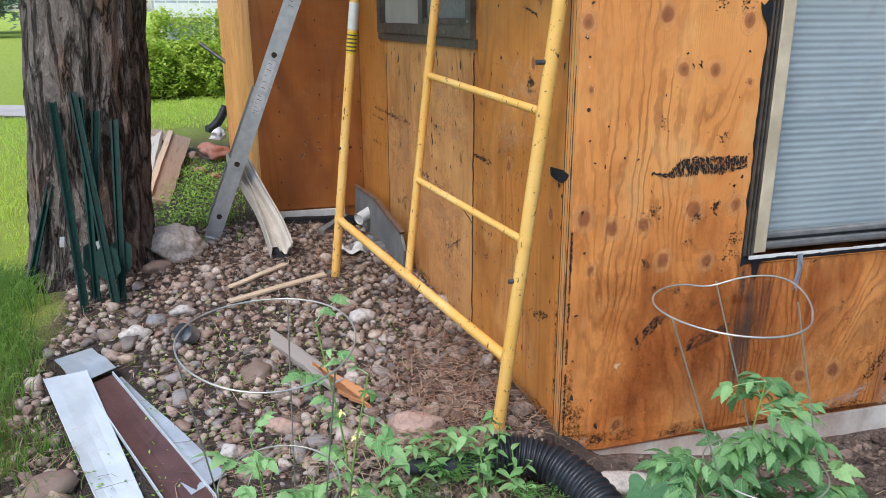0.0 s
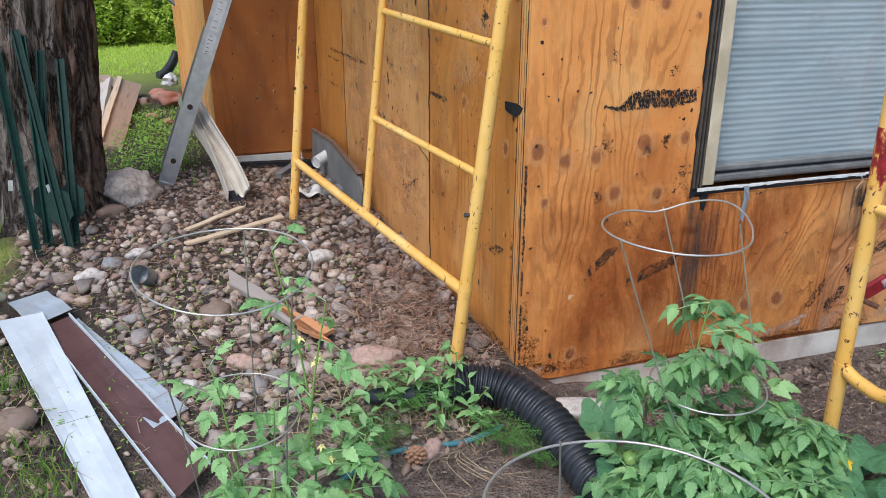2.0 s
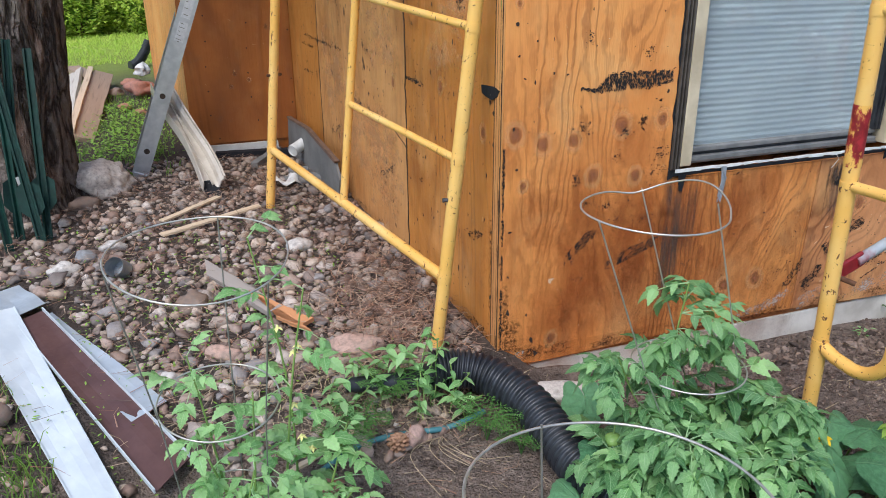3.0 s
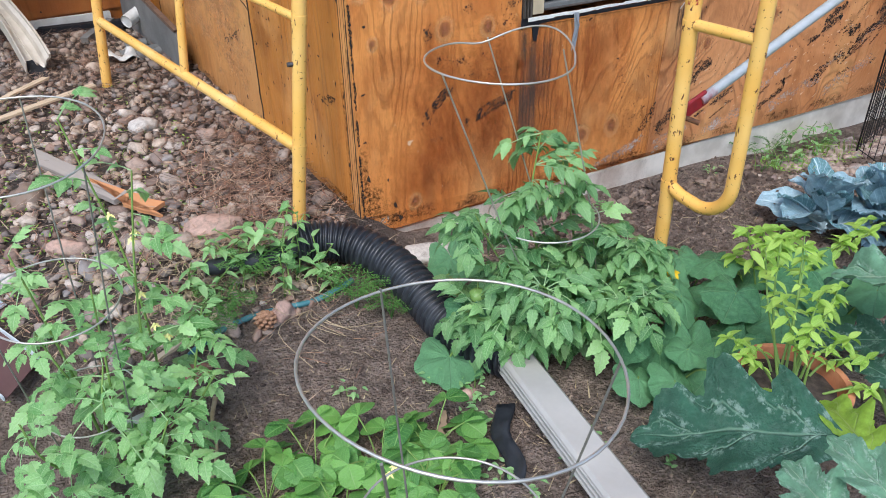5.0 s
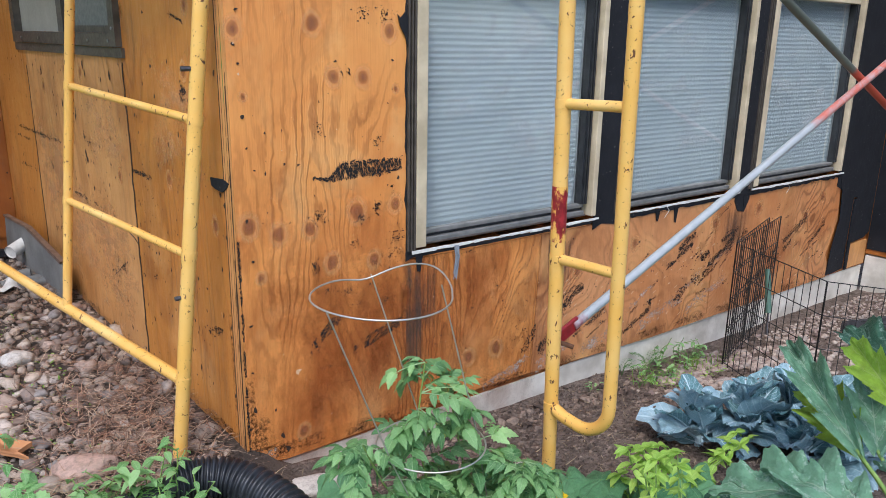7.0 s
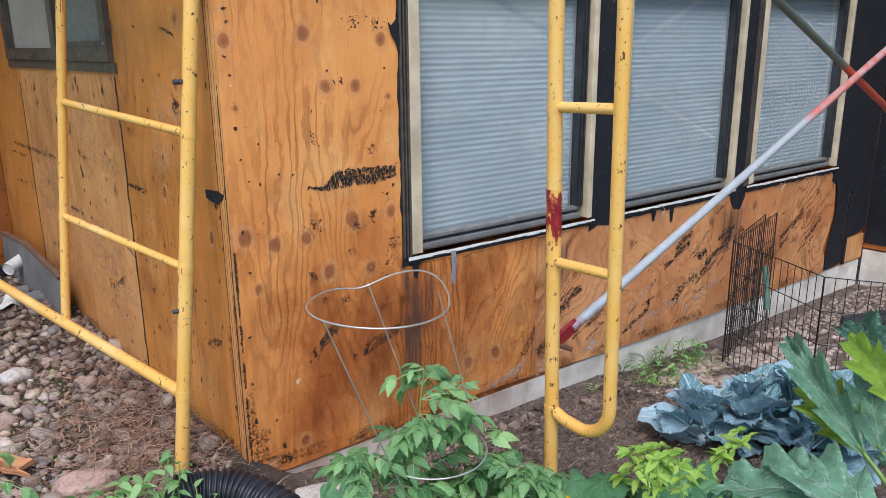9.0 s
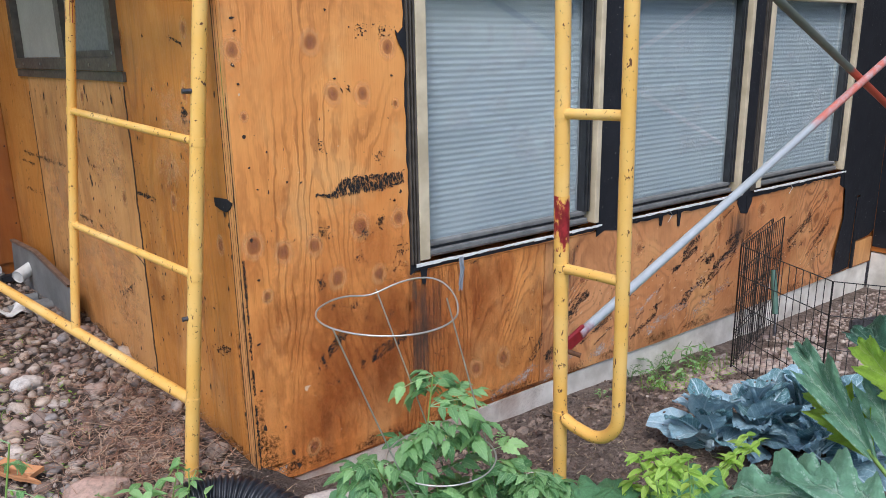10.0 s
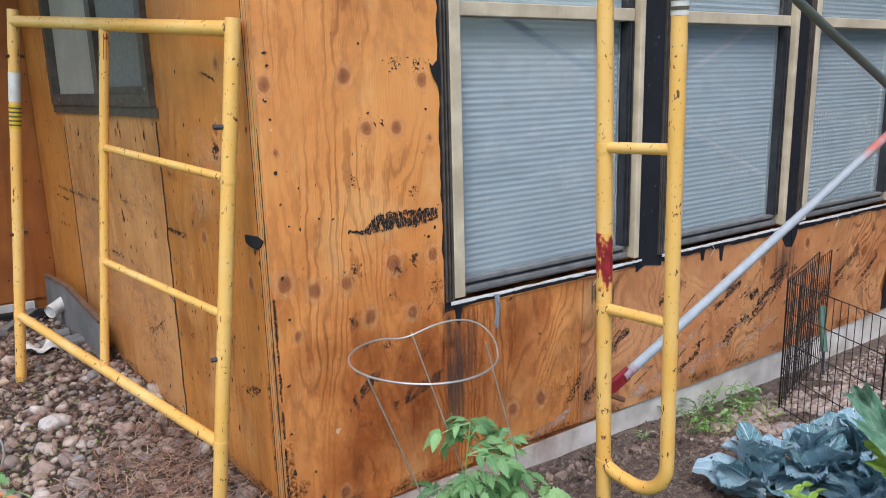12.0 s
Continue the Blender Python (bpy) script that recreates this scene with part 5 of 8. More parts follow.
def blade(s, p, yaw, pitch, l, wide, fold=.25):
    """A small pointed leaf of two folded halves."""
    d = Vector((math.cos(yaw) * math.cos(pitch), math.sin(yaw) * math.cos(pitch), math.sin(pitch)))
    side = Vector((-math.sin(yaw), math.cos(yaw), 0))
    up = d.cross(side) * -1
    w = l * wide * .5
    m1, m2, tip = p + d * l * .35, p + d * l * .7, p + d * l - up * l * -.12
    e = up * w * fold
    s.add([p, m1, m2, tip, m1 + side * w + e, m2 + side * w * .8 + e, m1 - side * w + e, m2 - side * w * .8 + e],
          [(0, 1, 4), (1, 2, 5, 4), (2, 3, 5), (0, 6, 1), (1, 6, 7, 2), (2, 7, 3)],
          [(0, 0), (.35, 0), (.7, 0), (1, 0), (.35, 1), (.7, .8), (.35, -1), (.7, -.8)])


def lone_stones():
    r = random.Random(61)
    rows = (("stone", M_WHITESTONE, (-.415, 1.03), (.055, .04, .032), "pale white quartz stone on the pebbles"),
            ("stone", M_WHITESTONE, (-1.30, 1.07), (.05, .04, .03), "pale grey flat stone on the pebbles"),
            ("stone", M_BROWNSTONE, (-1.44, .14), (.075, .055, .035), "large smooth brown stone in the grass"),
            ("stone", M_PINKSTONE, (-.40, .22), (.085, .06, .035), "flat pinkish fieldstone among pebbles"),
            ("stone", M_PINKSTONE, (-.80, .30), (.05, .035, .03), "peach-coloured stone among pebbles"),
            ("stone", M_WHITESTONE, (-.96, .21), (.03, .028, .024), "white pebble among the stones"),
            ("stone", M_WHITESTONE, (-1.13, 1.26), (.05, .035, .028), "pale flat stone on the pebbles"),
            ("stone", M_GREYSTONE, (-1.23, 1.17), (.04, .035, .03), "blue-grey stone on the pebbles"),
            ("stone", M_BROWNSTONE, (-.86, .66), (.055, .05, .04), "brown fieldstone sunk among pebbles"),
            ("stone", M_WHITESTONE, (.19, -.10), (.085, .05, .03), "pale pink slab of stone by the foundation"),
            ("stone", M_PINKSTONE, (-.045, -.70), (.024, .019, .016), "tan pebble on bare soil"),
            ("stone", M_WHITESTONE, (.79, -.36), (.022, .018, .014), "small white stone on bare soil"),
            ("stone", M_REDSTONE, (-.615, -.294), (.05, .035, .02), "flat red stone at the bed edge"),
            ("brick_piece", M_PINKSTONE, (-.325, -.185), (.034, .026, .035), "broken salmon brick piece at the bed edge"),
            ("stone", M_WHITESTONE, (-1.42, .62), (.04, .03, .024), "pale stone beside the metal flashing"),
            ("stone", M_GREYSTONE, (-1.36, .60), (.045, .03, .024), "grey stone beside the metal flashing"),
            ("stone", M_BROWNSTONE, (-1.27, 1.80), (.07, .05, .035), "brown stone beside the boulder"))
    for i, (name, m_, (x, y), size, label) in enumerate(rows):
        s = Shape().lump((0, 0, 0), size, 70 + i * 3, .45, 3)
        ob = solid(name, s, m_, label, "stone", "loose stones", smooth=True)
        ob.matrix_basis = pose(x, y, ground_z(x, y) + size[2] * .45, 0, 0, r.uniform(-40, 40))
    s = Shape()
    vs, fs = BALLS[4]
    out = []
    for q in vs:
        k = 1 + .35 * noise.noise(q * 1.3 + Vector((5, 2, 1))) + .20 * noise.noise(q * 3.5) + .07 * noise.noise(q * 9)
        out.append((q.x * .145 * k, q.y * .11 * k, q.z * .105 * k))
    s.add(out, fs)
    b = solid("boulder", s, M_BOULDER, "pale lichen-flecked boulder beside the tree", "boulder", smooth=True)
    b.matrix_basis = pose(-1.20, 1.99, ground_z(-1.2, 1.99) + .05, 0, 5, 15)
    # a short grey tin lying on its side
    t = thing("tin_can", "weathered grey tin can lying on the pebbles", "can", at=(-1.105, .98, ground_z(-1.105, .98) + .04))
    part("shell", Shape().tube([(-.03, 0, 0), (.035, .01, 0)], .037, 20, False), M_ZINC, t, smooth=True)
    part("base", Shape().tube([(.0335, .01, 0), (.035, .0102, 0)], .0365, 20), M_ZINC, t)
    t.rotation_euler = (0, radians(35), radians(50))


M_BOULDER = stone_material("boulder_stone", ((.62, .56, .51), (.60, .54, .50)), .85)
M_ZINC = plain("dull_zinc", (.26, .29, .31), (.36, .39, .41), .55, .5, 30, .2)
pebbles()
needles()
clods()
gravel()
grass()
lone_stones()

# ---- tree and the things round it ----
def bark_material():
    """Long plates of bark parted by dark furrows, flaking grey at the edges and rusty within."""
    q = Mat("pine_bark", .95, 0, .2)
    v = q.coord((1, 1, .34))
    fold = q.math("ABSOLUTE", q.math("SUBTRACT", q.noise(q.coord((1, 1, .20)), 13, 5, .60, .5), .5))
    plate = q.ramp(fold, (.0, .0), (.07, 1.0))
    n = q.noise(v, 22, 6, .72, .6)
    flake = q.noise(q.coord((1, 1, .5)), 46, 5, .7)
    c = q.mix(q.ramp(n, (.3, 0.0), (.7, 1.0)), (.115, .090, .080), (.27, .228, .204))
    c = q.mix(q.ramp(flake, (.56, 0.0), (.68, .7)), c, (.40, .355, .32))
    red = q.ramp(q.noise(q.coord((1, 1, .22)), 8, 4), (.55, 0.0), (.68, 1.0))
    c = q.mix(q.math("MULTIPLY", red, .45), c, (.26, .115, .06))
    c = q.mix(plate, (.052, .040, .036), c)
    q.color(c)
    q.bump(q.math("ADD", q.math("MULTIPLY", plate, 1.6), q.math("ADD", n, flake)), 1.0, .022)
    return q.m


M_BARK = bark_material()
M_PINE = leaf_shader("pine_foliage", (.03, .07, .02), (.06, .12, .03), None, .6, .2)
TREE = Vector((-1.555, 1.95, 0))


def tree():
    t = thing("pine_tree", "thick rough-barked pine trunk rising from grass", "tree", at=(TREE.x, TREE.y, ground_z(TREE.x, TREE.y)))
    s = Shape()
    na, rows = 150, 250
    z0, z1 = -.08, 6.5
    for j in range(rows + 1):
        k = j / rows
        z = z0 + (z1 - z0) * (k ** 1.7)
        base = .262 - .010 * min(z, 2.0) - .03 * max(0, z - 2) + .10 * math.exp(-max(z + .05, 0) / .10)
        cx = .088 * min(z, 2.5) - .012
        for i in range(na):
            a = 2 * math.pi * i / na
            d = Vector((math.cos(a), math.sin(a), 0))
            p = Vector((d.x * 3.2, d.y * 3.2, z * 1.7))
            f = noise.noise(Vector((d.x * 7, d.y * 7, z * 2.2)))
            ridge = 1 - abs(noise.noise(p * 2.3))
            plate = 1 - abs(noise.noise(Vector((d.x * 9, d.y * 9, z * 3.1)) + Vector((4, 1, 2))))
            flare = .03 * math.sin(a * 5 + 1) * math.exp(-max(z, 0) / .12)
            r = base + .016 * f + .022 * (ridge - .8) + .020 * (plate - .8) + .004 * noise.noise(p * 9) + flare
            s.v.append((d.x * r + cx, d.y * r, z))
    for j in range(rows):
        for i in range(na):
            a, b = j * na + i, j * na + (i + 1) % na
            s.f.append((a, b, b + na, a + na))
    part("trunk", s, M_BARK, t, "deeply furrowed grey-brown bark", True)
    r = random.Random(8)
    crown = Shape()
    for k in range(9):
        a = k * 2.4
        z = 3.9 + k * .33
        tip = Vector((math.cos(a) * 1.5, math.sin(a) * 1.5 + .3, z + .5))
        root = Vector((.11, 0, z))
        part("limb", Shape().tube([root, root.lerp(tip, .5) + Vector((0, 0, .1)), tip], [.06, .04, .015], 8), M_BARK, t, smooth=True)
        for _ in range(420):
            c = root.lerp(tip, r.uniform(.3, 1.05)) + Vector((r.gauss(0, .2), r.gauss(0, .2), r.gauss(0, .12)))
            a2, p2 = r.uniform(0, 6.28), r.uniform(-.4, .9)
            d = Vector((math.cos(a2) * math.cos(p2), math.sin(a2) * math.cos(p2), math.sin(p2)))
            strip(crown, [c, c + d * .07, c + d * .13], .006, Vector((.3, .2, 1)))
    part("crown", crown, M_PINE, t)


tree()
M_GREENPOST = plain("green_enamel", (.002, .022, .016), (.005, .040, .030), .62, 0, 20, .1, 90, .3)


def fence_post(a, b, label, spade=True, turn=0.0):
    """A U-channel steel post from foot a to head b."""
    a, b = Vector(a), Vector(b)
    d = b - a
    t = thing("garden_post", label, "post", "posts against the tree", at=a)
    m = d.to_track_quat("Z", "Y").to_matrix().to_4x4() @ pose(0, 0, 0, 0, 0, turn)
    l, w, h, th = d.length, .017, .012, .0022
    prof = [(-w, h), (-w * .65, h), (-w * .5, 0), (w * .5, 0), (w * .65, h), (w, h), (w, h + th), (w * .55, h + th), (w * .4, th), (-w * .4, th), (-w * .55, h + th), (-w, h + th)]
    ob = part("channel", Shape().prism(prof, 0, l), M_GREENPOST, t)
    ob.matrix_basis = m
    hook = mesh("hook", Shape().box((-.004, -.006, 0), (.004, .0, .012)), M_GREENPOST)
    for k in range(9):
        part("hook", hook, None, t).matrix_basis = m @ Matrix.Translation((0, 0, (.12 + .09 * k) * l))
    if spade:
        s = Shape().prism([(-.045, .0), (-.045, .09), (-.02, .11), (.02, .11), (.045, .09), (.045, 0), (.02, -.03), (-.02, -.03)], -.002, .0, pose(0, 0, .16, 90))
        ob = part("anchor_plate", s, M_GREENPOST, t)
        ob.matrix_basis = m
    return t


_posts = (((-1.522, 1.35, .075), (-1.602, 1.70, .905), False, 10), ((-1.40, 1.37, .075), (-1.512, 1.69, .945), True, -15), ((-1.50, 1.45, .075), (-1.435, 1.69, .865), True, 25),
          ((-1.385, 1.44, .075), (-1.365, 1.71, .825), True, 0), ((-1.475, 1.42, .075), (-1.482, 1.69, .925), False, -30), ((-1.80, 1.70, .07), (-1.655, 1.74, .55), False, 40))
for i, (a, b, sp, tu) in enumerate(_posts):
    fence_post(a, b, "dark green steel garden post leaning on the trunk", sp, tu)
for p, ry in (((-1.60, 1.50, .35), 8), ((-1.455, 1.47, .33), -8)):
    s = Shape().box((-.009, -.001, -.022), (.009, .001, .022), pose(0, 0, 0, 0, ry, 20), .0005)
    ob = solid("price_tag", s, M_WHITE, "white paper tag tied to a green post", "tag", "post tags")
    ob.location = p


def ladder():
    """An extension ladder seen from its side, one rail hiding the other."""
    foot, head = Vector((-1.032, 2.25, .085)), Vector((-.14, 2.25, 2.30))
    t = thing("extension_ladder", "dull aluminium extension ladder leaning at the wall corner", "ladder", at=foot)
    u = (head - foot).normalized()
    v = Vector((.03, 1, 0))
    v = (v - u * v.dot(u)).normalized()          # along the rungs
    n = v.cross(u).normalized()
    m = Matrix(((n.x, v.x, u.x, 0), (n.y, v.y, u.y, 0), (n.z, v.z, u.z, 0), (0, 0, 0, 1)))
    l = (head - foot).length

    def rail(y, sgn):
        s = Shape()
        w, fl, th = .041, .022, .003
        prof = [(-w, 0), (w, 0), (w, sgn * fl), (w - th, sgn * fl), (w - th, sgn * th), (-w + th, sgn * th), (-w + th, sgn * fl), (-w, sgn * fl)]
        s.prism([(x, y + q) for x, q in (prof if sgn > 0 else prof[::-1])], .02, l)
        ob = part("rail", s, M_ALU, t)
        ob.matrix_basis = m
        return ob
    rail(0, 1)
    rail(.38, -1)
    for k in range(7):
        z = .15 + k * .301
        ob = part("rung", Shape().tube([(0, .004, z), (0, .376, z)], .0155, 14), M_ALU, t, smooth=True)
        ob.matrix_basis = m
        ob = part("rung_end", Shape().tube([(0, -.0015, z), (0, .0005, z)], .0145, 14), M_HOLE, t, "dark open rung end")
        ob.matrix_basis = m
    for z0, z1, m_ in ((.86, 1.02, M_DECAL), (.74, .84, M_DECAL), (1.30, 1.42, M_PALE_DECAL)):
        ob = part("sticker", Shape().box((-.02, -.0018, z0), (.024, -.0002, z1)), m_, t, "worn white label")
        ob.matrix_basis = m
        for k in range(5):
            z = z0 + (z1 - z0) * (k + .5) / 5
            ob = part("print_line", Shape().box((-.013, -.0026, z - .0012), (.012 - .008 * (k % 3), -.0019, z + .0016)), M_PRINT, t)
            ob.matrix_basis = m
    for y in (0, .38):
        ob = part("foot", Shape().box((-.036, y - .012, -.03), (.036, y + .02, .03), None, .004), M_ALU, t, "riveted ladder foot")
        ob.matrix_basis = m


M_DECAL = plain("white_decal", (.62, .63, .65), (.5, .51, .54), .5, 0, 60, .05)
M_PALE_DECAL = plain("grey_decal", (.48, .49, .52), (.40, .42, .45), .5, 0, 60, .05)
ladder()
M_GUTTER = plain("bone_white_aluminium", (.62, .57, .50), (.50, .45, .38), .45, .1, 12, .15)


def gutter():
    a, b = Vector((-.69, 1.79, .125)), Vector((-.862, 2.52, .485))
    t = thing("gutter_piece", "bent bone-white gutter length leaning on the wall corner", "gutter", at=a)
    d = (b - a)
    m = d.to_track_quat("Y", "Z").to_matrix().to_4x4()
    prof = [(-.052, .06), (-.052, 0), (.030, 0), (.038, .03), (.055, .045), (.055, .065), (.046, .065), (.046, .05), (.032, .036), (.026, .004), (-.048, .004), (-.048, .06)]
    s = Shape()
    n = 14
    for i in range(n + 1):
        k = i / n
        for x, z in prof:
            s.v.append((x * (1 - .08 * k) + .012 * math.sin(k * 5), d.length * k, z + .01 * math.sin(k * 7 + x * 20)))
    c = len(prof)
    for i in range(n):
        for j in range(c):
            s.f.append((i * c + j, i * c + (j + 1) % c, (i + 1) * c + (j + 1) % c, (i + 1) * c + j))
    s.f.append(tuple(range(c)))
    ob = part("trough", s, M_GUTTER, t)
    ob.matrix_basis = m
    ob = part("end_lining", Shape().box((-.047, -.10, .0045), (.025, .06, .0075)), M_TAR, t, "dark lining sticking out of the end")
    ob.matrix_basis = m
    ob = part("rib", Shape().box((.0, .02, .005), (.006, d.length * .95, .02)), M_GUTTER, t)
    ob.matrix_basis = m


gutter()


def wood_material(name, a, b, dark):
    q = Mat(name, .75)
    v = q.coord((22, 1.6, 22))
    n = q.noise(v, 1.6, 5, .65)
    c = q.mix(n, a, b)
    c = q.mix(q.ramp(q.noise(q.coord((70, 3, 70)), 1.0, 4), (.55, 0.0), (.75, .7)), c, dark)
    q.color(c)
    q.bump(n, .4, .004)
    return q.m


M_BOARD = wood_material("weathered_board", (.27, .18, .12), (.40, .29, .20), (.12, .08, .05))
M_BOARD_GREY = wood_material("grey_weathered_wood", (.27, .23, .20), (.40, .36, .32), (.13, .10, .08))
M_BOARD_PALE = wood_material("pale_split_wood", (.55, .42, .28), (.66, .53, .38), (.3, .2, .12))
M_BOARD_RAW = wood_material("raw_broken_wood", (.52, .22, .09), (.6, .3, .14), (.25, .1, .04))
M_BOARD_WHITE = wood_material("white_painted_board", (.55, .50, .44), (.42, .36, .30), (.22, .15, .10))


def board(name, a, b, w, th, m_, label, cat="board", group="", roll=0.0, ends=0.0):
    a, b = Vector(a), Vector(b)
    d = b - a
    r = random.Random(int(abs(a.x * 1000)) + int(abs(a.y * 977)))
    n = 8
    s = Shape()
    for i in range(n + 1):
        k = i / n
        wob = r.uniform(-.004, .004)
        e = ends * r.uniform(-1, 1) if i in (0, n) else 0
        ww = w / 2 * (1 + r.uniform(-.04, .04))
        for x, z in ((-ww, 0), (ww, 0), (ww, th), (-ww, th)):
            s.v.append((x + wob, d.length * k + e * (x / w), z))
    for i in range(n):
        for j in range(4):
            s.f.append((i * 4 + j, i * 4 + (j + 1) % 4, i * 4 + 4 + (j + 1) % 4, i * 4 + 4 + j))
    s.f += [(0, 1, 2, 3), tuple(4 * n + j for j in (3, 2, 1, 0))]
    ob = solid(name, s, m_, label, cat, group)
    ob.matrix_basis = Matrix.Translation(a) @ d.to_track_quat("Y", "Z").to_matrix().to_4x4() @ pose(0, 0, 0, 0, roll, 0)
    return ob


board("plank", (-1.37, 3.15, .10), (-1.30, 5.2, .19), .15, .03, M_BOARD, "weathered brown board with a dark end lying on grass", group="old boards", roll=18)
board("plank", (-1.47, 3.4, .10), (-1.50, 5.3, .20), .12, .03, M_BOARD_WHITE, "white painted board in the old board pile", group="old boards", roll=-30)
board("plank", (-1.42, 3.2, .14), (-1.385, 5.2, .24), .04, .03, M_BOARD_PALE, "pale split lath on the old board pile", group="old boards", roll=10)
board("plank", (-1.36, 5.0, .17), (-1.55, 5.5, .20), .12, .04, M_BOARD, "short crossing board on the board pile", group="old boards")
board("wood_strip", (-.945, 1.275, .10), (-.515, 1.475, .115), .035, .009, M_BOARD_PALE, "thin pale wood strip lying on pebbles", "strip", "wood strips")
board("wood_strip", (-.94, 1.43, .11), (-.68, 1.65, .125), .03, .008, M_BOARD_PALE, "thin pale wood strip lying on pebbles", "strip", "wood strips")
board("broken_plank", (-.80, .90, .075), (-.60, .475, .06), .055, .02, M_BOARD_GREY, "grey weathered plank with a broken end on pebbles", "board", roll=8, ends=.2)
board("plank_splinter", (-.595, .47, .062), (-.52, .375, .048), .056, .016, M_BOARD_RAW, "raw orange broken plank end on pebbles", "board", roll=8, ends=.5)
board("stick", (-.18, -.80, -.09), (-.13, -.735, -.085), .014, .01, M_BOARD, "grey weathered stick lying on soil", "stick")
board("wood_strip", (-.72, -.27, -.045), (-.50, -.17, -.02), .016, .008, M_BOARD_PALE, "pale wood strip at the bed edge", "strip", "wood strips")


def rubble():
    for i, (x, y, z, q, m_, l) in enumerate(((-1.0, 4.55, .17, .085, M_REDSTONE, "reddish brown broken log chunk near the wall"), (-1.06, 5.0, .14, .06, M_REDSTONE, "brick-red rubble lump near the wall"), (-1.12, 4.1, .12, .035, M_REDSTONE, "brick-red rubble piece"), (-1.2, 4.7, .12, .06, M_BROWNSTONE, "brown rubble piece"), (-1.02, 3.9, .11, .035, M_REDSTONE, "small brick-red rubble piece"))):
        ob = solid("rubble", Shape().lump((0, 0, 0), (q * 1.3, q, q * .7), 200 + i * 5, .6, 3), m_, l, "rubble", "rubble pieces", smooth=True)
        ob.location = (x, y, z)
    ob = solid("white_scrap", Shape().lump((0, 0, 0), (.06, .10, .05), 240, .7, 2), M_WHITE, "crumpled white scrap beside the wall", "scrap")
    ob.location = (-.98, 5.0, .25)
    s = Shape()
    pts, rad = [], []
    for k in range(120):
        u = k / 119
        pts.append((-1.10 + .20 * u, 6.2 + .1 * u, .12 + .22 * u * u))
        rad.append(.048 if k % 4 < 2 else .041)
    ob = solid("drain_hose", s.tube(pts, rad, 14), M_HOSE, "black corrugated drain hose lying in grass", "hose", "drain hoses", smooth=True)
    solid("dark_rail", Shape().tube([(-1.055, 4.55, 1.03), (-.83, 4.42, .86)], .015, 10), M_STEEL_DK, "dark steel rail sloping from the wall", "rail", smooth=True)


M_HOSE = plain("black_corrugated_plastic", (.012, .014, .018), (.03, .034, .042), .42, 0, 30, .1)
rubble()

# ---- metal flashing on the ground ----
M_GALV = plain("galvanised_sheet", (.56, .62, .66), (.44, .50, .55), .42, .35, 9, .15, 40)
M_WHITESHEET = plain("white_coated_sheet", (.66, .72, .75), (.54, .60, .64), .4, .1, 9, .12, 50)
M_BROWNSHEET = plain("brown_coated_sheet", (.085, .040, .036), (.12, .06, .052), .45, .05, 9, .15, 50)


def sheet_metal(label, corners, material, lip=.0, lift=.012, lip_mat=None):
    """A sheet with a turned-up edge along its long sides; corners in order round it."""
    c = [Vector((x, y, ground_z(x, y) + lift + dz)) for x, y, dz in corners]
    mid = sum(c, Vector()) / len(c)
    t = thing("flashing", label, "flashing", "metal flashings", at=mid)
    n, s = 12, Shape()
    for i in range(n + 1):
        k = i / n
        a, b = c[0].lerp(c[3], k), c[1].lerp(c[2], k)
        for j in range(5):
            p = a.lerp(b, j / 4) - mid
            p.z += .006 * math.sin(k * 6 + j) * math.sin(k * 3.1)
            s.v.append(tuple(p))
    o = len(s.v)
    s.v += [(x, y, z - .002) for x, y, z in s.v]
    for i in range(n):
        for j in range(4):
            q = i * 5 + j
            s.f.append((q, q + 5, q + 6, q + 1))
            s.f.append((o + q, o + q + 1, o + q + 6, o + q + 5))
        s.f.append((i * 5, o + i * 5, o + i * 5 + 5, i * 5 + 5))
        s.f.append((i * 5 + 4, i * 5 + 9, o + i * 5 + 9, o + i * 5 + 4))
    for j in range(4):
        s.f.append((j, j + 1, o + j + 1, o + j))
        q = n * 5 + j
        s.f.append((q, o + q, o + q + 1, q + 1))
    part("sheet", s, material, t, smooth=False)
    if lip:
        for a, b in ((c[0], c[3]), (c[1], c[2])):
            a, b = a - mid, b - mid
            h = Shape()
            side = (b - a).cross(Vector((0, 0, 1))).normalized() * .002
            h.add([a - side, b - side, b + side, a + side, a - side + Vector((0, 0, lip)), b - side + Vector((0, 0, lip)), b + side + Vector((0, 0, lip)), a + side + Vector((0, 0, lip))],
                  [(0, 3, 2, 1), (4, 5, 6, 7), (0, 1, 5, 4), (1, 2, 6, 5), (2, 3, 7, 6), (3, 0, 4, 7)])
            part("folded_edge", h, lip_mat or material, t)
    return t


sheet_metal("short dented galvanised flashing on the pebbles", [(-1.553, 0.880, .0), (-1.438, 0.950, .0), (-1.333, 0.755, .02), (-1.443, 0.655, .02)], M_GALV, 0, .03)
sheet_metal("long pale grey coated flashing strip on the ground", [(-1.548, 0.690, .03), (-1.423, 0.730, .03), (-1.088, -0.245, .03), (-1.173, -0.280, .03)], M_WHITESHEET, .0025, .03)
sheet_metal("pale galvanised flashing under the brown one", [(-1.388, 0.675, -.004), (-1.318, 0.745, -.004), (-0.973, 0.095, .0), (-1.068, 0.045, .0)], M_GALV, 0, .022)
sheet_metal("long dark brown flashing strip with white edges", [(-1.418, 0.655, .012), (-1.340, 0.720, .012), (-0.928, -0.145, .03), (-1.018, -0.230, .03)], M_BROWNSHEET, .012, .03, M_WHITESHEET)
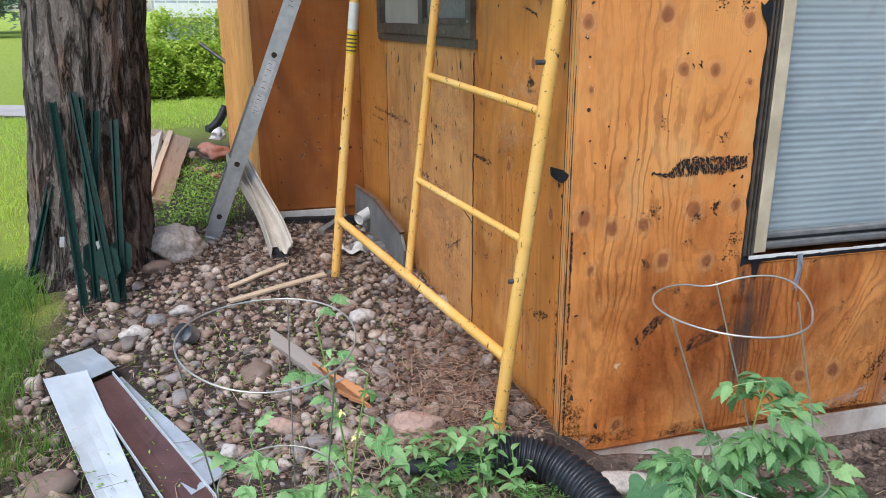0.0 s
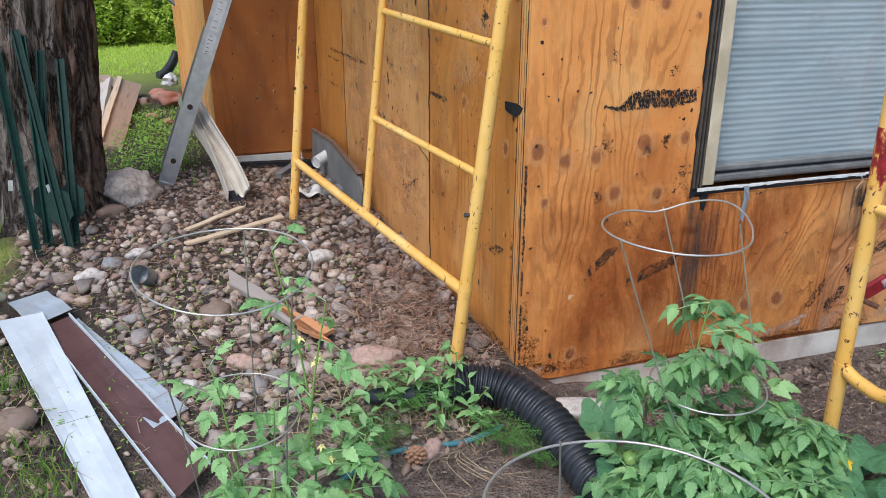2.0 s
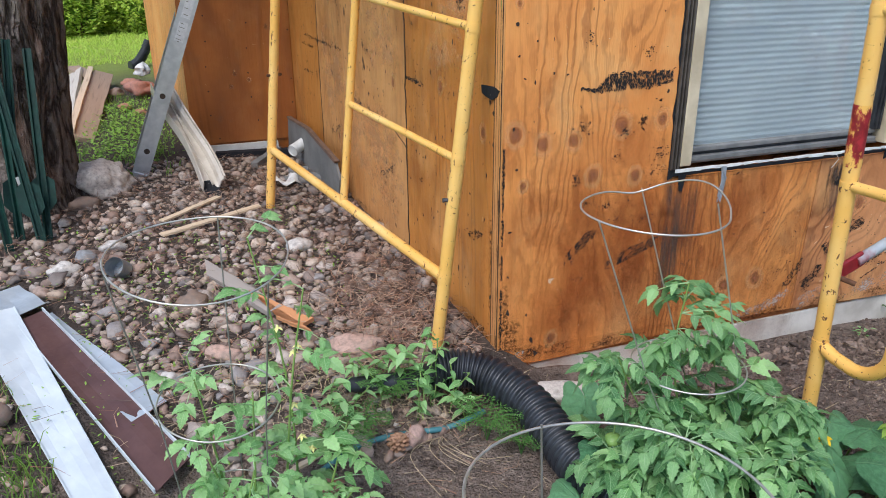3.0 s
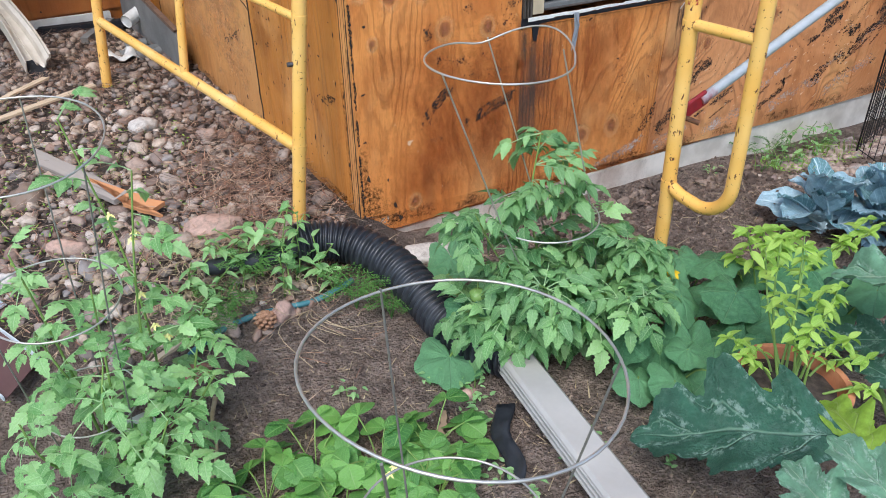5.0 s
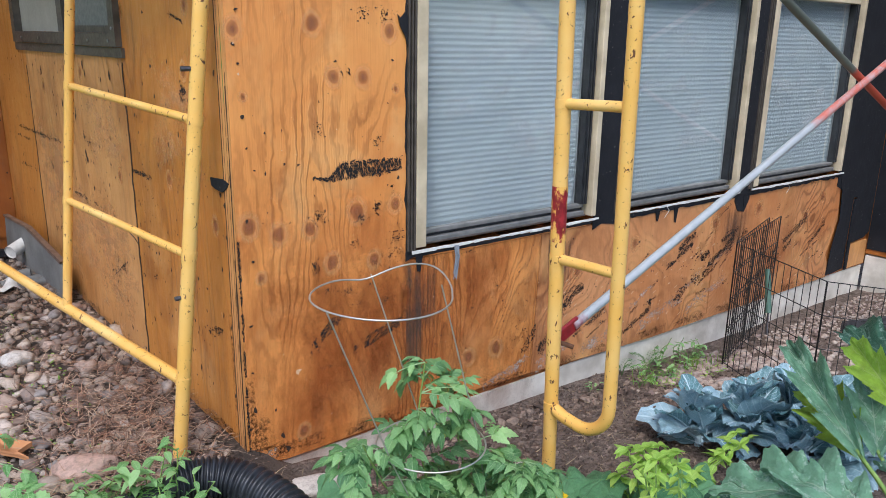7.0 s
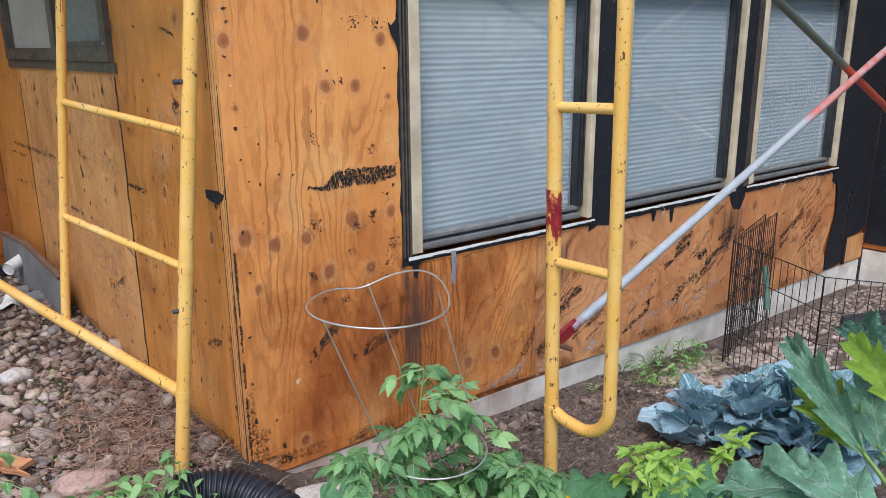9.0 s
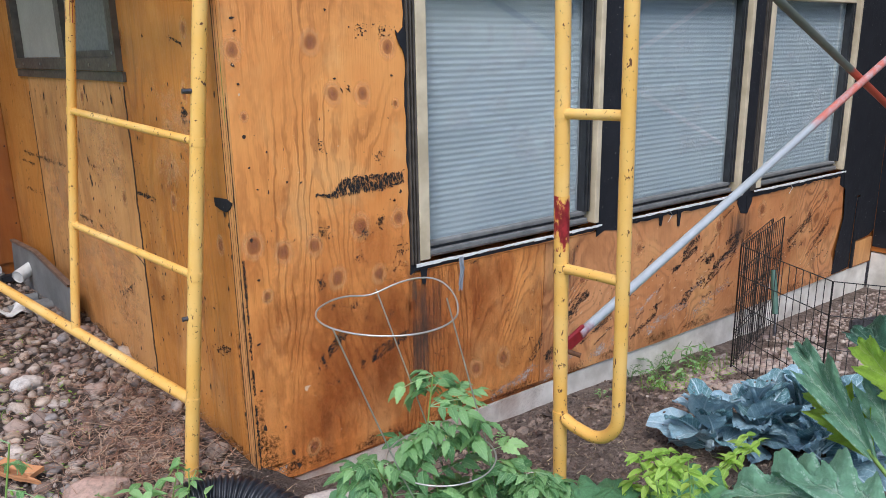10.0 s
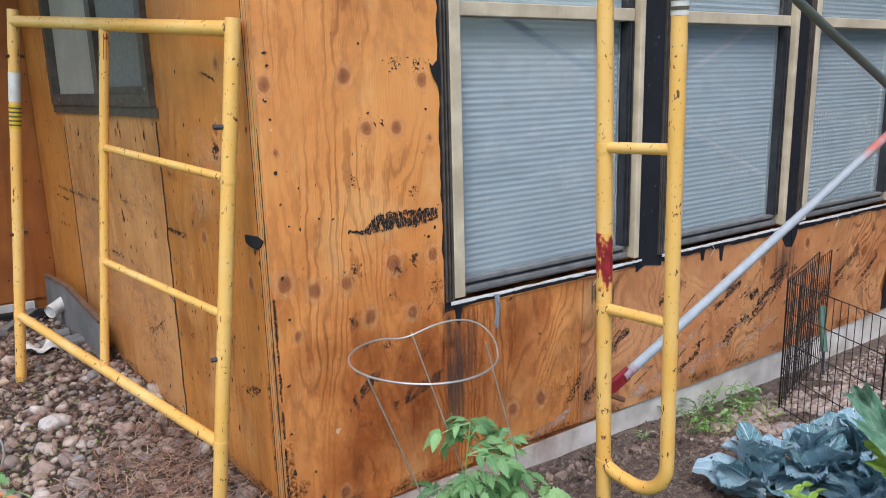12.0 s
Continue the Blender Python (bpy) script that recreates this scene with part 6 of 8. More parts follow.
board("brown_scrap", (-1.518, 0.755, .065), (-1.438, 0.785, .07), .05, .004, M_BOARD_RAW, "rust-brown metal scrap under the flashing", "scrap")

# ---- inner corner clutter ----
M_TORN = plain("torn_brown_paper", (.12, .07, .045), (.2, .12, .08), .9, 0, 30, .3)
M_SLAB = plain("grey_fibre_board", (.19, .19, .185), (.14, .14, .135), .9, 0, 9, .3)


def corner_clutter():
    s = Shape().prism([(1.50, .085), (1.46, .21), (1.52, .275), (2.05, .325), (2.46, .30), (2.50, .11)], .045, .058, BED_SIDE)
    t = solid("fibre_board", s, M_SLAB, "grey fibre-board slab leaning on the side wall", "board")
    s = Shape().prism([(1.50, .29), (2.02, .338), (2.47, .312), (2.46, .3005), (2.05, .3255), (1.52, .2755)], .04, .063, BED_SIDE)
    part("torn_edge", s, M_TORN, t, "torn brown paper edge")
    for a, b, rad, l in (((-.25, 2.10, .20), (-.17, 2.16, .225), .032, "white plastic pipe end against the slab"), ((-.30, 1.95, .125), (-.20, 1.93, .13), .026, "grey plastic pipe piece on the ground")):
        t = thing("pipe_piece", l, "pipe", "pipe pieces", at=a)
        d = Vector(b) - Vector(a)
        part("tube", Shape().tube([(0, 0, 0), d], rad, 18, False), M_WHITE if rad > .03 else M_SLAB, t, smooth=True)
        part("bore", Shape().tube([d * .06, d * .1], rad * .95, 18), M_WHITE if rad > .03 else M_HOLE, t)
    for k in range(2):
        a = Vector((-.20 - .05 * k, 1.80 + .05 * k, .115))
        t = thing("pipe_piece", "grey threaded pipe fitting on the ground", "pipe", "pipe pieces", at=a)
        pts = [Vector((-.09 + .18 * j / 12, .02 * j / 12, .0)) for j in range(13)]
        part("tube", Shape().tube(pts, [.022 if j % 2 else .026 for j in range(13)], 14), M_SLAB, t, smooth=True)
    s = Shape()
    for i in range(9):
        for j in range(7):
            x, y = (i / 8 - .5) * .16, (j / 6 - .5) * .13
            s.v.append((x, y, .012 + .03 * noise.noise(Vector((x * 14, y * 14, 2))) + .02 * math.sin(i * 1.3)))
    s.f = [(i * 7 + j, (i + 1) * 7 + j, (i + 1) * 7 + j + 1, i * 7 + j + 1) for i in range(8) for j in range(6)]
    ob = solid("plastic_scrap", s, M_WHITE, "crumpled white plastic scrap on the pebbles", "scrap", smooth=True)
    ob.location = (-.345, 1.80, .125)
    m = ob.modifiers.new("thickness", "SOLIDIFY")
    m.thickness = .003
    board("timber", (-.62, 2.47, .105), (-.2, 2.36, .12), .05, .03, M_TAR, "black painted timber offcut by the back wall", "timber")
    board("timber", (-.45, 2.15, .11), (-.28, 2.40, .125), .04, .03, M_SLAB, "grey timber offcut by the back wall", "timber")


corner_clutter()

# ---- garden: hose, spout, cages, pen ----
def smooth_path(pts, n):
    """Points along a soft curve through the given ones."""
    pts = [Vector(p) for p in pts]
    q = [pts[0] * 2 - pts[1]] + pts + [pts[-1] * 2 - pts[-2]]
    out = []
    for k in range(n + 1):
        f = k / n * (len(pts) - 1)
        i = min(int(f), len(pts) - 2)
        t = f - i
        a, b, c, d = q[i:i + 4]
        out.append(.5 * ((2 * b) + (c - a) * t + (2 * a - 5 * b + 4 * c - d) * t * t + (3 * b - a - 3 * c + d) * t ** 3))
    return out


def hose():
    pts = smooth_path([(-.225, -.035, .045), (-.15, -.045, .042), (-.065, -.10, .03), (.0, -.23, .005), (.018, -.37, -.022), (.022, -.49, -.035), (.05, -.60, -.038), (.09, -.69, -.035)], 420)
    rad = [(.0600, .0612, .0615, .0612, .0600, .0555, .0525, .052, .0525, .0555)[k % 10] for k in range(len(pts))]
    t = thing("drain_hose", "fat black corrugated drain hose curving over soil", "hose", "drain hoses", at=(0, -.2, -.1))
    part("ribbed_tube", Shape().tube([p - Vector((0, -.2, -.1)) for p in pts], rad, 26), M_HOSE, t, smooth=True)
    a = Vector((-.225, -.035, .035)) - Vector((0, -.2, -.1))
    part("flat_tail", Shape().tube([a, a + Vector((-.10, .0, -.005)), a + Vector((-.26, .01, .01))], [.035, .028, .022], 12, squash=.6), M_HOSE, t, smooth=True)


hose()
M_SPOUT = plain("grey_beige_spout", (.47, .45, .42), (.40, .38, .355), .5, .1, 10, .1)


def spout():
    a, b = Vector((.085, -.685, -.06)), Vector((-.045, -1.62, -.05))
    t = thing("downspout_extension", "grey-beige ribbed downspout extension lying on soil", "downspout", at=a)
    d = b - a
    m = d.to_track_quat("Y", "Z").to_matrix().to_4x4()
    w, h = .041, .062
    prof = [(-w, .008), (-w + .008, 0)]
    for k in range(5):
        x = -w + .014 + k * .013
        prof += [(x, 0), (x + .003, .005), (x + .006, .005), (x + .009, 0)]
    prof += [(w - .008, 0), (w, .008)]
    for k in range(3):
        z = .012 + k * .016
        prof += [(w, z), (w - .004, z + .003), (w - .004, z + .006), (w, z + .009)]
    prof += [(w, h - .008), (w - .008, h), (-w + .008, h), (-w, h - .008)]
    for k in range(3):
        z = h - .012 - k * .016
        prof += [(-w, z), (-w + .004, z - .003), (-w + .004, z - .006), (-w, z - .009)]
    s = Shape()
    n = len(prof)
    for y in (0, d.length):
        s.v += [(x, y, z) for x, z in prof]
    s.f = [(j, (j + 1) % n, n + (j + 1) % n, n + j) for j in range(n)]
    ob = part("spout", s, M_SPOUT, t)
    ob.matrix_basis = m
    ob = part("dark_mouth", Shape().box((-w + .005, .04, .006), (w - .005, .045, h - .004)), M_HOLE, t)
    ob.matrix_basis = m
    ob = part("crimped_end", Shape().box((-w + .007, -.05, .008), (w - .007, .06, h - .006), None, .004), M_ALU, t, "crimped bare metal end")
    ob.matrix_basis = m


spout()
s = Shape()
for i in range(12):
    for j in range(6):
        x, y = (j / 5 - .5) * .045, (i / 11 - .5) * .24
        s.v.append((x + .012 * math.sin(i * .7), y, .012 + .010 * noise.noise(Vector((x * 50, y * 22, 4)))))
s.f = [(i * 6 + j, i * 6 + j + 1, (i + 1) * 6 + j + 1, (i + 1) * 6 + j) for i in range(11) for j in range(5)]
ob = solid("rubber_flap", s, M_HOSE, "cracked black rubber flap lying on soil", "scrap", smooth=True)
ob.location, ob.rotation_euler = (-.055, -.885, -.094), (0, 0, radians(-28))
ob.modifiers.new("thickness", "SOLIDIFY").thickness = .004
M_TEAL = plain("blue_green_pipe", (.045, .17, .20), (.09, .25, .27), .4, 0, 20, .1)
solid("drip_pipe", Shape().tube(smooth_path([(x, y, ground_z(x, y) + .009) for x, y in ((-.62, -.24), (-.52, -.185), (-.42, -.165), (-.33, -.165), (-.24, -.175), (-.16, -.165), (-.10, -.15))], 40), .0085, 10), M_TEAL, "blue-green drip pipe lying along the bed edge", "pipe", smooth=True)


def pinecone():
    t = thing("pine_cone", "small open brown pine cone on soil", "pine cone", at=(-.384, -.205, ground_z(-.384, -.205) + .022))
    s = Shape()
    for k in range(46):
        a, z = k * 2.4, -.025 + .052 * k / 46
        rr = .026 * math.sin(math.pi * (.15 + .8 * k / 46))
        d = Vector((math.cos(a), math.sin(a), .35))
        s.lump(Vector((0, 0, z)) + d * rr, (.008, .008, .004), k, .2, 1)
    part("scales", s, M_CONE, t)
    part("core", Shape().lump((0, 0, 0), (.017, .017, .026), 3, .1, 2), M_CONE, t, smooth=True)


M_CONE = plain("cone_scale", (.42, .24, .15), (.30, .16, .09), .8, 0, 80, .2)
pinecone()
M_WIRE = plain("galvanised_wire", (.62, .61, .57), (.48, .47, .43), .4, .75, 30, .1)
M_WIRE_DK = plain("darkened_wire", (.22, .22, .20), (.30, .29, .27), .5, .6, 30, .1)


def tomato_cage(label, base, top, rings, legs=4, bend=0.0, wire=.0018, seed=1, start=.4, leg_mat=None, tilt=(0, 0), angles=None, bump=0.0):
    """Wire rings on legs that close in towards the foot. rings: (share of the way up, radius)."""
    base, top = Vector(base), Vector(top)
    t = thing("tomato_cage", label, "plant cage", "tomato cages", at=base)
    axis = top - base
    up = axis.normalized()
    e1, e2 = Vector((1, 0, 0)), Vector((0, 1, 0))
    for k, (h, rad) in enumerate(rings):
        n = 56
        pts = []
        for i in range(n):
            a = 2 * math.pi * i / n
            rr = rad * (1 + bend * .10 * math.sin(2 * a + seed) + bend * .06 * math.sin(3 * a))
            pts.append(axis * h + (e1 * math.cos(a) + e2 * math.sin(a)) * rr + Vector((0, 0, rad * bend * (.22 if k == 0 else .03) * math.sin(2 * a + 1.1 + k) + rr * (math.cos(a) * tilt[0] + math.sin(a) * tilt[1]) + (bump * (math.exp(-((a + .6) % 6.2832 - .8) ** 2 / .5) - .4 * math.exp(-(a - 1.25) ** 2 / .1)) if k == 0 else 0))))
        part("ring", Shape().tube(pts, wire, 8, closed=True), M_WIRE, t, smooth=True)
    for i in range(legs):
        a = angles[i] if angles else start + 2 * math.pi * i / legs
        d = e1 * math.cos(a) + e2 * math.sin(a)
        line = [axis * h + d * rad + Vector((0, 0, rad * (d.x * tilt[0] + d.y * tilt[1]))) for h, rad in rings]
        line.append(-up * .12 + d * rings[-1][1] * .55)
        part("leg", Shape().tube(line, wire * .9, 7), leg_mat or M_WIRE, t, smooth=True)
    return t


tomato_cage("bent galvanised wire tomato cage beside the front wall", (.36, -.615, -.09), (.062, -.632, .712), ((1.0, .152), (.49, .132), (.16, .10)), 3, .06, .0021, 2, 2.45, None, (0, 0), (-2.97, 1.15, -.1), .034)
tomato_cage("galvanised wire tomato cage over young tomato plants", (-.84, -.44, -.09), (-.853, -.452, .668), ((1.0, .172), (.56, .125), (.2, .10)), 3, .12, .0019, 3, 3.35, M_WIRE_DK, (0, .13))
tomato_cage("galvanised wire tomato cage over strawberry leaves", (-.42, -1.24, -.09), (-.459, -1.335, .652), ((1.0, .179), (.55, .135), (.2, .10)), 3, .12, .0019, 4, 1.64, M_WIRE_DK, (-.08, -.036))


def wire_pen():
    """Folding pen panels of thin black wire, hinged at their corner posts."""
    z0, h = -.118, .56
    t = thing("wire_pen", "black folding wire pen standing on gravel", "pen", at=(2.11, -.28, z0))
    o = Vector(t.location)
    pans = (((2.11, -.28), (2.78, -.10)), ((2.135, -.265), (2.70, -.085)), ((2.11, -.28), (1.90, -.775)), ((1.90, -.775), (2.26, -1.43)))
    for (ax, ay), (bx, by) in pans:
        a, b = Vector((ax, ay, z0)) - o, Vector((bx, by, z0)) - o
        d = b - a
        n = max(5, int(d.length / .036))
        for k in range(n + 1):
            p = a + d * (k / n)
            part("upright", Shape().tube([p, p + Vector((0, 0, h))], .0016 if 0 < k < n else .0034, 6), M_PENWIRE, t)
        for z in (.012, .16, .30, .43, h):
            part("cross_wire", Shape().tube([a + Vector((0, 0, z)), b + Vector((0, 0, z))], .0021, 6), M_PENWIRE, t)


M_PENWIRE = plain("black_coated_wire", (.02, .02, .021), (.04, .038, .036), .5, .3, 30, .1)
wire_pen()
M_TOOL = plain("green_plastic", (.05, .12, .09), (.08, .16, .12), .5, 0, 20, .1)
t = thing("hand_tool", "green-handled hand tool leaning in the pen", "tool", at=(2.62, -.18, -.1))
part("handle", Shape().tube([(0, 0, .10), (.05, .06, .30)], [.016, .013], 10), M_TOOL, t, smooth=True)
part("blade", Shape().tube([(-.03, -.02, .0), (0, 0, .11)], [.02, .008], 8, squash=.3), M_STEEL_DK, t, smooth=True)
board("edging", (2.95, -.40, -.10), (3.6, -.62, -.10), .03, .05, M_STEEL_DK, "dark garden edging strip on soil", "edging")


# ---- leaves ----
def strip_leaf(s, m, length, width, seg=7, prof=None, fold=.25, droop=.35, jag=0.0, wave=0.0, seed=0):
    """A leaf along x: a midrib with two folded halves, lobed or wavy at the edge."""
    r = random.Random(seed)
    vs, uvs, fs = [], [], []
    prof = prof or (lambda t: math.sin(math.pi * min(1, t * .96 + .03) ** .8))
    for i in range(seg + 1):
        t = i / seg
        a = droop * t
        x, z = length * math.sin(a) / droop if droop > 1e-3 else length * t, -length * (1 - math.cos(a)) / droop if droop > 1e-3 else 0
        w = width * .5 * prof(t) * (1 + (jag if i % 2 else -jag) * (0 < i < seg))
        wz = wave * width * r.uniform(-1, 1)
        vs += [(x, 0, z), (x - w * .12, w, z + w * fold + wz), (x - w * .12, -w, z + w * fold - wz)]
        uvs += [(t, 0), (t, 1), (t, -1)]
    for i in range(seg):
        k = 3 * i
        fs += [(k, k + 3, k + 4, k + 1), (k, k + 2, k + 5, k + 3)]
    s.add([m @ Vector(p) for p in vs], fs, uvs)


def radial_leaf(s, m, radius, rim, n=44, rings=4, cup=.12, wave=.03, seed=0, fold=0.0):
    """A broad leaf round its stalk: rim(angle) gives the outline."""
    vs, uvs, fs = [(0, 0, 0)], [(0, 0)], []
    sd = Vector((seed * 1.7, seed, 3))
    for k in range(1, rings + 1):
        f = k / rings
        for j in range(n):
            a = -math.pi + 2 * math.pi * (j + .5) / n
            rr = radius * rim(a) * f
            x, y = rr * math.cos(a), rr * math.sin(a)
            z = fold * (abs(y) - .18 * radius * f) - cup * radius * f * f + wave * radius * f * (noise.noise(Vector((x / radius * 3, y / radius * 3, 0)) + sd) * 1.6 - .45 * math.cos(a * 7.85) + .5 * noise.noise(Vector((x / radius * 8, y / radius * 8, 2)) + sd))
            vs.append((x, y, z))
            uvs.append((f, a))
    for j in range(n - 1):
        fs.append((0, 1 + j, 2 + j))
        for k in range(1, rings):
            o = 1 + (k - 1) * n
            fs.append((o + j, o + n + j, o + n + j + 1, o + j + 1))
    s.add([m @ Vector(p) for p in vs], fs, uvs)


def radial_shader(name, a, b, vein, spots=None, glow=.3, lobes=5.0):
    q = Mat(name, .4, 0, .45)
    v = q.coord(which="Generated", scale=(.8, .8, .8))
    rnd = q.random()
    c = q.mix(rnd, a, b)
    n = q.noise(v, 14, 5, .65)
    c = q.mix(q.math("MULTIPLY", q.ramp(n, (.4, 0.0), (.7, 1.0)), .4), c, tuple(k * 1.5 for k in b))
    uv = q.coord(which="UV")
    f, ang = q.axis(uv, 0), q.axis(uv, 1)
    ray = q.math("ABSOLUTE", q.math("SINE", q.math("MULTIPLY", ang, lobes / 2)))
    k = q.ramp(q.math("MULTIPLY", ray, q.math("ADD", f, .15)), (.02, 1.0), (.06, 0.0))
    side = q.math("SINE", q.math("SUBTRACT", q.math("MULTIPLY", f, 46.0), q.math("MULTIPLY", q.math("MULTIPLY", ray, f), 26.0)))
    k2 = q.math("MULTIPLY", q.ramp(side, (.90, 0.0), (1.0, 1.0)), .10)
    k = q.math("MAXIMUM", k, k2)
    c = q.mix(q.math("MULTIPLY", k, .8), c, vein)
    if spots:
        sp = q.math("MULTIPLY", q.ramp(q.noise(v, 17, 4, .70), (.52, 0.0), (.62, 1.0)), q.ramp(ray, (.08, 1.0), (.42, .06)))
        c = q.mix(q.math("MULTIPLY", sp, .50), c, spots)
    q.color(c)
    q.bump(q.math("SUBTRACT", q.noise(v, 40, 5, .65), k), .7, .006)
    t, mx = q.n.new("ShaderNodeBsdfTranslucent"), q.n.new("ShaderNodeMixShader")
    q.l.new(c, t.inputs["Color"])
    mx.inputs[0].default_value = glow
    q.l.new(q.b.outputs[0], mx.inputs[1]), q.l.new(t.outputs[0], mx.inputs[2])
    q.l.new(mx.outputs[0], q.n["Material Output"].inputs["Surface"])
    return q.m


M_TOMATO = leaf_shader("tomato_leaf", (.055, .185, .058), (.25, .47, .18), (.34, .53, .27), .42, .35)
M_TOMATO_Y = leaf_shader("young_tomato_leaf", (.15, .39, .11), (.42, .70, .29), (.46, .68, .35), .5, .4)
M_STEM = plain("green_stem", (.16, .28, .06), (.22, .34, .09), .6, 0, 30, .1)
M_SQUASH = radial_shader("cucumber_leaf", (.060, .19, .085), (.15, .36, .17), (.19, .38, .20), None, .3, 5)
M_STRAWB = leaf_shader("strawberry_leaf", (.055, .20, .05), (.21, .46, .10), (.28, .50, .16), .36, .3)
M_BASIL = leaf_shader("basil_leaf", (.22, .46, .05), (.51, .75, .15), (.58, .77, .25), .36, .4)
M_KALE = leaf_shader("cabbage_leaf", (.070, .19, .205), (.30, .45, .53), (.46, .60, .66), .46, .08)
M_FERN = leaf_shader("feathery_leaf", (.055, .16, .035), (.13, .29, .065), None, .5, .35)
M_PETAL = plain("yellow_petal", (.85, .60, .01), (.80, .50, .01), .5, 0, 40, .05)
M_PETAL_PALE = plain("pale_yellow_petal", (.84, .82, .36), (.78, .74, .26), .5, 0, 40, .05)
M_FRUIT = plain("unripe_tomato", (.22, .40, .10), (.30, .46, .14), .25, 0, 20, .02)
M_POTSOIL = plain("potting_soil", (.025, .018, .014), (.07, .052, .042), .95, 0, 60, .6)
M_TERRA = plain("terracotta", (.42, .15, .07), (.52, .22, .11), .8, 0, 20, .2)
ID = Matrix.Identity(4)


def pointed(q):
    """Outline of a leaflet: widest a third of the way, drawn out to a point."""
    return 1.05 * math.sin(math.pi * (q * .97 + .02) ** .62) ** .9


def compound_leaf(seed, pairs=3, lobed=.16, wide=.52):
    """A tomato leaf: leaflets in pairs on a drooping rachis, one unit long."""
    r = random.Random(seed)
    s = Shape()
    bend = r.uniform(.4, .9)
    at = lambda t: Vector((math.sin(bend * t) / bend, 0, -(1 - math.cos(bend * t)) / bend))
    s.tube([at(t / 5) for t in range(6)], [.016 - .0018 * t for t in range(6)], 5)
    for k in range(pairs):
        t = .30 + .48 * k / max(1, pairs - 1)
        l = r.uniform(.30, .42) * (1 if k else .8)
        for sg in (-1, 1):
            m = Matrix.Translation(at(t)) @ Euler((r.uniform(-.3, .3), r.uniform(.0, .5), sg * r.uniform(.85, 1.25))).to_matrix().to_4x4()
            strip_leaf(s, m, l * 1.15, l * 1.15 * wide, 10, pointed, r.uniform(.1, .45), r.uniform(.4, 1.2), lobed, .02, seed + k)
        if k < pairs - 1 and r.random() < .7:
            for sg in (-1, 1):
                m = Matrix.Translation(at(t + .1)) @ Euler((0, .2, sg * 1.3)).to_matrix().to_4x4()
                strip_leaf(s, m, .12, .06, 4, None, .2, .4, .1, 0, seed)
    m = Matrix.Translation(at(.92)) @ Euler((0, bend * .8, r.uniform(-.2, .2))).to_matrix().to_4x4()
    strip_leaf(s, m, .52, .52 * wide, 11, pointed, .22, .8, lobed, .02, seed + 9)
    return s


def spot(pos, yaw, pitch, roll, k):
    return Matrix.Translation(pos) @ Euler((roll, -pitch, yaw)).to_matrix().to_4x4() @ Matrix.Diagonal((k, k, k, 1))


def put(t, name, me, m):
    ob = part(name, me, None, t)
    ob.matrix_basis = m
    return ob


TOM_A = [mesh("leaf", compound_leaf(100 + k, 3, .14, .50), M_TOMATO) for k in range(5)]
TOM_B = [mesh("leaf", compound_leaf(120 + k, 2 + k % 2, .16, .56), M_TOMATO_Y) for k in range(5)]


def star(petal, n=5, l=.012):
    s = Shape()
    for k in range(n):
        strip_leaf(s, pose(0, 0, 0, 0, 20, 360 * k / n), l, l * .45, 3, None, .1, .5)
    s.lump((0, 0, .001), (l * .2, l * .2, l * .3), 3, .1, 1)
    return mesh("flower", s, petal)


STAR = star(M_PETAL_PALE, 5, .014)
BLOOM = star(M_PETAL, 5, .026)


def grow(t, base, stems, leaves, leaf_meshes, r, l0, l1, low=.1):
    """Stems as bent tubes with leaves set along them."""
    for pts in stems:
        path = smooth_path([Vector(p) - base for p in pts], 14)
        part("stem", Shape().tube(path, [.0036 - .0018 * i / 14 for i in range(15)], 7), M_STEM, t, smooth=True)
    for k in range(leaves):
        pts = stems[k % len(stems)]
        path = smooth_path([Vector(p) - base for p in pts], 14)
        f = low + (1 - low) * ((k // len(stems)) + r.random()) / max(1, leaves / len(stems))
        p = path[min(14, int(f * 14.99))]
        put(t, "leaf", leaf_meshes[r.randrange(len(leaf_meshes))], spot(p, k * 2.4 + r.uniform(-.5, .5), r.uniform(-.35, .75), r.uniform(-.4, .4), r.uniform(l0, l1) * (1.1 - .35 * f)))


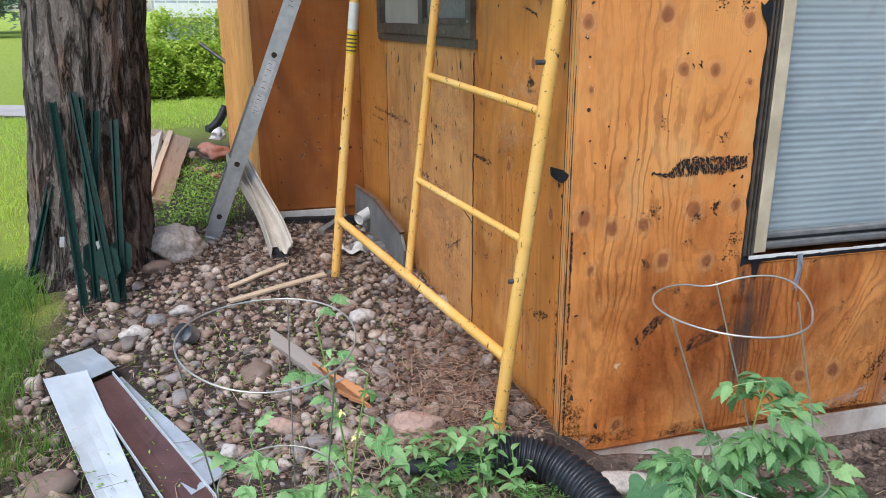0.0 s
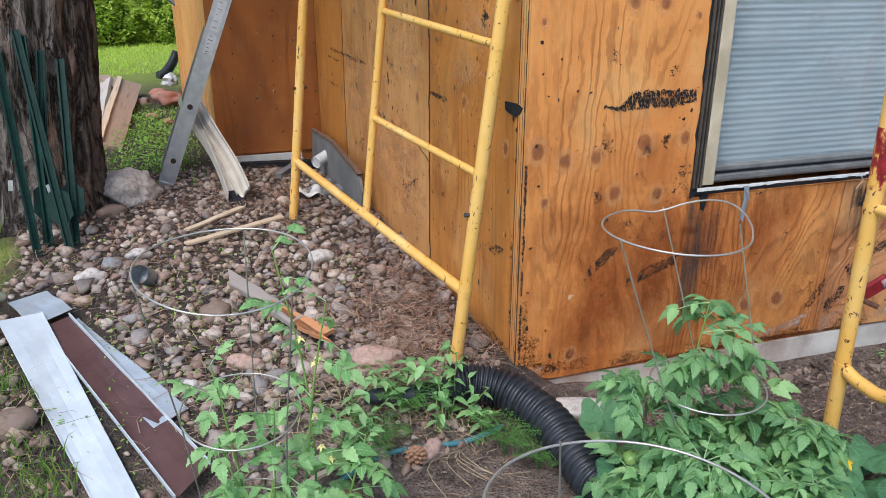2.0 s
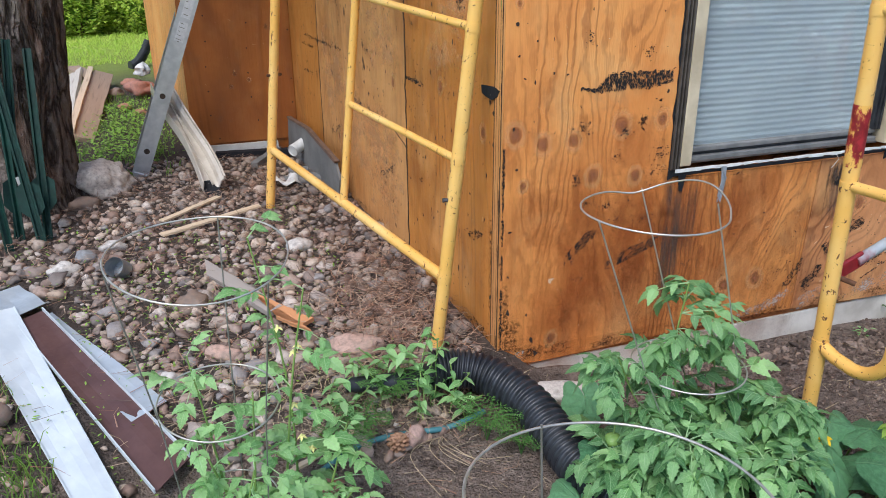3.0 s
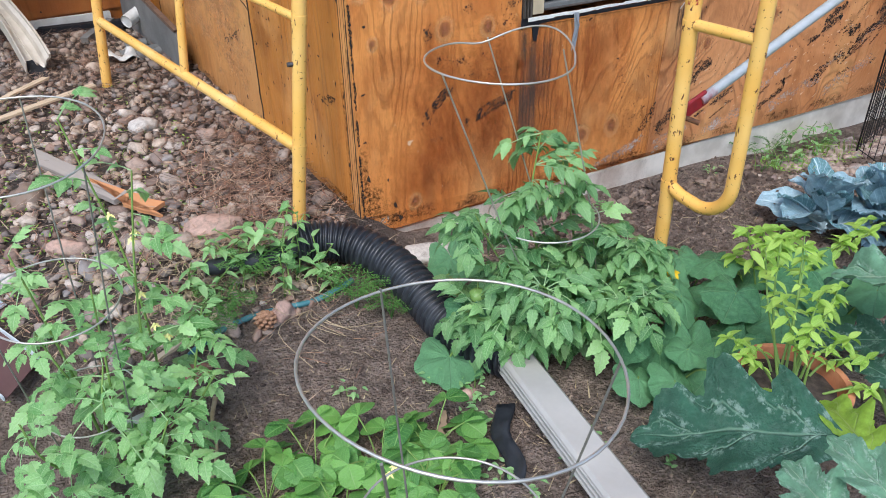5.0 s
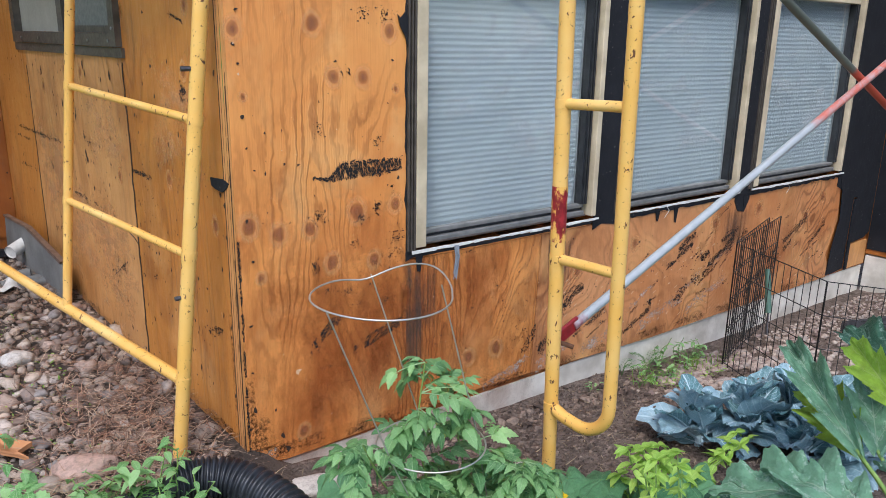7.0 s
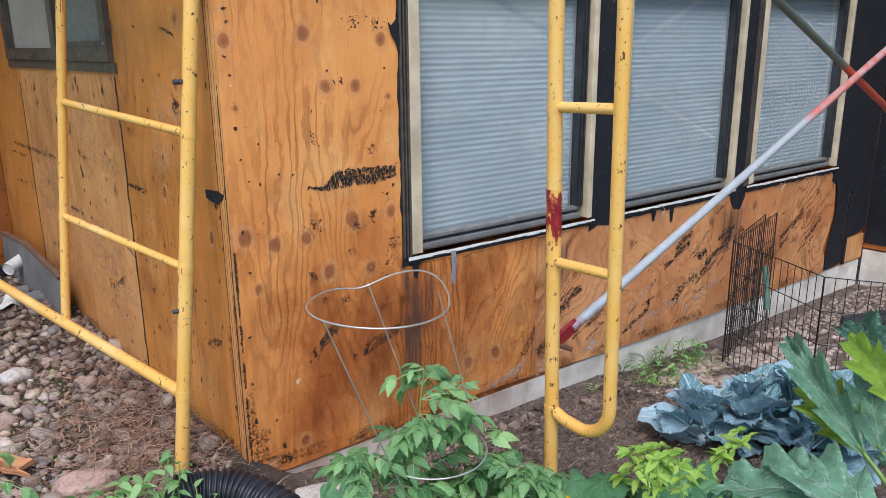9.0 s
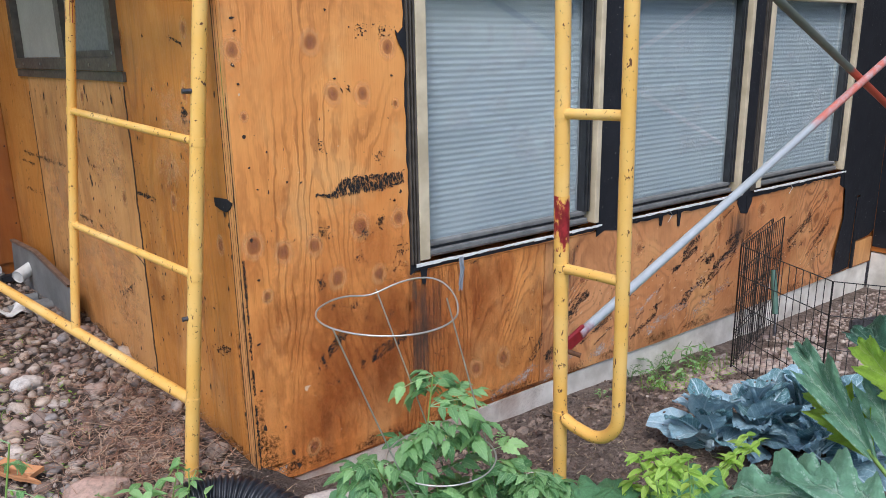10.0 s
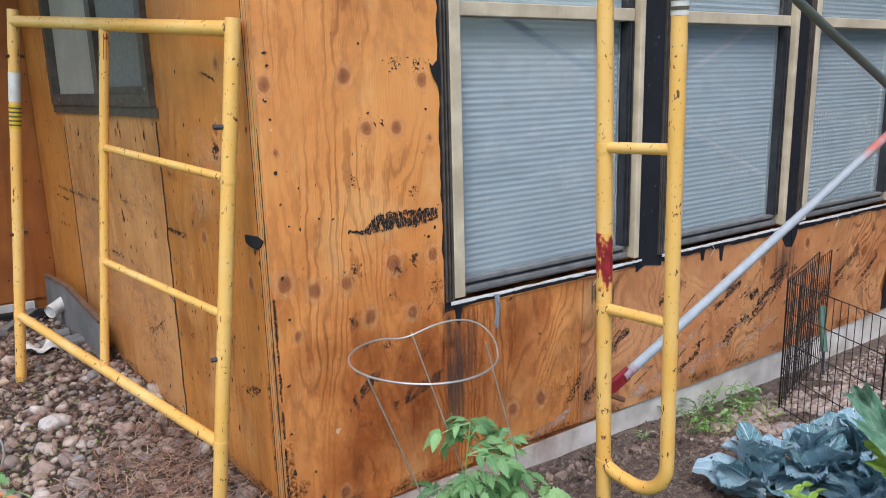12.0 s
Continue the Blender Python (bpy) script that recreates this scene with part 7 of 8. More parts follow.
def tomatoes():
    r = random.Random(81)
    base = Vector((.30, -.53, -.1))
    t = thing("tomato_plant", "bushy green tomato plant with unripe fruit", "tomato plant", "tomato plants", at=base)
    stems = [[(.30, -.53, -.1), (.27, -.55, .1), (.22, -.56, .30), (.23, -.57, .49)], [(.31, -.54, -.1), (.20, -.58, .08), (.11, -.58, .20), (.05, -.57, .33)], [(.3, -.52, -.1), (.38, -.55, .08), (.36, -.55, .24), (.31, -.56, .40)],
             [(.3, -.55, -.1), (.22, -.68, .04), (.17, -.72, .15), (.12, -.74, .20)], [(.32, -.55, -.1), (.40, -.66, .05), (.43, -.70, .15), (.44, -.72, .22)], [(.3, -.56, -.1), (.30, -.70, .03), (.33, -.80, .12), (.36, -.86, .15)],
             [(.3, -.55, -.1), (.18, -.62, -.02), (.10, -.66, .06), (.07, -.69, .10)], [(.3, -.55, -.1), (.16, -.60, .03), (.07, -.60, .07), (.01, -.57, .06)]]
    grow(t, base, stems, 350, TOM_A + TOM_B[:1], r, .085, .150, .10)
    for x, y, z, q in ((.17, -.62, .10, .027), (.205, -.66, .06, .022), (.36, -.70, .05, .030), (.39, -.72, .015, .030), (.07, -.56, .08, .022), (.24, -.66, .0, .026), (.41, -.77, -.02, .02)):
        s = Shape()
        vs, fs = BALLS[3]
        s.add([(v.x * q * (1 + .04 * math.cos(5 * math.atan2(v.y, v.x))), v.y * q * (1 + .04 * math.cos(5 * math.atan2(v.y, v.x))), v.z * q * .86) for v in vs], fs)
        ob = part("fruit", s, M_FRUIT, t, "unripe green tomato", True)
        ob.location = Vector((x, y, z)) - base
        part("calyx", Shape().tube([(0, 0, q * .8), (.004, .004, q * .8 + .03)], .002, 5), M_STEM, ob)
    for k in range(2):
        put(t, "flower", STAR, spot(Vector((.22 + r.uniform(-.06, .1), -.6, .3 + .04 * k)) - base, r.uniform(0, 6), .3, 0, 1))
    base = Vector((-.76, -.42, -.1))
    t = thing("tomato_plant", "leggy light green tomato seedlings inside a cage", "tomato plant", "tomato plants", at=base)
    stems = [[(-.70, -.40, -.1), (-.69, -.40, .12), (-.70, -.39, .36), (-.75, -.37, .66)], [(-.74, -.42, -.1), (-.72, -.44, .10), (-.69, -.43, .34), (-.65, -.42, .55)], [(-.82, -.44, -.1), (-.84, -.46, .05), (-.88, -.45, .18), (-.90, -.43, .26)],
             [(-.78, -.48, -.1), (-.80, -.55, .03), (-.82, -.58, .14), (-.80, -.58, .24)], [(-.70, -.46, -.1), (-.66, -.54, .0), (-.63, -.56, .07), (-.60, -.57, .12)], [(-.85, -.5, -.1), (-.92, -.58, .02), (-.95, -.62, .12), (-.96, -.62, .20)],
             [(-.76, -.5, -.1), (-.74, -.62, -.01), (-.74, -.66, .07), (-.72, -.68, .14)], [(-.86, -.5, -.1), (-.90, -.66, .0), (-.93, -.74, .08), (-.93, -.76, .13)],
             [(-.84, -.44, -.1), (-.86, -.42, .12), (-.88, -.40, .28), (-.90, -.39, .42)], [(-.68, -.46, -.1), (-.63, -.46, .04), (-.60, -.46, .15), (-.58, -.46, .22)], [(-.80, -.46, -.1), (-.80, -.50, .08), (-.79, -.50, .22), (-.78, -.48, .36)]]
    grow(t, base, stems, 120, TOM_B, r, .070, .135, .2)
    for x, y, z in ((-.70, -.39, .40), (-.69, -.40, .42), (-.71, -.41, .28), (-.70, -.42, .20), (-.68, -.43, .17), (-.73, -.4, .47)):
        put(t, "flower", STAR, spot(Vector((x + .02, y - .02, z)) - base, r.uniform(0, 6), .2, 0, 1.1))


tomatoes()


def rim_squash(a):
    """Five blunt points, a notch at the stalk."""
    return (.80 + .15 * abs(math.cos(a * 2.5)) ** 2 + .03 * (abs((a * 8) % 2 - 1) - .5)) * (1 - .55 * math.exp(-((abs(a) - math.pi) / .28) ** 2))


def broad(rim, m_, k, cup, wave, n=72, fold=0.0):
    s = Shape()
    radial_leaf(s, ID, 1.0, rim, n, 8, cup, wave, k, fold)
    return mesh("leaf", s, m_, True)


SQUASH = [broad(rim_squash, M_SQUASH, k, .16 + .05 * k, .07) for k in range(4)]


def zucchini_shader(name, a, b, vein, silver, glow):
    """Rough leaf with pale ribs and silver blotches that keep to the ribs."""
    q = Mat(name, .48, 0, .4)
    v = q.coord()
    uv = q.coord(which="UV")
    u, w = q.axis(uv, 0), q.math("ABSOLUTE", q.axis(uv, 1))
    c = q.mix(q.random(), a, b)
    c = q.mix(q.math("MULTIPLY", q.ramp(q.noise(v, 9, 5, .65), (.40, 0.0), (.68, 1.0)), .55), c, tuple(k * 1.55 for k in b))
    side = q.math("SINE", q.math("SUBTRACT", q.math("MULTIPLY", u, 21.0), q.math("MULTIPLY", w, 6.5)))
    rib = q.math("MAXIMUM", q.ramp(w, (.012, 1.0), (.045, 0.0)), q.math("MULTIPLY", q.ramp(side, (.965, 0.0), (1.0, .8)), q.ramp(w, (.5, 1.0), (.95, .1))))
    blot = q.math("MULTIPLY", q.ramp(q.noise(v, 24, 4, .68), (.50, 0.0), (.60, 1.0)), q.ramp(side, (-.1, .12), (.75, 1.0)))
    c = q.mix(q.math("MULTIPLY", blot, .6), c, silver)
    c = q.mix(q.math("MULTIPLY", rib, .75), c, vein)
    q.color(c)
    q.bump(q.math("SUBTRACT", q.noise(v, 46, 5, .65), rib), .6, .02)
    t, mx = q.n.new("ShaderNodeBsdfTranslucent"), q.n.new("ShaderNodeMixShader")
    q.l.new(c, t.inputs["Color"])
    mx.inputs[0].default_value = glow
    q.l.new(q.b.outputs[0], mx.inputs[1]), q.l.new(t.outputs[0], mx.inputs[2])
    q.l.new(mx.outputs[0], q.n["Material Output"].inputs["Surface"])
    return q.m


M_ZUCCHINI = zucchini_shader("zucchini_leaf", (.020, .076, .048), (.036, .112, .068), (.19, .33, .23), (.33, .46, .39), .12)
M_ZUC_LIGHT = zucchini_shader("young_zucchini_leaf", (.095, .235, .145), (.17, .34, .215), (.40, .56, .40), (.50, .63, .54), .16)
M_ZUC_UNDER = zucchini_shader("zucchini_underside", (.27, .46, .05), (.36, .55, .08), (.48, .62, .20), (.40, .58, .14), .45)


def lobed_leaf(seed, m_, nu=66, nv=14):
    """A zucchini leaf one unit long: lobes that sweep to the tip, uneven teeth, folded along its rib, puckered between the veins."""
    r = random.Random(seed)
    off = Vector((seed * .71, seed * .37, 2))
    vs, uvs, fs = [], [], []
    shift = (r.uniform(0, .3), r.uniform(0, .3))
    for i in range(nu + 1):
        u = i / nu
        body = .36 * math.sin(math.pi * min(1, u * .985 + .012) ** .72) ** .8
        for j in range(nv + 1):
            v = 2 * j / nv - 1
            f = (u * 3.2 + shift[v > 0]) % 1
            lobe = .56 + .44 * (f / .72 if f < .72 else (1 - f) / .28)
            g = (u * 15 + 3 * shift[v > 0] + .4 * math.sin(u * 23)) % 1
            half = body * (lobe + .13 * (g if g < .75 else (1 - g) * 3) - .05)
            x = u + .20 * abs(v) ** 1.3 * (half / .36) - .10 * abs(v) * (1 - u)
            y = v * half
            z = .42 * abs(y) - .34 * u * u + .07 * abs(v) * math.sin(u * 20 + seed) * half / .3 + .05 * noise.noise(Vector((u * 4, v * 2, 0)) + off) + .016 * noise.noise(Vector((u * 13, v * 6, 4)) + off)
            vs.append((x, y, z))
            uvs.append((u, v))
    for i in range(nu):
        for j in range(nv):
            k = i * (nv + 1) + j
            fs.append((k, k + nv + 1, k + nv + 2, k + 1))
    s = Shape()
    s.add(vs, fs, uvs)
    return mesh("leaf", s, m_, True)


ZUC = {m_: [lobed_leaf(10 + k, m_) for k in range(4)] for m_ in (M_ZUCCHINI, M_ZUC_LIGHT, M_ZUC_UNDER)}


def facing(pos, tip, normal, k, slim=1.0):
    """A pose whose x runs to the tip and whose z looks along the normal."""
    z = Vector(normal).normalized()
    x = Vector(tip)
    x = (x - z * x.dot(z)).normalized()
    y = z.cross(x)
    y = y * slim
    return Matrix(((x.x * k, y.x * k, z.x * k, pos[0]), (x.y * k, y.y * k, z.y * k, pos[1]), (x.z * k, y.z * k, z.z * k, pos[2]), (0, 0, 0, 1)))


def vines():
    r = random.Random(91)
    base = Vector((.55, -.80, -.1))
    t = thing("cucumber_vine", "sprawling cucumber vine with broad rough leaves", "vine", at=base)
    for x, y, z, q in ((.74, -.73, .06, .085), (.64, -.89, .08, .08), (.545, -.80, .05, .075), (.40, -.88, .0, .085), (.47, -.92, .01, .075), (.49, -.60, .09, .085), (-.035, -.60, -.05, .09), (.04, -.57, .05, .06), (.09, -.62, .07, .06), (.17, -.26, .0, .07), (.13, -.30, -.03, .06), (.60, -.70, .04, .07),
                       (.83, -.80, .04, .08), (.88, -.92, .05, .085), (.70, -.98, .05, .08), (.56, -.98, .02, .075), (.43, -.74, .02, .07), (.36, -.98, -.02, .075), (.46, -1.0, -.02, .07), (.98, -.86, .06, .075), (.80, -1.03, .10, .08), (.93, -1.08, .10, .09), (.30, -.92, -.03, .07), (.38, -.66, .06, .07),
                       (.42, -.95, .03, .06), (.33, -.84, .02, .06), (.52, -.70, .07, .06), (.80, -.95, .08, .07), (.68, -.66, .05, .06), (.90, -1.0, .0, .07), (.55, -.62, .03, .065), (.66, -.80, .02, .08), (.74, -.88, .0, .08), (.50, -.86, -.03, .075), (.62, -.94, -.02, .08), (.10, -.42, -.05, .05), (.76, -.64, -.02, .05)):
        p = Vector((x, y, z)) - base
        yaw = math.atan2(-1.84 - y, -.8 - x) + r.uniform(-.8, .8)
        put(t, "leaf", SQUASH[r.randrange(4)], spot(p, yaw, r.uniform(-.85, -.15), r.uniform(-.45, .45), q * r.uniform(.85, 1.25)))
        g = Vector((x + r.uniform(-.06, .06), y + r.uniform(0, .08), ground_z(x, y))) - base
        part("leaf_stalk", Shape().tube(smooth_path([g, (g + p) / 2 + Vector((.01, 0, .03)), p], 6), .0026, 6), M_STEM, t, smooth=True)
    for x, y, z in ((.545, -.765, .105), (.56, -.74, .09)):
        put(t, "flower", BLOOM, spot(Vector((x, y, z)) - base, 1, .5, 0, .9))
    dark, light, under = M_ZUCCHINI, M_ZUC_LIGHT, M_ZUC_UNDER
    for b, leaves in (((.62, -1.42, -.1), ((.375, -1.352, .11, .37, (-.232, .243, -.04), (-.22, -.2, 1), 1.1, dark), (.09, -1.56, .23, .16, (.03, .15, .02), (-.5, -.2, .9), 1.0, light), (.17, -1.585, .26, .16, (.02, .16, .03), (-.5, -.3, .9), .9, light), (-.02, -1.58, .19, .13, (-.05, .12, .0), (-.4, -.2, 1), 1.0, light),
                                           (.40, -1.42, .11, .17, (.06, .14, .0), (-.3, -.1, 1), 1.0, under), (.86, -1.22, .06, .17, (-.12, .13, -.02), (-.4, -.4, .8), 1.0, dark), (1.0, -1.08, .08, .17, (-.15, .12, .0), (-.4, -.4, .8), 1.0, dark), (.95, -1.18, .10, .15, (-.05, -.15, .03), (-.3, -.4, .8), 1.0, under), (.70, -1.34, .06, .16, (-.02, .15, .02), (-.4, -.3, .9), 1.0, dark), (.80, -1.10, .02, .18, (-.15, .10, .0), (-.3, -.3, 1), 1.0, dark))),
                      ((1.16, -1.46, -.1), ((1.149, -1.215, .25, .41, (.136, .307, .203), (-.75, -.1, .6), .40, light), (1.20, -1.196, .222, .30, (.06, .19, .12), (-.7, .05, .65), .8, under), (1.19, -1.25, .25, .29, (.25, .15, .11), (-.55, -.1, .8), .7, light), (1.298, -1.289, .394, .33, (.119, .264, .12), (-.6, -.1, .75), .9, dark),
                                            (1.139, -1.309, .404, .26, (.133, .209, .094), (-.8, 0, .5), .6, under), (.797, -1.33, .285, .28, (-.076, .269, -.03), (-.35, -.1, 1), .95, light), (.769, -1.40, .30, .27, (.069, .262, -.02), (-.35, -.1, 1), .95, light), (.822, -1.47, .36, .16, (.089, .12, .02), (-.3, -.1, 1), .6, light)))):
        base = Vector(b)
        t = thing("zucchini_plant", "zucchini plant with large silver-mottled lobed leaves", "squash plant", "zucchini plants", at=base)
        for x, y, z, q, tip, nrm, slim, m_ in leaves:
            p = Vector((x, y, z)) - base
            put(t, "leaf", ZUC[m_][r.randrange(4)], facing(p, tip, nrm, q, slim))
            part("leaf_stalk", Shape().tube(smooth_path([Vector((0, 0, 0)), p * .5 + Vector((0, 0, .05)), p], 8), [.009 - .0005 * i for i in range(9)], 8), M_STEM, t, smooth=True)


vines()


def waxy_leaf(s, width, seed, nu=28, nv=16):
    """A spoon-shaped leaf one unit long: stout rib, rounded blade, wavy rim, a few holes."""
    r = random.Random(seed)
    off = Vector((seed * .37, seed * .11, 0))
    vs, uvs, fs = [], [], []
    for i in range(nu + 1):
        u = i / nu
        k = min(1, max(0, (u - .16) / .84))
        half = .022 + width * .5 * math.sin(math.pi * min(1, k * .93 + .02) ** .85) ** .62 * (k > 0) * (1 + .09 * noise.noise(Vector((u * 8, 0, 5)) + off))
        for j in range(nv + 1):
            v = 2 * j / nv - 1
            x = u + .05 * v * v * (1 - u)
            z = .26 * half * v * v + .22 * u * u - .40 * u ** 3 + abs(v) ** 2.5 * .045 * math.sin(u * 19 + seed + 2.5 * v) * k + .07 * k * noise.noise(Vector((u * 5, v * 3, 1)) + off) + .022 * k * noise.noise(Vector((u * 13, v * 7, 6)) + off)
            vs.append((x, v * half, z))
            uvs.append((u, v))
    gone = {(r.randrange(8, nu - 1), r.randrange(1, nv - 1)) for _ in range(4)}
    for i in range(nu):
        for j in range(nv):
            if (i, j) not in gone:
                k = i * (nv + 1) + j
                fs.append((k, k + nv + 1, k + nv + 2, k + 1))
    s.add(vs, fs, uvs)
    s.tube([(u, 0, .22 * u * u - .40 * u ** 3 - .006) for u in (0, .15, .3, .45, .6)], [.028, .024, .018, .012, .006], 7)


def cabbage():
    r = random.Random(95)
    waxy = []
    for k in range(7):
        s = Shape()
        waxy_leaf(s, .50 + .09 * (k % 3), 300 + k)
        waxy.append(mesh("leaf", s, M_KALE, True))
    for n_, (bx, by, sc) in enumerate(((1.40, -.62, .90), (1.56, -.70, .96), (1.72, -.78, .98), (1.60, -.90, .84), (1.86, -.84, .95), (1.72, -1.0, .82))):
        base = Vector((bx, by, ground_z(bx, by)))
        t = thing("cabbage_plant", "blue-green cabbage plant with holed waxy leaves", "cabbage", "cabbage plants", at=base)
        part("stump", Shape().tube([(0, 0, -.02), (0, 0, .08)], .012, 8), M_KALE, t)
        for k in range(21):
            f = k / 21
            put(t, "leaf", waxy[(k * 3 + n_) % 7], spot(Vector((r.uniform(-.03, .03), r.uniform(-.03, .03), .01 + .08 * f)), k * 2.4 + n_ + r.uniform(-.4, .4), .25 + 1.05 * f + r.uniform(-.25, .25), r.uniform(-.6, .6), sc * (.225 - .03 * f) * r.uniform(.7, 1.12)))


cabbage()


def pot_plant():
    r = random.Random(97)
    c = Vector((.51, -1.165, -.152))
    t = thing("flower_pot", "terracotta pot filled with dark soil", "pot", at=c)
    prof = ((.085, 0), (.112, .17), (.126, .17), (.130, .21), (.116, .21), (.108, .175), (.10, .17))
    s, n = Shape(), 40
    for rad, z in prof:
        for j in range(n):
            a = 2 * math.pi * j / n
            s.v.append((rad * math.cos(a), rad * math.sin(a), z))
    for i in range(len(prof) - 1):
        for j in range(n):
            s.f.append((i * n + j, i * n + (j + 1) % n, (i + 1) * n + (j + 1) % n, (i + 1) * n + j))
    s.f.append(tuple(reversed(range(n))))
    part("pot_wall", s, M_TERRA, t, smooth=False)
    part("potting_soil", Shape().lump((0, 0, .182), (.106, .106, .02), 4, .15, 3), M_POTSOIL, t, smooth=True)
    lbl = solid("plant_label", Shape().box((-.009, -.0012, -.035), (.009, .0012, .035), pose(0, 0, 0, 50, 0, 40), .001), M_WHITE, "white plastic plant label stuck in the pot", "label")
    lbl.location = c + Vector((-.05, -.02, .205))
    base = c + Vector((0, 0, .18))
    t = thing("basil_plant", "bright yellow-green basil growing in the pot", "basil", "basil plants", at=base)
    oval = []
    for k in range(3):
        s = Shape()
        strip_leaf(s, ID, 1.0, .44, 7, lambda q: math.sin(math.pi * min(1, q * .95 + .04) ** .75), .35, .5, .03, .02, 400 + k)
        oval.append(mesh("leaf", s, M_BASIL, True))

    def shoots(t, base, spec, lmax):
        for (fx, fy), (tx, ty, tz) in spec:
            a, b = Vector((fx, fy, 0)), Vector((tx, ty, tz))
            path = smooth_path([a, a.lerp(b, .5) + Vector((r.uniform(-.02, .02), r.uniform(-.02, .02), .02)), b], 10)
            part("stem", Shape().tube(path, [.0036 - .0002 * i for i in range(11)], 6), M_STEM, t, smooth=True)
            for k in (5, 6, 7, 8, 8, 9, 9, 10, 10, 10):
                for sg in (0, math.pi):
                    put(t, "leaf", oval[r.randrange(3)], spot(path[k], k * 1.57 + sg + r.uniform(-.3, .3), r.uniform(-.5, .5), r.uniform(-.4, .4), lmax * r.uniform(.4, 1.0)))
    shoots(t, base, (((-.02, .01), (-.05, .08, .37)), ((.0, -.01), (-.09, .02, .27)), ((.01, .02), (.06, .10, .34)), ((.03, 0), (.13, .03, .22)), ((-.01, .0), (.01, .15, .30)), ((.02, -.02), (.08, -.05, .15)), ((-.03, .0), (-.13, .05, .12)), ((-.03, -.02), (-.15, .0, .03)), ((.02, -.04), (.10, -.12, .05)), ((.05, 0), (.17, -.06, .06)), ((0, .04), (-.06, .14, .08)), ((0, .03), (.15, .14, .26)), ((.01, 0), (.19, .06, .13)), ((0, 0), (-.02, -.02, .2)), ((0, 0), (.05, .02, .24))), .047)
    base = Vector((.84, -.84, -.1))
    t = thing("basil_plant", "bright yellow-green basil growing among cabbage", "basil", "basil plants", at=base)
    shoots(t, base, (((0, 0), (-.12, .02, .31)), ((.02, 0), (-.02, -.02, .28)), ((.0, .02), (-.06, .08, .18)), ((.05, 0), (.10, -.06, .20)), ((.05, .02), (.36, -.06, .22)), ((.05, 0), (.30, -.02, .18)), ((-.03, -.02), (-.12, -.05, .12)), ((0, 0), (-.05, .02, .29)), ((0, 0), (.04, .03, .26)), ((.02, 0), (.1, .02, .22)), ((.05, 0), (.40, .0, .2))), .062)


pot_plant()


def strawberries():
    r = random.Random(99)
    tri = []
    for k in range(4):
        s = Shape()
        for a in (-1.25, 0, 1.25):
            m = Euler((r.uniform(-.2, .2), .1, a)).to_matrix().to_4x4()
            strip_leaf(s, m, 1.0, 1.08, 22, lambda q: math.sqrt(max(.01, 1 - (q * 1.94 - .97) ** 2)) * (1 - .75 * math.exp(-q * 7)), .18, .5, .045, .01, 500 + k)
        tri.append(mesh("leaf", s, M_STRAWB, False))
    for cx, cy in ((-.58, -.76), (-.46, -.74), (-.33, -.80), (-.26, -.93), (-.22, -.83), (-.36, -.97), (-.47, -.92), (-.62, -.90)):
        base = Vector((cx, cy, ground_z(cx, cy)))
        t = thing("strawberry_plant", "low strawberry plant with toothed green leaves", "strawberry", "strawberry plants", at=base)
        for k in range(9):
            a = k * 2.4 + r.uniform(-.3, .3)
            q = r.uniform(.03, .105)
            p = Vector((math.cos(a) * q, math.sin(a) * q, r.uniform(.03, .09)))
            put(t, "leaf", tri[k % 4], spot(p, a + r.uniform(-.4, .4), r.uniform(-.45, .25), r.uniform(-.4, .4), r.uniform(.045, .07)))
            part("leaf_stalk", Shape().tube(smooth_path([Vector((0, 0, -.01)), p * .5 + Vector((0, 0, .015)), p], 5), .0016, 5), M_STEM, t)
    for x, y, z in ((-.36, -.93, .05), (-.38, -.95, .06)):
        ob = solid("fallen_flower", STAR, None, "pale yellow fallen tomato flower", "flower", "fallen flowers")
        ob.location = (x, y, z)


strawberries()


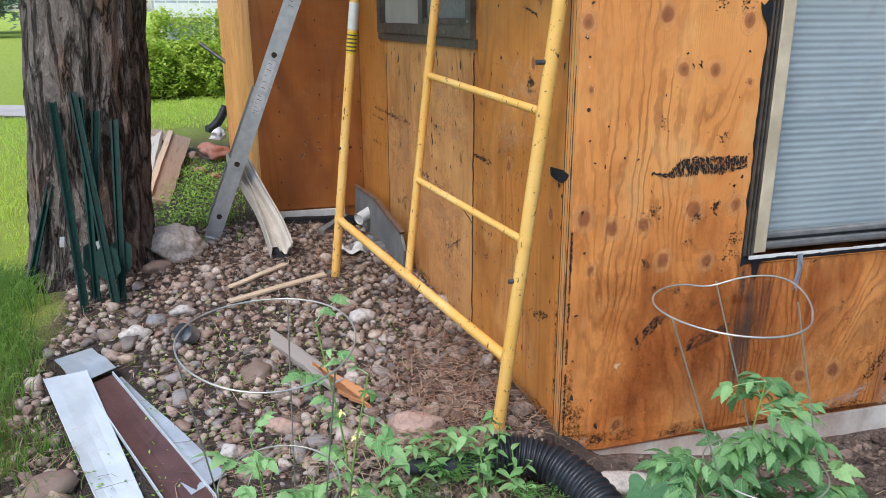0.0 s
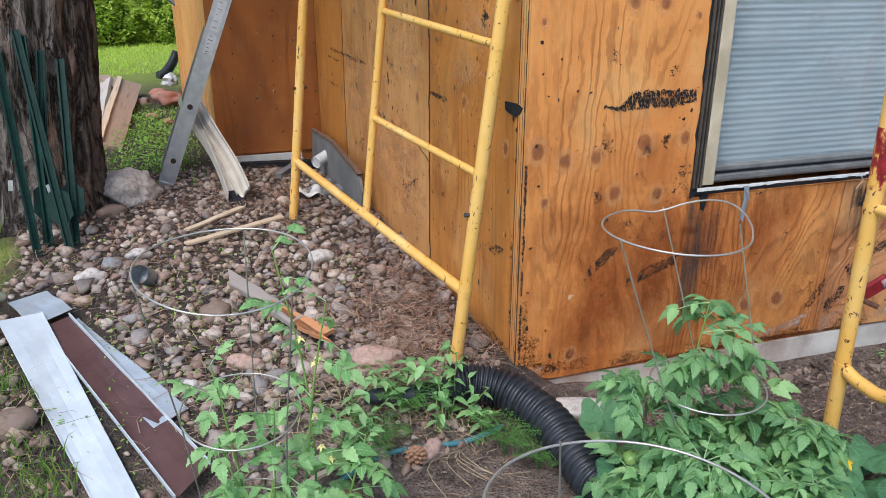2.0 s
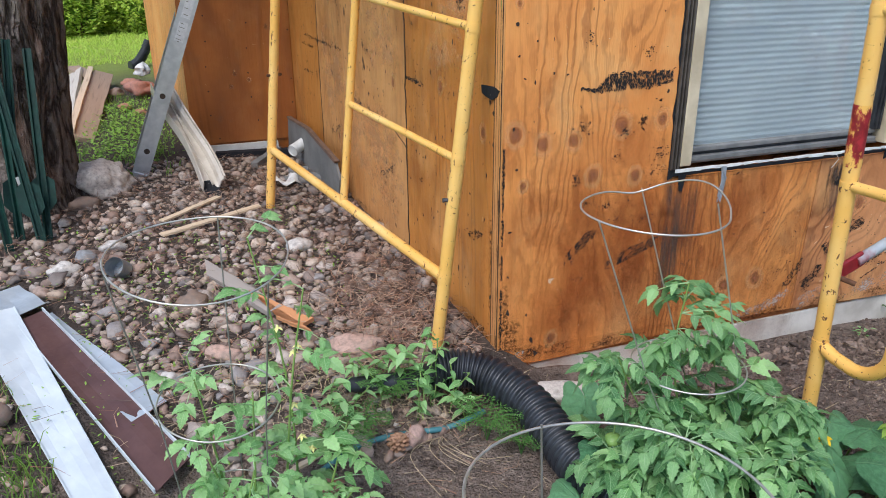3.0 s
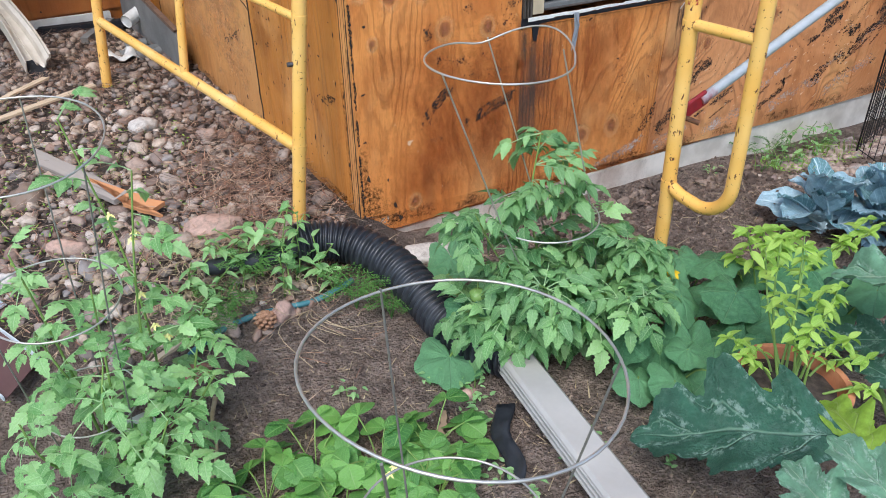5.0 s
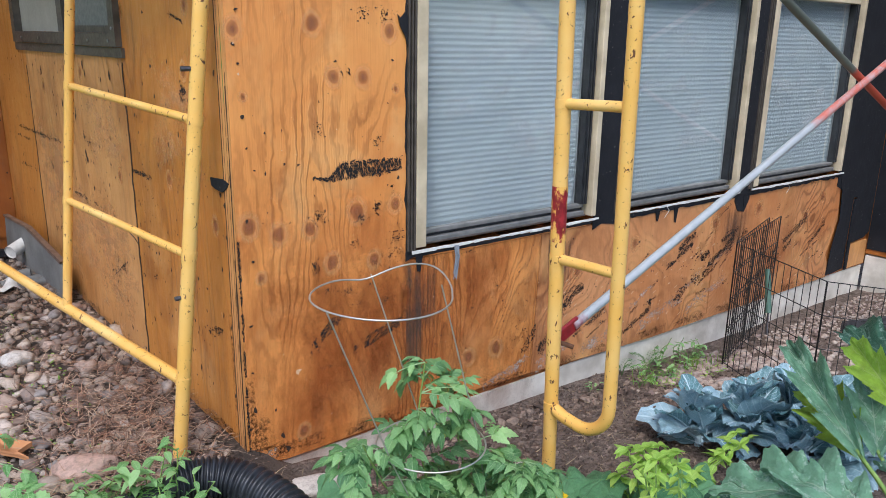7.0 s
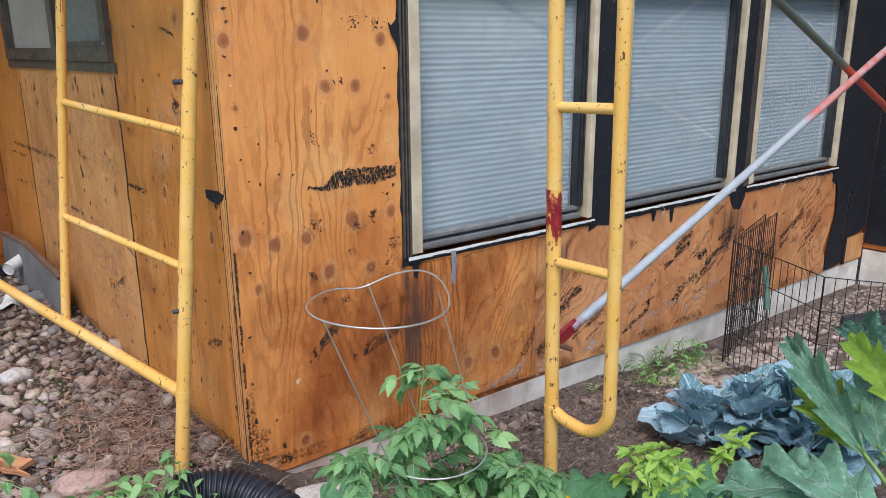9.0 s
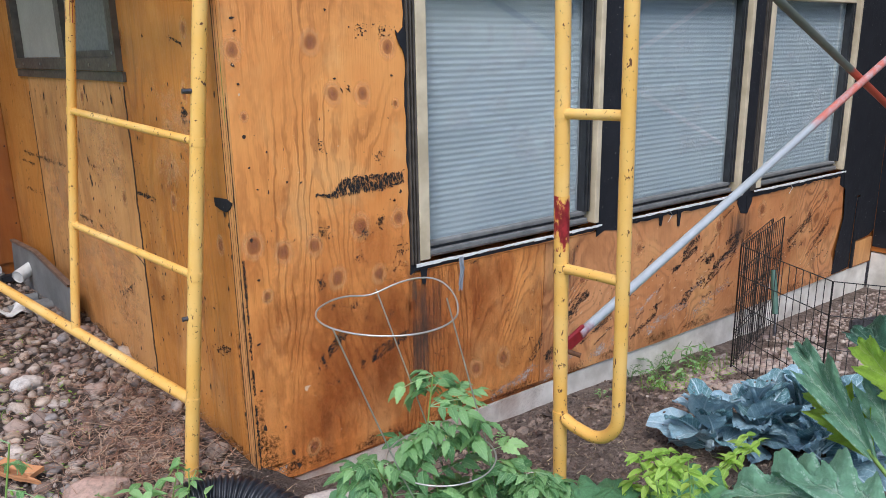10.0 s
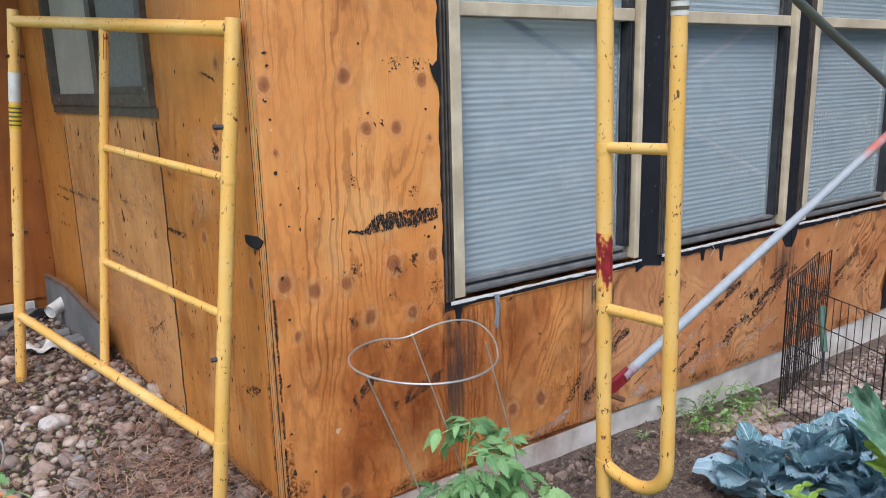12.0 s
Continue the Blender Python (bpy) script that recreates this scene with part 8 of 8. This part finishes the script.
def herbs():
    """Feathery carrot tops, weeds and seedlings along the bed edge."""
    r = random.Random(103)
    for cx, cy, n, h in ((-.36, -.06, 6, .12), (-.54, -.20, 8, .10), (-.47, -.15, 6, .10), (-.13, -.24, 7, .12), (-.06, -.32, 7, .10), (1.76, .0, 3, .08), (1.93, -.01, 3, .11), (2.16, -.07, 3, .09), (1.84, -.12, 3, .06), (1.66, -.17, 3, .04)):
        base = Vector((cx, cy, ground_z(cx, cy)))
        t = thing("feathery_weed", "feathery green weed tuft growing from the soil", "weed", "feathery weeds", at=base)
        s = Shape()
        for k in range(n):
            a = k * 2.4
            d = Vector((math.cos(a), math.sin(a), 0))
            path = smooth_path([Vector((0, 0, 0)), d * h * .25 + Vector((0, 0, h * .7)), d * h * .8 + Vector((0, 0, h * r.uniform(.6, .9)))], 9)
            s.tube(path, .0011, 4)
            for i in range(3, 10):
                for sg in (-1, 1):
                    side = Vector((-d.y, d.x, .15)) * sg
                    l = h * .34 * (1 - abs(i - 5) / 8)
                    for q in range(3):
                        p = path[i] + side * l * q / 3
                        for z in (-.5, .5):
                            blade(s, p, math.atan2(side.y + d.y * z * 2, side.x + d.x * z * 2), r.uniform(-.2, .4), h * .085, .4, .1)
        part("fronds", s, M_FERN, t)
    oval = []
    for k in range(3):
        s = Shape()
        strip_leaf(s, ID, 1.0, .46, 7, lambda q: math.sin(math.pi * min(1, q * .95 + .04) ** .7), .3, .7, .05, .02, 600 + k)
        oval.append(mesh("leaf", s, M_TOMATO_Y, True))
    for cx, cy, h, n in ((-.33, -.04, .18, 18), (-.44, .0, .13, 14), (-.25, -.10, .17, 16), (-.52, -.05, .12, 12), (-.30, -.12, .14, 14), (-.38, .03, .12, 14), (-.20, -.12, .15, 14), (-.27, -.02, .20, 16), (-.40, -.06, .14, 12), (-.16, -.16, .10, 10), (-.48, -.10, .12, 12), (-.235, -.06, .19, 14)):
        base = Vector((cx, cy, ground_z(cx, cy)))
        t = thing("weed_plant", "upright light green weed by the drain hose", "weed", "weeds", at=base)
        for q in range(2):
            path = smooth_path([Vector((0, 0, -.01)), Vector((r.uniform(-.02, .02), r.uniform(-.02, .02), h * .5)), Vector((r.uniform(-.05, .05), r.uniform(-.05, .05), h))], 8)
            part("stem", Shape().tube(path, .0017, 5), M_STEM, t)
            for k in range(n // 2):
                put(t, "leaf", oval[k % 3], spot(path[min(8, 2 + k)], k * 2.2 + q, r.uniform(-.4, .5), r.uniform(-.3, .3), r.uniform(.03, .055)))
    for cx, cy in ((.93, -.06), (1.50, -.05), (.66, -.30), (-.1, -.60), (-.08, -.78), (.06, -.95), (-.01, -.68), (-.04, -.73), (.04, -1.02), (-.10, -1.05), (.11, -1.0), (-.13, -.97), (-.30, -.55), (.30, -1.02), (.24, -1.10)):
        base = Vector((cx, cy, ground_z(cx, cy)))
        t = thing("weed_plant", "small green weed seedling on bare soil", "weed", "weeds", at=base)
        part("stem", Shape().tube([(0, 0, -.01), (0, 0, .03)], .0015, 5), M_STEM, t)
        for k in range(12):
            put(t, "leaf", oval[k % 3], spot(Vector((r.uniform(-.03, .03), r.uniform(-.03, .03), .008 + .003 * k)), k * 2.4, r.uniform(0, .6), 0, r.uniform(.014, .028)))
    for cx, cy, h, n in ((2.0, -.02, .17, 12), (2.14, -.04, .16, 12), (1.86, -.05, .10, 10), (2.08, -.13, .09, 10), (1.94, -.14, .08, 10), (2.24, -.06, .14, 10), (1.78, -.12, .06, 8)):
        base = Vector((cx, cy, ground_z(cx, cy)))
        t = thing("weed_plant", "leggy green weed against the concrete foundation", "weed", "foundation weeds", at=base)
        for q in range(3):
            path = smooth_path([Vector((0, 0, -.01)), Vector((r.uniform(-.03, .03), r.uniform(-.03, .03), h * .5)), Vector((r.uniform(-.08, .08), r.uniform(-.06, .04), h * r.uniform(.6, 1)))], 8)
            part("stem", Shape().tube(path, .0014, 5), M_STEM, t)
            for k in range(n // 2):
                put(t, "leaf", oval[k % 3], spot(path[min(8, 1 + k)], k * 2.2 + q, r.uniform(-.5, .5), r.uniform(-.4, .4), r.uniform(.018, .042)))
    # dried stems fanned on the soil
    base = Vector((-.25, -.20, ground_z(-.25, -.20) - .004))
    t = thing("dry_stalks", "bleached dry stalks fanned out on soil", "stalks", at=base)
    for k in range(6):
        a = -2.4 + k * .22 + r.uniform(-.1, .1)
        l = r.uniform(.12, .26)
        pts = smooth_path([(0, 0, .012), (math.cos(a - .3) * l * .35, math.sin(a - .3) * l * .35, .03), (math.cos(a) * l * .7, math.sin(a) * l * .7, .02 + r.uniform(0, .03)), (math.cos(a + .5) * l, math.sin(a + .5) * l, .006)], 8)
        part("stalk", Shape().tube(pts, .0011, 5), M_STRAW, t)
    twig = smooth_path([(-.585, -.41, -.08), (-.615, -.50, -.062), (-.63, -.58, -.075), (-.672, -.675, -.085)], 16)
    solid("twig", Shape().tube(twig, [.006 - .0002 * k for k in range(17)], 7), M_STRAW, "bare grey-brown twig lying on soil", "twig", smooth=True)
    ob = solid("paper_scrap", Shape().box((-.042, -.032, 0), (.042, .032, .0015), pose(0, 0, 0, 12, 8, 20)), M_WHITE, "torn white paper scrap on soil", "scrap")
    ob.location = (-.765, -.41, -.085)


herbs()

# ---- the distance: shrubs, lawn trees, the neighbours ----
def leaf_cloud(s, c, size, n, l, r, shell=.55, lump=.35):
    c = Vector(c)
    for _ in range(n):
        a, b = r.uniform(0, 6.28), math.asin(r.uniform(-.85, 1))
        d = Vector((math.cos(a) * math.cos(b), math.sin(a) * math.cos(b), math.sin(b)))
        k = (shell + (1 - shell) * r.random()) * (1 + lump * noise.noise(d * 2.4 + c))
        p = c + Vector((d.x * size[0], d.y * size[1], d.z * size[2])) * k
        blade(s, p, r.uniform(0, 6.28), r.uniform(-.7, .9), l * r.uniform(.6, 1.3), .6)


# Sunlight is put into the bright outer green, depth shade into the dark one.
M_SHRUB = leaf_shader("sunlit_shrub_leaf", (.30, .48, .05), (.68, .78, .16), None, .5, .5)
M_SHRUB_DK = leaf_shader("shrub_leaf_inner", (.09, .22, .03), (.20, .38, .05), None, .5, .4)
# Pale grey-green: the haze of distance is mixed into this leaf colour.
M_FARLEAF = leaf_shader("hazed_tree_leaf", (.22, .29, .22), (.36, .42, .34), None, .6, .4)


def shrubs():
    r = random.Random(71)
    for i, (x, y, w, h) in enumerate(((-2.15, 10.0, .7, .95), (-1.3, 10.2, .8, 1.12), (-.4, 10.0, .8, 1.12), (-1.75, 9.7, .6, .75), (-.9, 9.7, .55, .7), (-2.75, 10.6, .5, .62), (.5, 10.2, .8, 1.0))):
        t = thing("shrub", "dense yellow-green garden shrub with sunlight put into its leaf colour", "shrub", "shrubs", at=(x, y, ground_z(x, y)))
        # Inner leaves take the darker green as the shade inside the shrub.
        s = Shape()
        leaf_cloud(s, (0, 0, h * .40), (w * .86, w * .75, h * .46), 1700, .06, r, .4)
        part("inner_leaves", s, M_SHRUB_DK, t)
        s = Shape()
        leaf_cloud(s, (0, -.02, h * .44), (w, w * .85, h * .58), 4200, .055, r, .72, .5)
        for _ in range(16):
            a = r.uniform(0, 6.28)
            q = Vector((math.cos(a) * w * .6, math.sin(a) * w * .5, h * .95))
            leaf_cloud(s, q, (.12, .12, .16), 40, .07, r, .3)
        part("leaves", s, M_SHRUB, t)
        for k in range(5):
            a = k * 1.3
            part("stem", Shape().tube([(0, 0, -.05), (math.cos(a) * w * .3, math.sin(a) * w * .3, h * .5)], [.02, .008], 6), M_BARK, t)


def far_trees():
    r = random.Random(73)
    for i, (x, y, h, w) in enumerate(((-13, 42, 9, 3.2), (-9.5, 46, 10, 3.5), (-17, 40, 8, 3), (-6.5, 50, 11, 3.6), (-21, 44, 10, 3.5), (3, 48, 10, 3.5), (-11, 36, 5, 2.2), (-1.5, 38, 9, 2.6))):
        t = thing("far_tree", "tree far behind the lawn with haze put into its green", "tree", "far trees", at=(x, y, 0))
        part("trunk", Shape().tube([(0, 0, -.2), (.1, 0, h * .3), (0, .1, h * .8)], [.22, .16, .04], 8), M_BARK, t, smooth=True)
        for k in range(4):
            a = k * 1.7
            part("limb", Shape().tube([(0, 0, h * .3), (math.cos(a) * w * .4, math.sin(a) * w * .4, h * .5)], [.09, .03], 6), M_BARK, t)
        s = Shape()
        for k in range(16):
            a, e = r.uniform(0, 6.28), r.random()
            c = (math.cos(a) * w * .55 * (1 - e * .5), math.sin(a) * w * .55 * (1 - e * .5), h * (.12 + .78 * e))
            leaf_cloud(s, c, (w * .45, w * .45, h * .14), 150, .42, r, .5)
        part("crown", s, M_FARLEAF, t)


M_SIDING = plain("grey_siding", (.44, .47, .50), (.38, .41, .44), .7, 0, 2, .1)
M_RAILWHITE = plain("white_painted_rail", (.82, .82, .82), (.74, .74, .75), .5, 0, 4, .05)
M_DARKGLASS = plain("dark_window_glass", (.10, .13, .15), (.16, .19, .21), .15, 0, 3, .02)
M_PATH = plain("pale_concrete_path", (.52, .48, .44), (.42, .39, .36), .9, 0, 3, .2)


def neighbour():
    t = thing("neighbour_house", "grey neighbouring house with a white railed deck", "house", at=(-1.6, 31, 0))
    part("wall", Shape().box((-1.9, 1.6, -.1), (7, 9, 6)), M_SIDING, t)
    part("roof", Shape().prism([(-2.6, 6), (7.6, 6), (2.5, 8.6)], 1.2, 9.4, Matrix(((1, 0, 0, 0), (0, 0, 1, 0), (0, 1, 0, 0), (0, 0, 0, 1)))), M_WFRAME, t)
    deck = part("deck", Shape().box((-1.75, 0, .98), (4, 1.6, 1.08)), M_RAILWHITE, t, "white boarded deck")
    part("parapet", Shape().box((-1.7, -.02, 1.09), (4, .03, 1.52)), M_RAILWHITE, deck)
    part("top_rail", Shape().box((-1.78, -.06, 1.60), (4, .06, 1.70)), M_RAILWHITE, deck)
    for k in range(14):
        x = -1.7 + k * .42
        part("baluster", Shape().box((x, -.02, 1.52), (x + .05, .03, 1.60)), M_RAILWHITE, deck)
    for x in (-1.6, .4, 2.4):
        part("post", Shape().box((x, .1, -.1), (x + .12, .22, .98)), M_RAILWHITE, t)
    for x, w in ((-1.1, .55), (-.2, .9), (1.2, .9)):
        o = part("window", Shape().box((x, 1.55, 1.7), (x + w, 1.6, 2.9)), M_DARKGLASS, t)
        part("frame", Shape().box((x - .08, 1.53, 1.62), (x, 1.61, 2.98)), M_RAILWHITE, o)
        part("frame", Shape().box((x + w, 1.53, 1.62), (x + w + .08, 1.61, 2.98)), M_RAILWHITE, o)
    p = Shape()
    p.prism([(-16, 13.6), (-3.0, 7.85), (-2.9, 8.95), (-16, 11.9)], .06, .10)
    solid("garden_path", p, M_PATH, "pale concrete path across the lawn", "path", kind="structure")


shrubs()
far_trees()
neighbour()
r_ = random.Random(77)
for x, y, w, h in ((-4.1, 8.3, .25, .3), (-3.75, 8.1, .18, .2)):
    t = thing("shrub", "small dark green shrub beside the path", "shrub", "path shrubs", at=(x, y, .07))
    s = Shape()
    leaf_cloud(s, (0, 0, h * .5), (w, w, h * .5), 400, .06, r_, .4)
    part("leaves", s, M_SHRUB_DK, t)
    part("stem", Shape().tube([(0, 0, -.03), (0, 0, h * .4)], .01, 6), M_BARK, t)

# ---- the lie of the land: garden, yard and street are laid on the slope that the house stands in ----
SITE = Matrix.Translation((-.040, -.067, .026)) @ Matrix.Rotation(radians(.85), 4, "Z") @ Matrix.Rotation(radians(.44), 4, "Y") @ Matrix.Rotation(radians(.38), 4, "X")
SETTLED = ("wall", "window", "foundation", "blind", "roof", "scaffold", "brace", "pen")
bpy.context.view_layer.update()
for ob in list(bpy.data.objects):
    if ob.parent is None and ob.type in ("MESH", "EMPTY") and ob.get("category") not in SETTLED:
        ob.matrix_world = SITE @ ob.matrix_world
